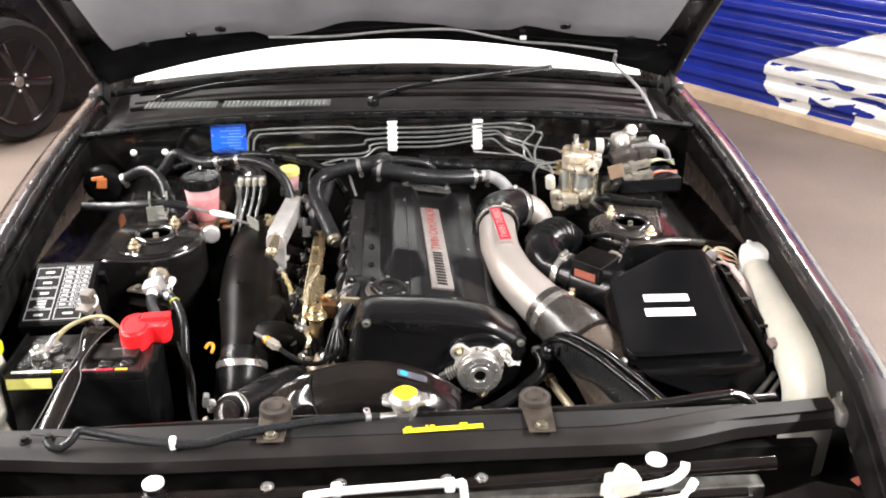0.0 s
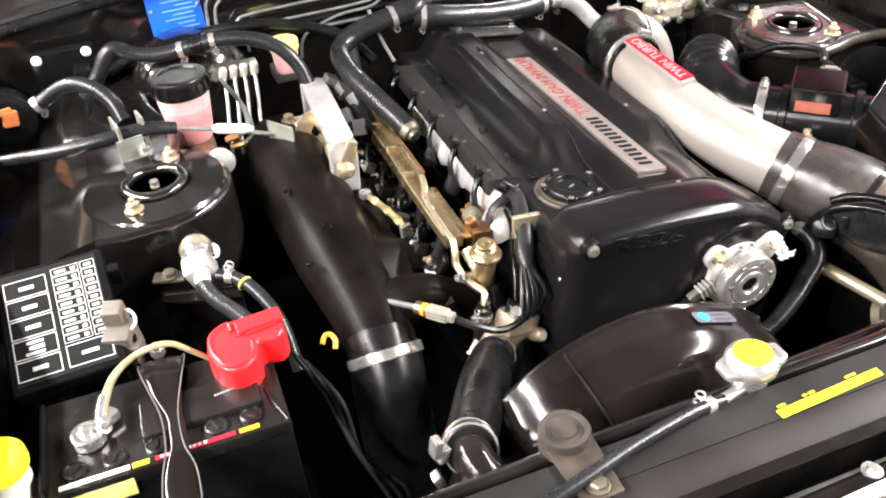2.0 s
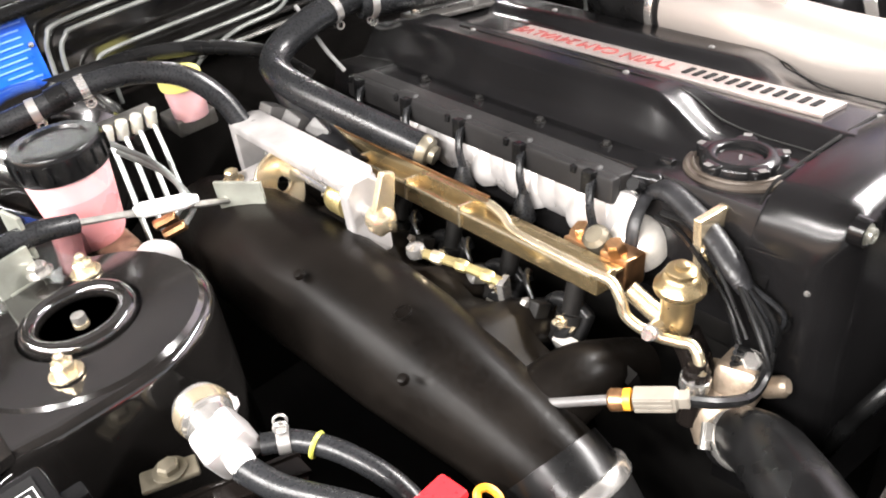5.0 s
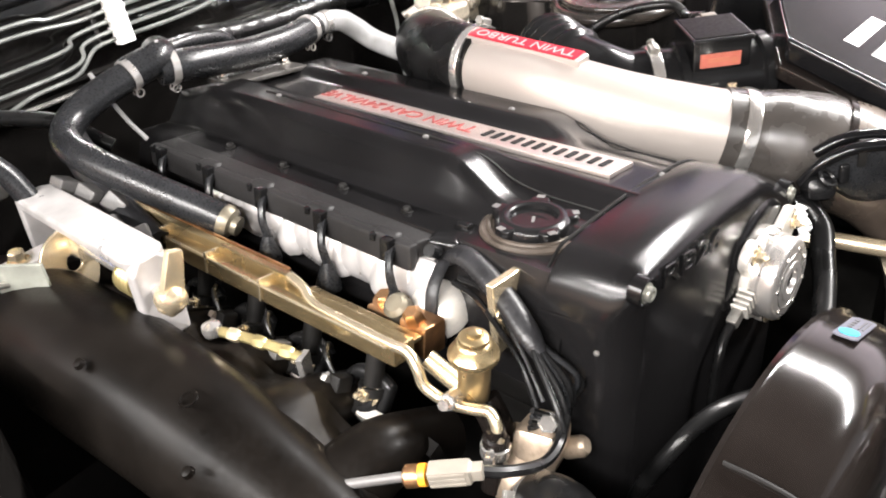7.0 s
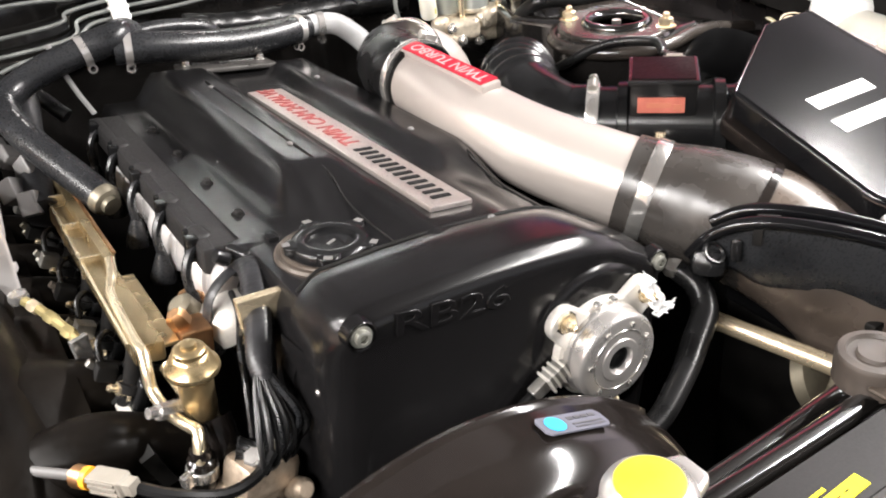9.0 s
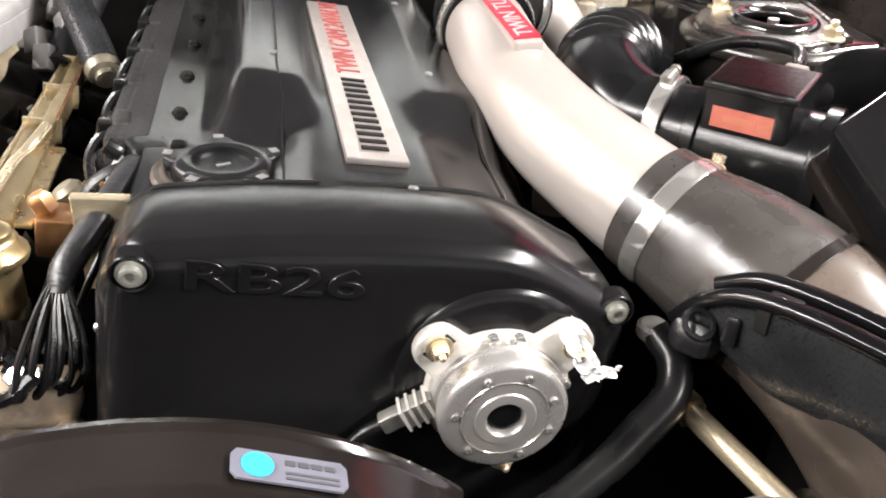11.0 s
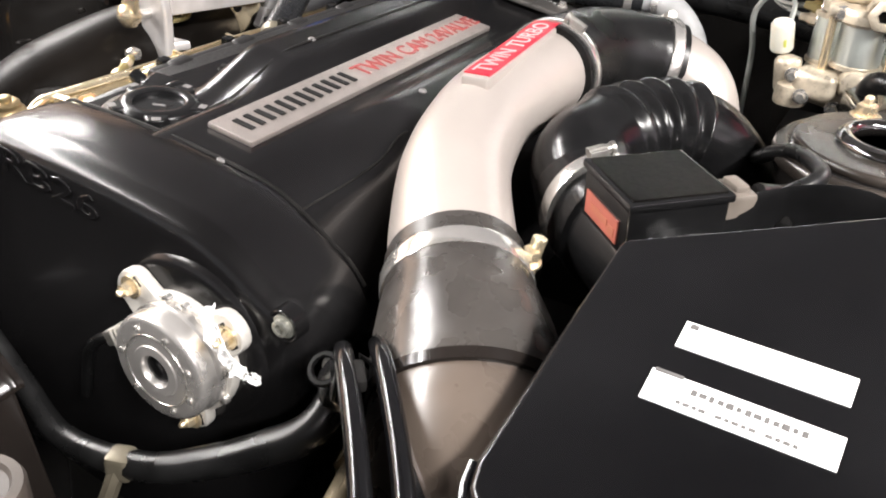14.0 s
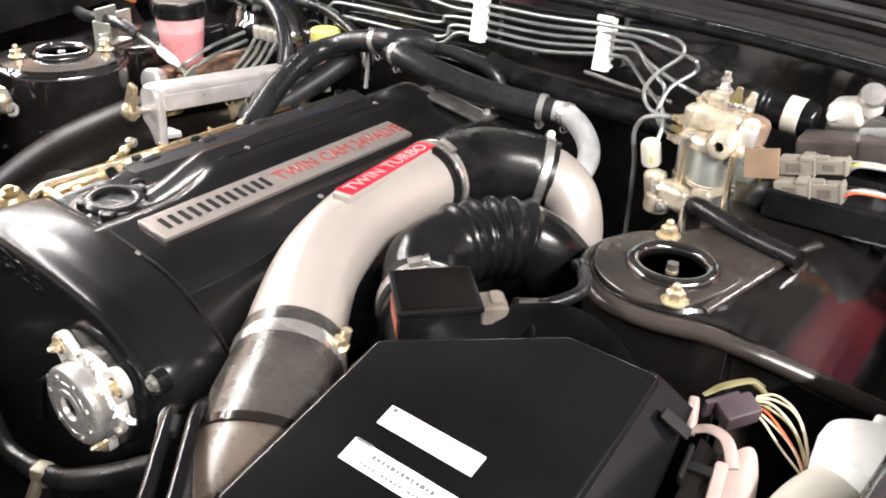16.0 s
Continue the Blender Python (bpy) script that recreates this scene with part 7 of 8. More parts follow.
def air_meter():
    a = thing("air_flow_meter", (0.38, 0.44, 0.66), "black air flow meter with orange-red label", "air flow meter")
    d = Vector((0.72, -0.694, 0))
    c0 = Vector((0.384, 0.4455, 0.753))
    part("tube", lathe([(0.040, -0.080), (0.040, -0.045), (0.045, -0.043), (0.045, -0.034), (0.041, -0.032), (0.041, 0.05), (0.047, 0.052), (0.047, 0.062), (0.041, 0.064), (0.041, 0.09)], 32, along(c0, c0 + d)), PLASTIC, a)
    hm = Matrix.Translation((0.3845, 0.4445, 0.790)) @ pose(0, 0, 0, 1.0, 0.5, -43.9)
    part("housing", put(join(box(0.066, 0.068, 0.046, (0, 0, 0.0), edge=0.003), box(0.070, 0.072, 0.006, (0, 0, 0.021), edge=0.002)), hm), PLASTIC, a, "black sensor housing")
    part("housing_top", put(box(0.062, 0.064, 0.001, (0, 0, 0.0243), edge=0), hm), PLENUM, a)
    lab = part("meter_label", put(box(0.046, 0.001, 0.016, (-0.002, -0.0346, -0.002), edge=0), hm), ORANGE_LABEL, a, "orange-red label")
    part("label_print", put(join(box(0.024, 0.0006, 0.005, (-0.004, -0.0353, -0.002), edge=0), box(0.008, 0.0006, 0.006, (0.014, -0.0353, -0.004), edge=0)), hm), surf("brown_print", (0.3, 0.1, 0.06), 0.5), lab)
    part("plug", put(join(box(0.028, 0.024, 0.018, (0.012, 0.047, 0.008), edge=0.003), box(0.018, 0.010, 0.006, (0.012, 0.050, 0.018), edge=0.002)), hm), RELAY, a, "brown-grey plug")
    part("plug_lead", sweep([hm @ Vector((0.014, 0.066, 0.012)), (0.455, 0.512, 0.795), (0.47, 0.545, 0.80), (0.44, 0.60, 0.79), (0.40, 0.66, 0.75)], 0.006, 10, 6), RUBBER, a)
    b = thing("intake_bellows", (0.33, 0.58, 0.65), "black ribbed rubber intake bellows with clamp", "hose")
    part("bellows", sweep([c0 - d * 0.066, c0 - d * 0.095 + Vector((0.0, 0.004, 0.002)), (0.300, 0.545, 0.768), (0.316, 0.600, 0.774), (0.346, 0.640, 0.770), (0.374, 0.658, 0.750), (0.396, 0.670, 0.708), (0.402, 0.674, 0.62)], [0.043, 0.041, 0.0395, 0.0385, 0.0385, 0.0385, 0.039, 0.039], 32, 22, ribs=(0.36, 0.60, 5, 0.0054)), PLASTIC, b)
    hose_clamp(c0 - d * 0.069, d, 0.0435, 0.013, 100, "clamp", b)


def filter_box():
    f = thing("air_filter_box", (0.50, 0.30, 0.56), "satin black air filter box with two white labels", "air filter box")
    plan = [(0.3855, 0.208), (0.3885, 0.196), (0.396, 0.189), (0.407, 0.187), (0.594, 0.1895), (0.592, 0.433), (0.518, 0.434), (0.392, 0.362)]
    lid = lambda x, y: 0.7865 + 0.31 * (y - 0.287)
    part("lid", block(plan, lambda x, y: lid(x, y) - 0.028, lid, 0.006, 3), LID, f, "satin black lid")
    out = [(0.3765, 0.208), (0.380, 0.192), (0.389, 0.183), (0.403, 0.180), (0.632, 0.184), (0.606, 0.436), (0.516, 0.444), (0.383, 0.366)]
    part("rim", block(out, lambda x, y: lid(x, y) - 0.046, lambda x, y: lid(x, y) - 0.028, 0.004), GLOSS, f, "glossy flange round the box")
    low = [(0.395, 0.20), (0.61, 0.20), (0.58, 0.42), (0.52, 0.43), (0.40, 0.36)]
    part("body", block(low, 0.57, lambda x, y: lid(x, y) - 0.046, 0.008), LID, f, "satin black lower body")
    # front skirt that slopes down to the cross-member
    sk = bmesh.new()
    pts = [(0.392, 0.186, 0.742), (0.618, 0.188, 0.742), (0.655, 0.205, 0.672), (0.588, 0.165, 0.650), (0.43, 0.175, 0.712)]
    back = [(x, y + 0.05, z - 0.03) for x, y, z in pts]
    va, vb = [sk.verts.new(q) for q in pts], [sk.verts.new(q) for q in back]
    sk.faces.new(va)
    sk.faces.new(vb[::-1])
    for i in range(5):
        sk.faces.new((va[i], vb[i], vb[(i + 1) % 5], va[(i + 1) % 5]))
    part("front_skirt", rounded(sk, 0.005, 2), LID, f)
    part("skirt_lip", join(sweep([(0.594, 0.160, 0.653), (0.628, 0.185, 0.668), (0.664, 0.212, 0.690)], 0.005, 8, 4), sweep([(0.608, 0.158, 0.643), (0.642, 0.182, 0.658), (0.676, 0.208, 0.680)], 0.004, 8, 4)), DULL, f)
    for y, sx, sy in ((0.3105, 0.082, 0.0175), (0.2770, 0.089, 0.0190)):
        m = Matrix.Translation((0.4850 if y > 0.3 else 0.4835, y, lid(0, y) + 0.0006)) @ pose(0, 0, 0, 17.2, 0, -1.0)
        lab = part("paper_label", put(rounded(box(sx, sy, 0.001, edge=0), 0.0003), m), LABEL, f, "white paper label")
        if y < 0.3:
            part("label_print", put(join(*[box((0.0026, 0.0034, 0.002)[i % 3], (0.0034, 0.0026)[i % 2], 0.0004, (-0.022 + 0.0042 * i, 0.003, 0.0008), edge=0) for i in range(13)], *[box((0.002, 0.003)[i % 2], 0.0018, 0.0004, (-0.027 + 0.0038 * i, -0.005, 0.0008), edge=0) for i in range(15) if i % 6 != 4], box(0.014, 0.002, 0.0004, (-0.036, 0.009, 0.0008), edge=0)), m), GREY_PLASTIC, lab)
        else:
            part("label_print", put(box(0.004, 0.003, 0.0004, (-0.036, 0.006, 0.0008), edge=0), m), GREY_PLASTIC, lab)
    part("lid_lip", sweep([(0.384, 0.21, 0.758), (0.388, 0.194, 0.7535), (0.402, 0.1865, 0.752), (0.50, 0.1865, 0.7535), (0.590, 0.1890, 0.7545)], 0.0022, 8, 4), LID, f)
    part("corner_tab", box(0.009, 0.012, 0.016, (0.3795, 0.183, 0.742), (17, 0, 20), 0.003), DULL, f, "worn bright corner tab")
    # sloping outer side of the lid, its flange and clips
    top = (Vector((0.583, 0.432, lid(0, 0.432) + 0.0004)), Vector((0.586, 0.1895, lid(0, 0.1895) + 0.0004)))
    low = (Vector((0.614, 0.446, lid(0, 0.446) - 0.031)), Vector((0.642, 0.200, lid(0, 0.200) - 0.055)))

    def slope(u, v):
        a, b = top[0].lerp(top[1], u), low[0].lerp(low[1], u)
        ease = v + 0.09 * (math.exp(-v / 0.09) - 1) + 0.09 * v
        return Vector((a.x + (b.x - a.x) * v, a.y + (b.y - a.y) * v, a.z + (b.z - a.z) * ease))

    part("lid_slope", sheet([i / 16 for i in range(17)], [i / 14 for i in range(15)], slope, 0.014, (-0.3, 0, -1)), LID, f, "", 70)
    rail = part("clip_rail", sheet([i / 10 for i in range(11)], [-1, -0.85, -0.3, 0.2, 0.85, 1], lambda u, v: Vector((0.636 + 0.030 * u + (0.011 + 0.004 * u) * v, 0.432 - 0.222 * u - 0.004 * v, 0.792 - 0.058 * u - 0.006 * u * u - (0.006 if abs(v) == 1 else 0.003 if v == 0.2 else 0.0))), 0.016), GLOSS, f, "black clip rail along the box edge", 50)
    for k in range(3):
        part("clip", join(box(0.024, 0.008, 0.005, (0.641 + 0.008 * k, 0.410 - 0.07 * k, 0.788 - 0.018 * k), (14, 0, 9), 0.002), box(0.004, 0.030, 0.010, (0.628 + 0.009 * k, 0.408 - 0.07 * k, 0.788 - 0.019 * k), (14, 0, 9), 0.0015)), DARK, rail)
    part("slope_mark", box(0.024, 0.010, 0.003, (0.613, 0.418, 0.8085), (16, 32, 12), 0.0012), DARK, f)
    tie = part("clip_tie", join(sweep([(0.6085, 0.463, 0.801), (0.6105, 0.458, 0.798), (0.614, 0.449, 0.792), (0.617, 0.441, 0.786)], [0.0036, 0.0042, 0.0040, 0.0034], 10, 6), sweep([(0.617, 0.444, 0.789), (0.628, 0.446, 0.794), (0.640, 0.442, 0.796), (0.648, 0.434, 0.794), (0.655, 0.424, 0.788)], 0.0046, 10, 6, flat=(1.0, 0.5))), STRAP, f, "pinkish cream plastic tie")
    part("clip_block", join(box(0.020, 0.030, 0.016, (0.633, 0.492, 0.784), (8, 14, -34), 0.003), box(0.004, 0.028, 0.018, (0.620, 0.492, 0.784), (8, 14, -34), 0.001)), surf("dull_purple_grey_plastic", (0.042, 0.030, 0.034), 0.4, var=0.15, scale=30), tie, "dull purple-grey plug")
    part("clip_leaf", join(sweep([(0.609, 0.482, 0.793), (0.618, 0.497, 0.797), (0.632, 0.519, 0.796), (0.640, 0.527, 0.790)], [0.002, 0.0036, 0.0036, 0.0015], 8, 6, flat=(1.0, 0.35)), sweep([(0.632, 0.519, 0.795), (0.642, 0.520, 0.789), (0.650, 0.512, 0.780)], 0.0025, 8, 5)), surf("dull_olive_plastic", (0.10, 0.088, 0.038), 0.45, var=0.2, scale=60, grime=0.2), tie, "olive metal clip")
    part("strap", sheet([i / 12 for i in range(13)], [i / 6 for i in range(7)], lambda u, v: Vector((0.650 + 0.013 * u + (0.034 + 0.006 * u) * v * (0.55 + 0.45 * smoothstep(0, 0.25, u)), 0.440 - 0.22 * u + 0.010 * math.sin(math.pi * v), 0.790 - 0.058 * u - 0.008 * u * u - 0.012 * v * v + 0.004 * math.sin(math.pi * v))), 0.004), STRAP, f, "wide dull pinkish plastic strap", 60)
    part("strap_tab", box(0.009, 0.034, 0.006, (0.6515, 0.405, 0.787), (15, 0, 12), 0.0025), STRAP, f)
    part("strap_end", box(0.022, 0.022, 0.012, (0.661, 0.225, 0.744), (10, 0, 10), 0.004), STRAP, f)
    part("box_stand", box(0.16, 0.14, 0.28, (0.50, 0.30, 0.43), edge=0.004), DARK, f)
    ph = thing("pipe_shield", (0.44, 0.47, 0.60), "black curved shield plate beside the filter box", "shield")
    part("shield", sweep([(0.40, 0.43, 0.755), (0.45, 0.478, 0.775), (0.50, 0.492, 0.785), (0.55, 0.478, 0.765), (0.585, 0.455, 0.73)], 0.035, 8, 6, flat=(0.18, 1.0)), PLASTIC, ph)
    part("shield_bolt", lathe([(0.010, 0), (0.010, 0.002), (0, 0.003)], 16, pose(0.458, 0.476, 0.785, 70, 0, -20)), DARK, ph)
    part("shield_stay", box(0.03, 0.01, 0.16, (0.50, 0.488, 0.68), edge=0.001), DARK, ph)


def washer_tank():
    w = thing("washer_tank", (0.72, 0.30, 0.50), "milky cream washer fluid tank with a wide cap", "tank")
    part("tank", sweep([(0.726, 0.496, 0.775), (0.718, 0.462, 0.773), (0.711, 0.425, 0.766), (0.709, 0.36, 0.752), (0.706, 0.27, 0.738), (0.702, 0.20, 0.726), (0.694, 0.145, 0.708), (0.688, 0.12, 0.66), (0.686, 0.115, 0.56)], [0.024, 0.026, 0.032, 0.038, 0.044, 0.046, 0.045, 0.042, 0.040], 28, 8, flat=(1.0, 1.0)), BOTTLE, w)
    part("cap", join(lathe([(0.030, -0.050), (0.034, -0.03), (0.0385, 0.0), (0.0395, 0.016), (0.0375, 0.025), (0.030, 0.030), (0.012, 0.032), (0, 0.032)], 32, pose(0.729, 0.484, 0.778, -8, 4, 0)), box(0.010, 0.016, 0.007, (0.722, 0.523, 0.800), edge=0.003)), WHITE, w, "wide white snap cap")
    part("tank_flange", box(0.02, 0.08, 0.06, (0.735, 0.12, 0.715), (0, 0, 10), 0.004), PLASTIC, w)
    for k in range(7):
        d, g = 0.0026 * k, (k * 5 % 9) / 9
        part("wire", sweep([(0.640, 0.510 - d * 0.6, 0.790 - 0.4 * d), (0.652, 0.511 - d, 0.797 - d), (0.668, 0.505 - 1.2 * d + 0.010 * g, 0.796 - 1.6 * d), (0.681, 0.494 - d, 0.788 - 1.3 * d + 0.008 * g), (0.690, 0.486 - 0.6 * d, 0.772 - 0.5 * d)], 0.0009, 6, 6), (WIRE_RED, WIRE_WHITE, WIRE_WHITE, WIRE_TAN)[k % 4] if k else WIRE_WHITE, w, "thin coloured pump wire")


def snorkel():
    s = thing("intake_snorkel", (0.36, 0.18, 0.50), "glossy black ribbed intake snorkel", "intake duct")
    line = [(0.258, 0.283, 0.716), (0.268, 0.268, 0.738), (0.284, 0.247, 0.752), (0.306, 0.222, 0.754), (0.340, 0.182, 0.748), (0.374, 0.136, 0.736), (0.404, 0.090, 0.726), (0.432, 0.050, 0.716)]
    side = Vector((0.0150, 0.0130, -0.002))
    part("duct_rib", sweep(line, [0.0045, 0.0055, 0.006, 0.006, 0.006, 0.006, 0.006, 0.006], 12, 7), LID, s, "rounded glossy rib")
    part("duct_rib", sweep([Vector(p) + side + Vector((0, 0, 0.004)) for p in line[1:]], 0.0058, 12, 7), LID, s)
    path = curve_points(line[1:], 6)
    wall = [(0.0, 0.0, -0.002), (-0.1, 0.0, -0.012), (-0.15, 0.0, -0.035), (0.0, 0.0, -0.058), (0.7, 0.0, -0.070), (2.0, 0.0, -0.066), (2.6, 0.0, -0.045), (2.3, 0.0, -0.022), (1.0, 0.0, -0.004)]

    def shell(i, k):
        swell = 0.45 + 0.55 * smoothstep(0, 12, i) * (1 - 0.5 * smoothstep(24, len(path) - 1, i))
        return path[int(i)] + side * wall[int(k)][0] * swell + Vector((0, 0, wall[int(k)][2] * swell))

    part("duct", sheet(range(len(path)), range(len(wall)), shell, 0.003), HOSE, s, "rounded grey-black resonator shell", 60)
    part("duct_head", join(box(0.030, 0.032, 0.026, (0.268, 0.268, 0.712), (0, 20, 40), 0.010), ring(0.009, 0.0022, pose(0.262, 0.258, 0.728, 40, 0, 0), 16, 6), box(0.012, 0.010, 0.020, (0.280, 0.250, 0.728), (0, 10, 40), 0.003)), PLASTIC, s)
    part("duct_clip", join(box(0.010, 0.020, 0.008, (0.300, 0.236, 0.754), (0, 0, 40), 0.002), box(0.006, 0.008, 0.016, (0.290, 0.238, 0.742), (0, 0, 40), 0.001)), DARK, s)
    part("shell_stay", box(0.03, 0.03, 0.14, (0.36, 0.17, 0.60), edge=0.004), DARK, s)
    part("yellow_tag", box(0.012, 0.004, 0.012, (0.415, 0.105, 0.716), (0, 0, 30), 0.001), YELLOW, s)
    h = thing("breather_hose", (0.15, 0.2, 0.55), "black rubber hose passing below the cam sensor", "hose")
    part("hose", sweep([(0.249, 0.288, 0.704), (0.257, 0.270, 0.692), (0.250, 0.253, 0.677), (0.226, 0.240, 0.662), (0.196, 0.225, 0.648), (0.15, 0.21, 0.632), (0.08, 0.205, 0.625), (0.03, 0.215, 0.643), (-0.025, 0.228, 0.660), (-0.065, 0.242, 0.645), (-0.085, 0.268, 0.58), (-0.09, 0.29, 0.48)], [0.0095, 0.011, 0.0118, 0.012, 0.011, 0.010, 0.009, 0.008, 0.0075, 0.007, 0.007, 0.007], 14, 8), RUBBER, h)
    part("hose_cap", lathe([(0.0095, -0.004), (0.0105, -0.002), (0.0105, 0.004), (0.008, 0.006), (0, 0.005)], 18, pose(0.249, 0.289, 0.703)), DULL, h, "dull metal hose end")
    part("hose_union", join(box(0.018, 0.018, 0.02, (0.135, 0.206, 0.630), (0, 0, 20), 0.004), rod((0.135, 0.203, 0.630), (0.130, 0.192, 0.604), 0.006, 8)), OLIVE, h)
    r = thing("support_rod", (0.27, 0.22, 0.60), "brass-coloured support rod below the snorkel", "rod")
    part("rod", join(rod((0.2716, 0.280, 0.6505), (0.3077, 0.150, 0.6453), 0.0085, 14), rod((0.272, 0.278, 0.6504), (0.2755, 0.266, 0.650), 0.0125, 6)), GOLD, r)
    part("rod_bracket", join(box(0.05, 0.05, 0.06, (0.308, 0.135, 0.620), (0, 0, 25), 0.006), lathe([(0.032, 0), (0.032, 0.012), (0.022, 0.016), (0, 0.016)], 24, pose(0.332, 0.200, 0.595, 60, 0, 20))), OLIVE, r)
    part("rod_stay", box(0.02, 0.02, 0.31, (0.308, 0.14, 0.445), edge=0.002), DARK, r)


boost_pipe()
air_meter()
filter_box()
washer_tank()
snorkel()

# ---- along the bulkhead ----
def brake_gear():
    b = thing("brake_master_cylinder", (-0.43, 0.85, 0.66), "brake servo and master cylinder with pink fluid reservoir", "brake cylinder")
    part("servo", lathe([(0.0, 0.07), (0.05, 0.07), (0.06, 0.06), (0.088, 0.045), (0.100, 0.02), (0.103, 0.0), (0.098, -0.04)], 40, pose(-0.415, 1.0, 0.752, 90, 0, 0)), BAY_PAINT, b, "round glossy black servo")
    part("reservoir", lathe([(0.0, 0.0), (0.027, 0.0), (0.031, 0.008), (0.036, 0.05), (0.0365, 0.055)], 32, pose(-0.438, 0.822, 0.757)), FLUID, b, "milky reservoir filled with pink fluid")
    part("reservoir_top", lathe([(0.0365, 0.055), (0.039, 0.078), (0.0395, 0.082)], 32, pose(-0.438, 0.822, 0.757)), MILKY, b)
    cap = part("reservoir_cap", lathe([(0.041, 0.078), (0.0425, 0.080), (0.0425, 0.100), (0.040, 0.104), (0.030, 0.1045), (0.028, 0.102), (0.0, 0.102)], 36, pose(-0.438, 0.822, 0.757)), PLASTIC, b, "ribbed black screw cap")
    for i in range(18):
        part("cap_rib", put(box(0.004, 0.005, 0.016, (0.0425, 0, 0.091), edge=0.001), pose(-0.438, 0.822, 0.757, 0, 0, 20 * i)), PLASTIC, cap)
    part("cylinder", join(rod((-0.43, 0.95, 0.738), (-0.43, 0.765, 0.738), 0.020, 20, 0.003), box(0.04, 0.05, 0.026, (-0.43, 0.80, 0.745), edge=0.006)), surf("rusty_brown_iron", (0.2, 0.12, 0.08), 0.45, metal=0.5, var=0.3, scale=60, grime=0.3), b, "rust-brown cylinder")
    part("cylinder_end", lathe([(0.018, 0), (0.019, 0.004), (0.019, 0.02), (0.016, 0.023), (0, 0.024)], 24, pose(-0.414, 0.752, 0.748, 78, 0, 12)), CASTING, b, "bright metal round end cap")
    for x, z in ((-0.395, 0.765), (-0.39, 0.752)):
        part("brake_union", rod((x, 0.775, z), (x + 0.02, 0.765, z + 0.006), 0.0055, 8, 0.001), BRONZE, b)
        part("brake_pipe", sweep([(x + 0.02, 0.765, z + 0.006), (x + 0.035, 0.77, z + 0.02), (x + 0.035, 0.82, z + 0.035), (x + 0.02, 0.90, z + 0.04)], 0.003, 8, 6), TUBE, b)
    j = thing("pipe_joint", (-0.343, 0.93, 0.74), "row of four cream brake pipe unions", "pipe joint")
    part("joint_block", box(0.065, 0.02, 0.022, (-0.343, 0.936, 0.800), (12, 0, 0), 0.003), DULL, j)
    for i in range(4):
        x = -0.368 + 0.0165 * i
        un = part("pipe_union", lathe([(0.006, -0.010), (0.007, -0.004), (0.0065, 0.0), (0.007, 0.004), (0.006, 0.010)], 10, pose(x, 0.922, 0.803, 12, 10, 0)), BOTTLE, j, "cream union")
        part("pipe", sweep([(x, 0.920, 0.796), (x - 0.004, 0.90, 0.77), (x - 0.012, 0.87, 0.74), (x - 0.02, 0.84, 0.70)], 0.003, 8, 5), TUBE, un)
    y = thing("clutch_reservoir", (-0.257, 0.97, 0.76), "small clutch reservoir with yellow cap", "reservoir")
    part("body", lathe([(0.02, 0), (0.022, 0.03), (0.021, 0.04)], 20, pose(-0.257, 0.972, 0.765)), MILKY, y)
    part("cap", lathe([(0.0245, 0), (0.025, 0.003), (0.025, 0.014), (0.022, 0.017), (0, 0.0175)], 24, pose(-0.257, 0.972, 0.803)), PALE_YELLOW, y, "pale yellow cap")
    part("cradle", box(0.05, 0.05, 0.02, (-0.257, 0.985, 0.758), edge=0.003), DULL, y)


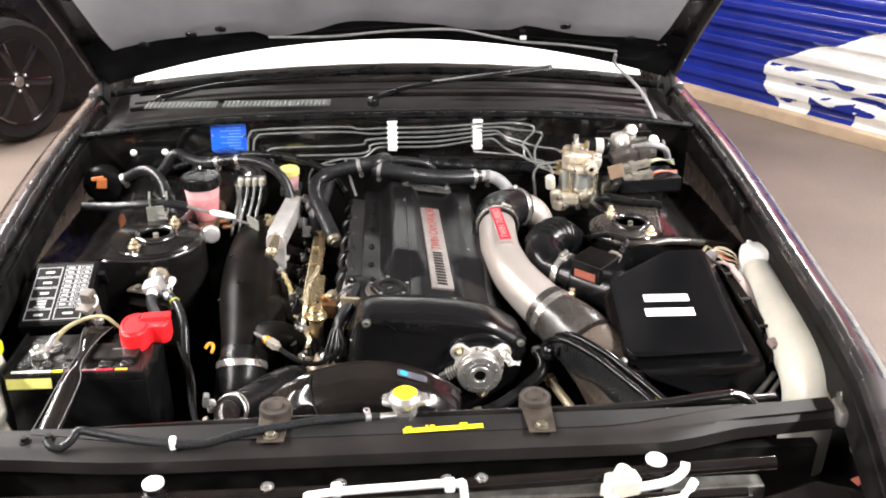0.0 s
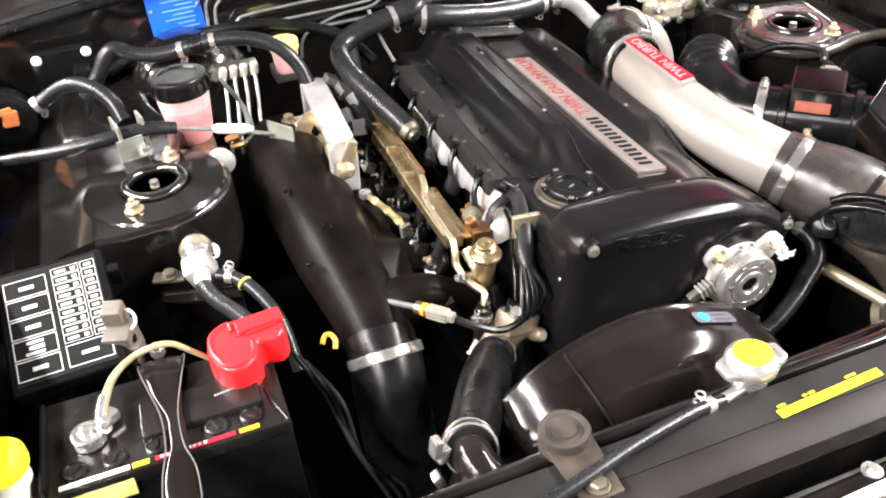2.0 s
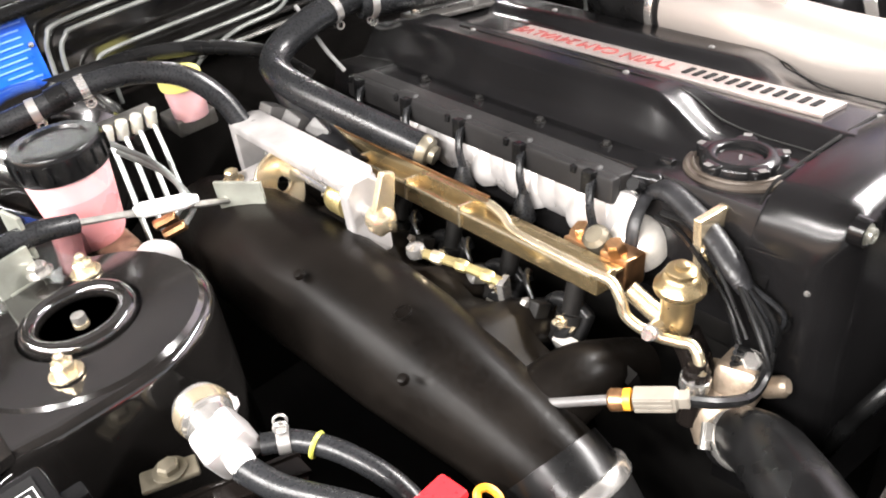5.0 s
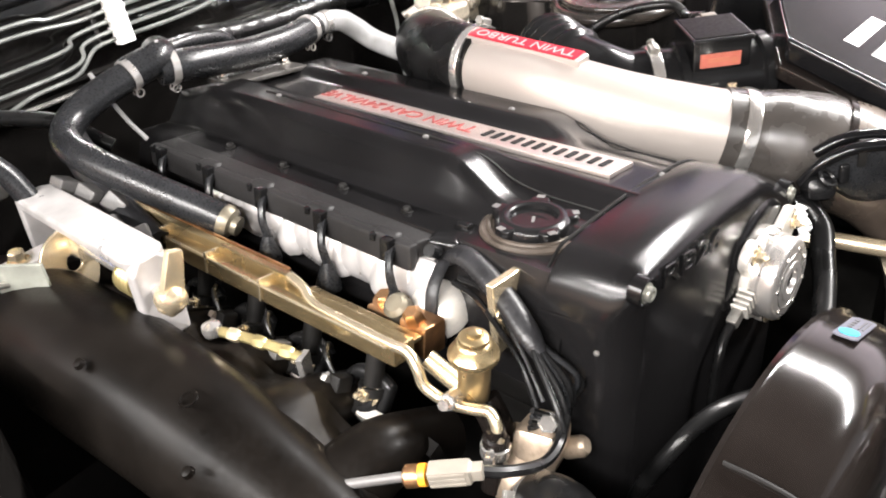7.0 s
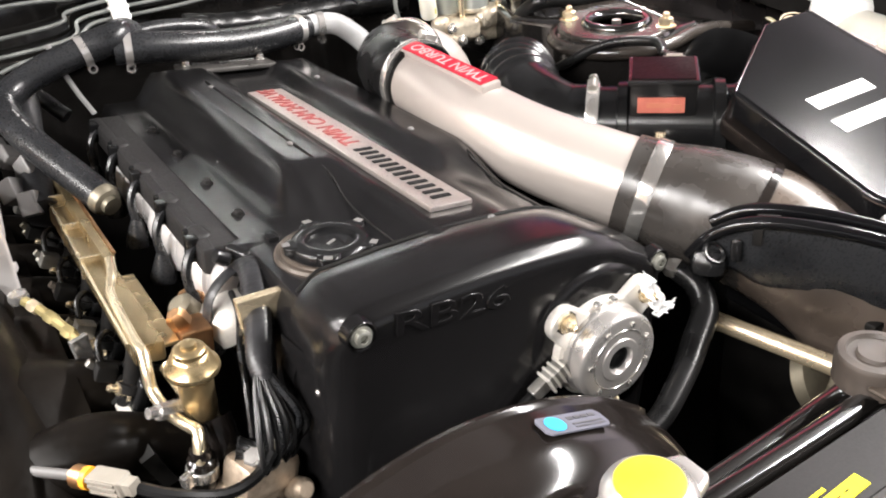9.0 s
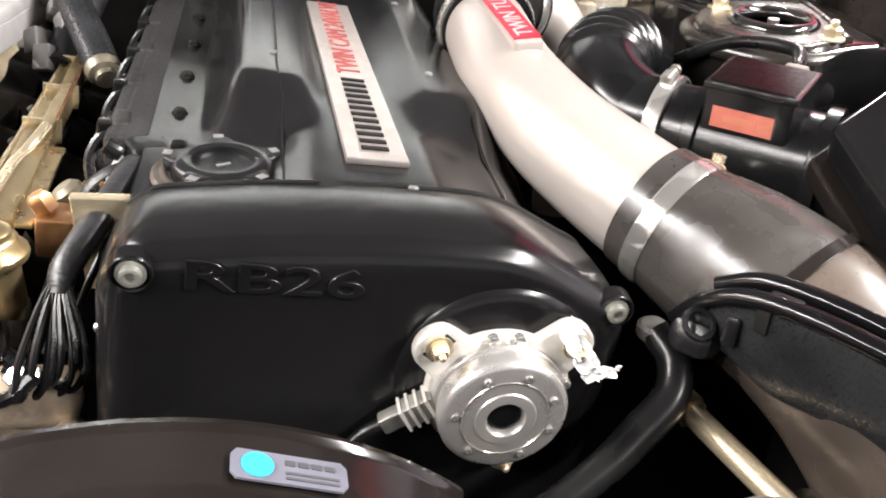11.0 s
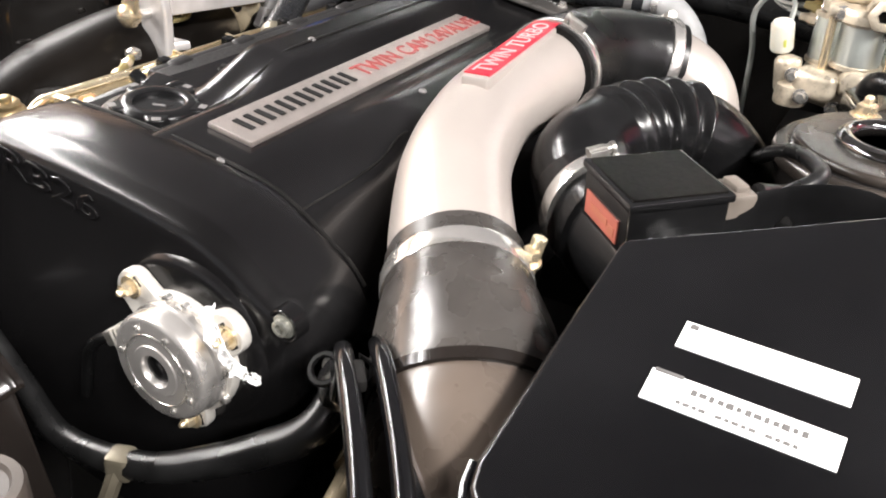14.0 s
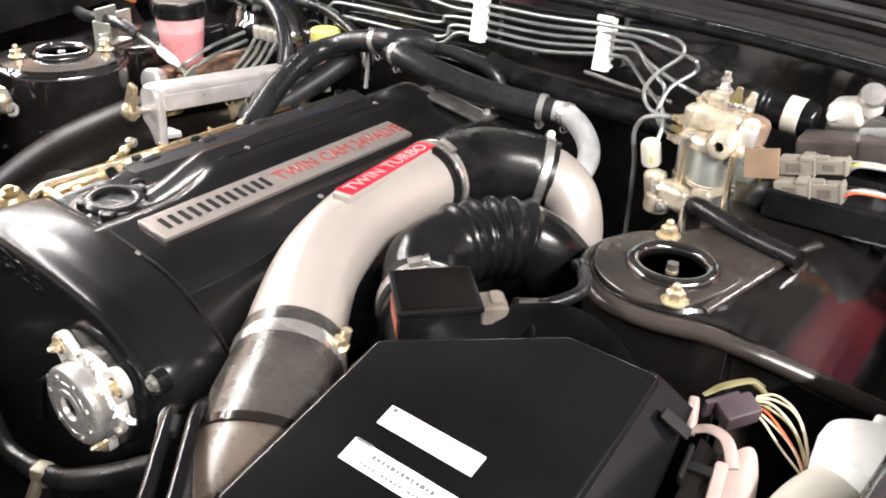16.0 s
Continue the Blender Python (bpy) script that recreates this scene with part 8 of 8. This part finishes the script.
def plate_and_pipes():
    p = thing("data_plate", (-0.41, 1.05, 0.84), "blue enamel data plate riveted to the bulkhead", "plate")
    part("plate", box(0.087, 0.002, 0.080, (-0.411, 1.0605, 0.871), (-8, 0, 1.5), 0.0004), BLUE, p)
    ink = surf("pale_blue_ink", (0.16, 0.33, 0.8), 0.5)
    for r in range(9):
        wide, off = (0.064, 0.036, 0.052, 0.030, 0.056, 0.034, 0.050, 0.028, 0.060)[r], (0, 0.008, 0, 0.010, 0.002, 0.006, 0, 0.008, 0)[r]
        part("plate_line", box(wide, 0.0010, 0.0018, (-0.405 + off, 1.0630 - 0.00105 * r, 0.902 - 0.0074 * r), (-8, 0, 1.5), 0), ink, p)
    for x in (-0.449, -0.373):
        part("rivet", lathe([(0.0035, 0), (0.003, 0.0015), (0, 0.002)], 10, pose(x, 1.0605, 0.876, 82, 0, 0)), STEEL, p)
    t = thing("brake_pipes", (0.05, 1.05, 0.82), "five thin coated brake pipes in two white clips", "pipes")

    def q(px, py, y=1.050):
        return Vector(((px - 700) * 0.00141, y, 0.908 - (py - 210) * 0.00158))

    runs = [[(438, 290), (442, 250), (447, 228), (470, 220), (610, 218), (640, 222), (690, 221)], [(450, 290), (452, 246), (460, 231), (480, 227), (605, 226), (660, 230), (690, 229)],
            [(466, 290), (468, 268), (476, 255), (500, 250), (635, 248), (652, 240), (690, 237)], [(482, 290), (484, 272), (495, 264), (640, 262), (660, 248), (690, 245)], [(545, 310), (548, 294), (560, 282), (600, 271), (645, 268), (668, 254), (690, 252)]]
    ends = [[(0.238, 1.04, 0.900), (0.280, 1.04, 0.902), (0.313, 1.035, 0.902), (0.340, 1.005, 0.905), (0.347, 1.0, 0.898), (0.344, 0.998, 0.888), (0.321, 0.99, 0.866), (0.319, 0.965, 0.855), (0.319, 0.96, 0.845), (0.326, 0.955, 0.835), (0.350, 0.93, 0.834), (0.388, 0.905, 0.843)],
            [(0.240, 1.04, 0.891), (0.273, 1.04, 0.891), (0.307, 1.035, 0.886), (0.358, 1.0, 0.890), (0.368, 1.0, 0.883), (0.365, 1.0, 0.873), (0.349, 0.975, 0.858), (0.345, 0.96, 0.843), (0.347, 0.945, 0.829), (0.360, 0.93, 0.824), (0.388, 0.905, 0.830)],
            [(0.241, 1.04, 0.882), (0.260, 1.04, 0.881), (0.283, 1.03, 0.868), (0.317, 1.0, 0.866), (0.339, 1.0, 0.857), (0.367, 0.99, 0.853), (0.394, 0.955, 0.860), (0.408, 0.93, 0.858)],
            [(0.242, 1.04, 0.872), (0.266, 1.04, 0.873), (0.289, 1.03, 0.859), (0.319, 1.0, 0.855), (0.332, 0.995, 0.845), (0.340, 0.97, 0.832), (0.352, 0.94, 0.822), (0.388, 0.905, 0.818)],
            [(0.240, 1.04, 0.861), (0.255, 1.04, 0.858), (0.284, 1.03, 0.838), (0.319, 1.0, 0.828), (0.336, 0.98, 0.826), (0.360, 0.93, 0.838), (0.375, 0.90, 0.832), (0.377, 0.888, 0.818)]]
    for i in range(5):
        left = [q(x, y, 1.050 + 0.01 * (230 - y) / 100) for x, y in runs[i]]
        mid = [q(x, 221 + 8 * i, 1.0515) for x in (700, 775)] + [Vector((0.205, 1.047, 0.8975 - 0.0105 * i))]
        right = [Vector(p) for p in ends[i]]
        part("brake_pipe", sweep(left + mid + right, 0.0027, 8, 6), TUBE, t, "thin grey-green coated pipe")
    for px in (698, 850):
        c = q(px, 234, 1.050)
        cl = part("pipe_clip", join(box(0.022, 0.016, 0.074, tuple(c), (-8, 0, 0), 0.002), box(0.026, 0.006, 0.008, (c.x, c.y - 0.006, c.z + 0.037), edge=0.002)), WHITE, t, "white plastic pipe clip")
        for i in range(5):
            part("clip_tooth", box(0.028, 0.010, 0.005, (c.x, c.y + 0.001, c.z + 0.021 - 0.0127 * i), edge=0.001), WHITE, cl)


def heater_hoses():
    h = thing("heater_hoses", (-0.45, 0.94, 0.75), "dusty black heater hoses with spring clamps", "hoses")
    a = part("heater_hose", sweep([(-0.71, 0.95, 0.79), (-0.651, 0.955, 0.806), (-0.600, 0.94, 0.832), (-0.565, 0.915, 0.832), (-0.54, 0.885, 0.815), (-0.53, 0.86, 0.79)], 0.0115, 14, 7), HOSE, h)
    b = part("heater_hose", sweep([(-0.58, 0.955, 0.80), (-0.552, 0.957, 0.83), (-0.532, 0.960, 0.858), (-0.515, 0.960, 0.866), (-0.495, 0.955, 0.856), (-0.46, 0.945, 0.848), (-0.421, 0.937, 0.851), (-0.371, 0.926, 0.859), (-0.32, 0.912, 0.857), (-0.28, 0.895, 0.842), (-0.255, 0.88, 0.812), (-0.245, 0.865, 0.78)], 0.0115, 14, 7), HOSE, h)
    spring_clamp((-0.651, 0.955, 0.806), (1, 0, 0.4), 0.0115, -90, a)
    spring_clamp((-0.421, 0.937, 0.851), (1, -0.2, 0.1), 0.0115, -90, b)
    spring_clamp((-0.371, 0.926, 0.859), (1, -0.2, 0.1), 0.0115, -90, b)
    part("hose_joiner", rod((-0.405, 0.934, 0.8535), (-0.386, 0.930, 0.8565), 0.0135, 14), RUBBER, b)
    k = thing("heater_tap", (-0.69, 0.95, 0.72), "black heater tap with orange lever", "valve")
    part("tap_body", lathe([(0.03, 0), (0.042, 0.01), (0.045, 0.04), (0.03, 0.05)], 20, pose(-0.70, 0.985, 0.795, 90, 0, 0)), PLASTIC, k)
    part("tap_lever", join(box(0.022, 0.010, 0.024, (-0.685, 0.90, 0.816), (0, 10, 20), 0.003), box(0.028, 0.010, 0.009, (-0.693, 0.90, 0.828), (0, 0, 20), 0.003)), surf("dull_orange_plastic", (0.4, 0.12, 0.03), 0.45, var=0.15, scale=60, grime=0.2), k, "dull orange lever")
    w = thing("wall_bracket", (-0.60, 1.03, 0.80), "black bulkhead bracket held by two white buttons", "bracket")
    part("bracket", join(box(0.10, 0.02, 0.05, (-0.60, 1.035, 0.832), edge=0.004), box(0.03, 0.04, 0.05, (-0.575, 1.01, 0.805), edge=0.005)), PLASTIC, w)
    for x in (-0.638, -0.562):
        part("button", lathe([(0.008, 0), (0.008, 0.003), (0.005, 0.006), (0, 0.0065)], 14, pose(x, 1.024, 0.848, 90, 0, 0)), WHITE, w, "white round button")
    c = thing("coolant_hoses", (0.0, 0.9, 0.76), "thick black coolant hoses behind the rocker cover", "hoses")
    tj = part("tee_joint", sweep([(-0.085, 0.905, 0.846), (-0.045, 0.90, 0.853), (-0.03, 0.925, 0.850), (-0.02, 0.945, 0.842)], 0.0185, 16, 6), HOSE, c)
    rh = part("right_hose", sweep([(-0.050, 0.898, 0.840), (-0.02, 0.892, 0.837), (0.03, 0.894, 0.826), (0.079, 0.902, 0.815), (0.14, 0.912, 0.807), (0.180, 0.922, 0.804), (0.208, 0.930, 0.802)], [0.0178, 0.0185, 0.0188, 0.0188, 0.0188, 0.0185, 0.016], 20, 7), HOSE, c, "thick black hose")
    lh = part("left_hose", sweep([(-0.078, 0.902, 0.847), (-0.12, 0.905, 0.838), (-0.16, 0.902, 0.825), (-0.183, 0.88, 0.814), (-0.184, 0.84, 0.803), (-0.172, 0.79, 0.788), (-0.152, 0.735, 0.768), (-0.136, 0.69, 0.752)], [0.0165, 0.0165, 0.0165, 0.0165, 0.0165, 0.0165, 0.0165, 0.016], 18, 7), HOSE, c, "thick black hose along the cover")
    part("left_hose_end", lathe([(0.0165, 0), (0.017, 0.004), (0.015, 0.010), (0.010, 0.012), (0.010, 0.018)], 16, along((-0.138, 0.694, 0.7535), (-0.126, 0.662, 0.740))), OLIVE, lh, "dull metal hose end")
    for k in range(26):
        q = k / 26
        if k % 7 != 3:
            part("print_dash", rod((-0.186 + 0.036 * q + 0.006 * (1 - q), 0.835 - 0.13 * q, 0.8200 - 0.0515 * q + 0.004 * q * (1 - q)), (-0.1848 + 0.036 * q + 0.006 * (1 - q), 0.8323 - 0.13 * q, 0.8190 - 0.0515 * q + 0.004 * q * (1 - q)), 0.0009, 6), GREY_HOSE, lh)
    spring_clamp((-0.034, 0.895, 0.839), (0.9, -0.2, -0.1), 0.0188, -90, rh)
    spring_clamp((-0.083, 0.903, 0.846), (1, 0, 0.2), 0.0172, -90, lh)
    gh = part("grey_hose", sweep([(0.202, 0.928, 0.803), (0.223, 0.932, 0.802), (0.247, 0.922, 0.799), (0.269, 0.916, 0.781), (0.282, 0.902, 0.764), (0.290, 0.868, 0.753), (0.296, 0.825, 0.745)], [0.014, 0.0145, 0.0145, 0.0145, 0.0145, 0.0145, 0.014], 16, 7), GREY_HOSE, c, "dusty grey hose")
    spring_clamp((0.192, 0.926, 0.8035), (0.9, 0.25, -0.06), 0.0180, -90, gh)
    spring_clamp((0.228, 0.931, 0.8015), (0.9, -0.15, -0.05), 0.0150, -90, gh)
    part("cable_tie", sweep([(-0.116, 0.925, 0.856), (-0.113, 0.915, 0.838), (-0.103, 0.903, 0.802), (-0.093, 0.888, 0.775)], 0.0032, 6, 5, flat=(1, 0.35)), GREY_PLASTIC, c, "grey cable tie")
    part("rear_pipe", sweep([(-0.02, 0.945, 0.842), (0.03, 0.955, 0.838), (0.08, 0.962, 0.824), (0.10, 0.965, 0.80)], 0.010, 12, 6), HOSE, c)
    lm = thing("rear_loom", (0.15, 1.0, 0.77), "black corrugated wiring conduit along the bulkhead", "wiring")
    part("conduit", sweep([(0.06, 0.985, 0.825), (0.12, 0.99, 0.812), (0.20, 1.0, 0.802), (0.30, 1.005, 0.796), (0.40, 1.0, 0.785)], 0.017, 14, 10, ribs=(0.0, 1.0, 30, 0.001)), RUBBER, lm)
    part("left_conduit", sweep([(-0.60, 1.02, 0.79), (-0.45, 1.03, 0.83), (-0.34, 1.01, 0.842), (-0.25, 0.99, 0.838), (-0.16, 0.96, 0.81), (-0.12, 0.92, 0.77)], 0.009, 12, 6), RUBBER, lm)
    part("side_loom", sweep([(-0.16, 0.93, 0.80), (-0.175, 0.86, 0.77), (-0.185, 0.80, 0.75), (-0.19, 0.74, 0.735)], 0.018, 10, 6), TAPE, lm)
    for i in range(5):
        part("loom_plug", box(0.022, 0.026, 0.02, (-0.21 + 0.012 * (i % 3), 0.86 - 0.028 * i, 0.778 - 0.008 * i), (20 * i, 30, 15 * i), 0.003), GREY_PLASTIC, lm)
    part("thin_rod", join(rod((0.20, 1.02, 0.835), (0.33, 1.03, 0.818), 0.003, 8), rod((-0.2, 1.04, 0.80), (0.40, 1.05, 0.792), 0.003, 8)), STEEL, lm)


def abs_unit():
    a = thing("brake_modulator", (0.43, 0.91, 0.66), "pale brass brake pressure modulator with unions and pipes", "modulator")
    low = part("lower_block", join(box(0.088, 0.060, 0.034, (0.440, 0.894, 0.756), (0, 8, 2), 0.010, 3), box(0.046, 0.030, 0.030, (0.418, 0.868, 0.764), (0, 0, -14), 0.009, 3), box(0.036, 0.028, 0.030, (0.470, 0.872, 0.772), (10, 0, 12), 0.009, 3), lathe([(0.016, 0), (0.017, 0.004), (0.016, 0.02), (0.010, 0.024)], 18, pose(0.396, 0.872, 0.738)), lathe([(0.015, -0.02), (0.016, 0.0), (0.012, 0.006), (0, 0.008)], 18, pose(0.452, 0.862, 0.772, 80, 0, 10)), box(0.024, 0.018, 0.048, (0.389, 0.878, 0.760), (0, -6, 8), 0.006, 2)), PALE_BRASS, a, "lumpy cast lower block")
    pale = surf("pale_plated_steel", (0.5, 0.53, 0.5), 0.3, metal=0.7, var=0.1, scale=30)
    for x, y, z, r, h in ((0.447, 0.884, 0.784, 0.0225, 0.046), (0.415, 0.905, 0.778, 0.017, 0.05), (0.478, 0.915, 0.78, 0.017, 0.046)):
        can = part("solenoid", lathe([(r * 0.93, 0), (r, 0.003), (r, h - 0.004), (r * 0.93, h)], 26, pose(x, y, z)), pale, a, "pale plated solenoid can")
        for z0 in (z - 0.002, z + h - 0.004):
            part("can_rim", lathe([(r + 0.0002, 0), (r + 0.002, 0.001), (r + 0.002, 0.005), (r + 0.0002, 0.006)], 26, pose(x, y, z0)), PALE_BRASS, can)
    part("stay_post", rod((0.478, 0.864, 0.775), (0.477, 0.864, 0.832), 0.0042, 10), GOLD, a)
    part("stay_post", rod((0.419, 0.870, 0.765), (0.418, 0.870, 0.832), 0.0042, 10), GOLD, a)
    up = part("upper_block", join(lathe([(0.025, 0), (0.031, 0.003), (0.031, 0.011), (0.027, 0.016), (0.0, 0.017)], 26, pose(0.446, 0.886, 0.827)), box(0.074, 0.030, 0.014, (0.447, 0.882, 0.835), (0, 4, 4), 0.005, 3), box(0.058, 0.040, 0.028, (0.440, 0.902, 0.856), (0, 6, 10), 0.008, 3), box(0.030, 0.028, 0.022, (0.440, 0.908, 0.876), (0, 0, -10), 0.007), lathe([(0.014, -0.01), (0.016, 0.004), (0.016, 0.022), (0.011, 0.026), (0, 0.027)], 18, pose(0.417, 0.898, 0.842)), lathe([(0.017, -0.012), (0.018, 0.016), (0.015, 0.020)], 20, pose(0.462, 0.880, 0.842, 90, 0, 0)), lathe([(0.012, 0), (0.013, 0.012), (0.009, 0.016), (0, 0.017)], 16, pose(0.420, 0.925, 0.862))), PALE_BRASS, a, "lumpy cast upper block")
    part("bright_boss", join(box(0.022, 0.020, 0.026, (0.481, 0.885, 0.850), (8, 6, 12), 0.005), lathe([(0.009, 0), (0.009, 0.008), (0.006, 0.010), (0, 0.010)], 6, pose(0.484, 0.884, 0.861))), ALLOY, a, "bright cast boss")
    part("brown_cap", lathe([(0.017, 0), (0.019, 0.003), (0.019, 0.022), (0.016, 0.027), (0.009, 0.029), (0, 0.029)], 24, pose(0.473, 0.920, 0.834, 0, 8, 0)), BROWN_CAP, a, "dull brown round cap")
    part("face_port", lathe([(0.015, 0), (0.015, 0.008), (0.012, 0.010), (0.0065, 0.010), (0.006, 0.002), (0, 0.002)], 6, pose(0.463, 0.860, 0.841, 84, 0, 0)), PALE_BRASS, up, "hexagonal port with a dark hole")
    part("port_hole", lathe([(0.006, 0.0035), (0, 0.0035)], 12, pose(0.463, 0.860, 0.841, 84, 0, 0)), DARK, up)
    part("top_nipple", lathe([(0.010, 0), (0.010, 0.006), (0.007, 0.007), (0.005, 0.013), (0.0068, 0.015), (0.0068, 0.018), (0.004, 0.021), (0.0045, 0.026), (0, 0.027)], 8, pose(0.436, 0.915, 0.882)), STEEL, a)
    for i, (x, y, z, tilt) in enumerate(((0.404, 0.905, 0.843, -88), (0.404, 0.905, 0.830, -88), (0.402, 0.905, 0.818, -88), (0.414, 0.925, 0.852, -30), (0.455, 0.900, 0.878, 10), (0.462, 0.926, 0.868, 14))):
        un = part("union", lathe([(0.0072, 0), (0.0072, 0.010), (0.005, 0.013), (0.004, 0.020)], 6, pose(x, y, z, 0, tilt, 0)), (GOLD, OLIVE_GOLD, PALE_BRASS)[i % 3], a, "hexagonal pipe union")
        part("union_collar", lathe([(0.0088, -0.001), (0.0088, 0.002), (0.008, 0.003)], 14, pose(x, y, z, 0, tilt, 0)), STEEL, un)
    for x, y, z, h in ((0.375, 0.886, 0.786, 0.032), (0.388, 0.880, 0.748, 0.036)):
        plug = part("side_plug", lathe([(0.010, 0), (0.0118, 0.003), (0.0118, h - 0.004), (0.009, h), (0, h + 0.001)], 14, pose(x, y, z, 8, -8, 0)), PALE_BRASS if z < 0.77 else BOTTLE, a, "milky side plug")
        if z > 0.77:
            part("plug_mark", box(0.004, 0.002, 0.008, (x + 0.003, y - 0.0115, z + 0.010), (8, -8, 0), 0.0008), WIRE_GREEN, plug, "yellow paint mark")
    for x, y, z in ((0.408, 0.856, 0.752), (0.440, 0.862, 0.744), (0.478, 0.856, 0.770), (0.395, 0.862, 0.770), (0.425, 0.868, 0.836)):
        part("block_bolt", hexbolt(pose(x, y, z, 90, 0, 0), 0.0055, 0.006, 0.008), STEEL, a)
    part("loop_pipe", sweep([(0.398, 0.91, 0.842), (0.372, 0.91, 0.840), (0.350, 0.91, 0.834), (0.340, 0.91, 0.824), (0.336, 0.91, 0.806), (0.342, 0.91, 0.77), (0.344, 0.91, 0.70), (0.345, 0.91, 0.62)], 0.003, 8, 7), TUBE, a)
    part("olive_tab", box(0.022, 0.003, 0.036, (0.501, 0.852, 0.792), (-12, 0, 10), 0.001), OLIVE, a, "dark olive metal tab")
    part("front_hose", sweep([(0.49, 0.87, 0.735), (0.47, 0.81, 0.775), (0.475, 0.775, 0.802), (0.50, 0.76, 0.805), (0.55, 0.745, 0.80), (0.60, 0.73, 0.80)], 0.010, 12, 7), RUBBER, a, "black hose over the tower")
    part("modulator_stand", box(0.08, 0.07, 0.30, (0.43, 0.91, 0.56), edge=0.004), DARK, a)
    w = thing("wiper_motor", (0.56, 1.0, 0.80), "black wiper motor with silver gear case", "motor")
    ax = along((0.449, 0.972, 0.862), (0.54, 0.972, 0.856))
    part("motor_can", lathe([(0.010, 0), (0.017, 0.003), (0.021, 0.010), (0.021, 0.075), (0.018, 0.080)], 26, ax), PLASTIC, w)
    for k in range(3):
        part("can_rib", ring(0.0212, 0.0012, ax @ pose(0, 0, 0.012 + 0.007 * k), 26, 6), PLASTIC, w)
    part("motor_label", lathe([(0.0213, 0.046), (0.0217, 0.047), (0.0217, 0.064), (0.0213, 0.065)], 26, ax), BOTTLE, w, "cream label band")
    part("gear_case", join(box(0.040, 0.044, 0.032, (0.560, 0.978, 0.874), (0, -14, 0), 0.010, 3), box(0.022, 0.034, 0.024, (0.582, 0.976, 0.888), (0, -30, 10), 0.008), lathe([(0.006, 0), (0.006, 0.02)], 10, pose(0.552, 0.955, 0.872, 70, 0, 0))), ALLOY, w)
    for x, y, z in ((0.582, 0.966, 0.902), (0.645, 0.985, 0.868)):
        part("case_cap", lathe([(0.0145, -0.02), (0.015, 0.0), (0.013, 0.004), (0, 0.005)], 22, pose(x, y, z, 50, 0, 10)), MACHINED, w, "round bright cap")
    part("motor_bracket", join(box(0.10, 0.04, 0.008, (0.60, 0.985, 0.838), edge=0.002), box(0.14, 0.02, 0.05, (0.60, 1.03, 0.835), edge=0.003)), DULL, w)
    part("motor_lead", sweep([(0.585, 0.955, 0.86), (0.625, 0.93, 0.875), (0.66, 0.935, 0.862), (0.68, 0.96, 0.83)], 0.008, 10, 6), GREY_HOSE, w)
    c = thing("plug_cluster", (0.585, 0.85, 0.79), "cluster of beige wiring plugs on a dark box", "connector")
    part("dark_box", box(0.15, 0.09, 0.036, (0.60, 0.872, 0.808), (0, 0, 5), 0.006), PLASTIC, c)
    part("relay_box", join(box(0.092, 0.045, 0.026, (0.572, 0.935, 0.848), (0, -10, 3), 0.005), box(0.030, 0.047, 0.030, (0.605, 0.935, 0.854), (0, -10, 3), 0.004)), surf("dull_brown_grey_plastic", (0.042, 0.034, 0.031), 0.42, var=0.2, scale=30, grime=0.1), c, "dull brown-grey relay box")
    for i, (at, hi) in enumerate((((0.565, 0.852, 0.850), 0.018), ((0.570, 0.836, 0.828), 0.023))):
        pm = Matrix.Translation(at) @ pose(0, 0, 0, 0, -13, 3)
        pl = part("plug", put(join(box(0.036, 0.020, hi, (-0.016, 0, 0), edge=0.002), box(0.034, 0.017, hi * 0.86, (0.018, 0, 0), edge=0.002), box(0.012, 0.022, 0.005, (-0.006, 0, hi * 0.5), edge=0.001), box(0.020, 0.006, 0.006, (0.006, -0.004, hi * 0.5), edge=0.0015), box(0.003, 0.021, hi * 1.05, (0.002, 0, 0), edge=0.001), box(0.003, 0.019, hi * 0.95, (0.032, 0, 0), edge=0.001)), pm), CONNECTOR, c, "beige plug")
        part("plug_slot", put(join(box(0.014, 0.0008, hi * 0.5, (-0.018, -0.0102, 0), edge=0), box(0.012, 0.0008, hi * 0.4, (0.016, -0.0087, 0), edge=0)), pm), RELAY, pl)
        for k in range(3):
            part("plug_wire", sweep([pm @ Vector((0.034, 0.005 * (k - 1), 0.003 * (k - 1))), pm @ Vector((0.046, 0.006 * (k - 1), 0.002)), pm @ Vector((0.068, 0.008 + 0.004 * k, -0.006)), pm @ Vector((0.10, 0.018, -0.018 - 0.006 * k))], 0.0017, 6, 5), ((GREY_HOSE, WIRE_GREEN, GREY_HOSE), (WIRE_RED, GREY_HOSE, RUBBER))[i][k], pl)
        for k in range(2):
            part("plug_wire", sweep([pm @ Vector((-0.034, 0.004 * k, 0)), pm @ Vector((-0.046, 0.006 * k - 0.006, -0.004)), pm @ Vector((-0.056, 0.0, -0.02)), pm @ Vector((-0.05, 0.012, -0.04))], 0.0017, 6, 5), (WIRE_GREEN, RUBBER)[k], pl)
    part("brown_tab", box(0.036, 0.004, 0.032, (0.517, 0.834, 0.844), (-14, -12, 6), 0.001), TAN_TAB, c, "tan-brown flat tab")
    part("plug_loom", sweep([(0.545, 0.842, 0.812), (0.528, 0.835, 0.815), (0.518, 0.842, 0.80), (0.522, 0.87, 0.785)], 0.011, 10, 6), TAPE, c)
    part("cluster_foot", box(0.08, 0.05, 0.04, (0.60, 0.87, 0.79), edge=0.004), DARK, c)


brake_gear()
plate_and_pipes()
heater_hoses()
abs_unit()
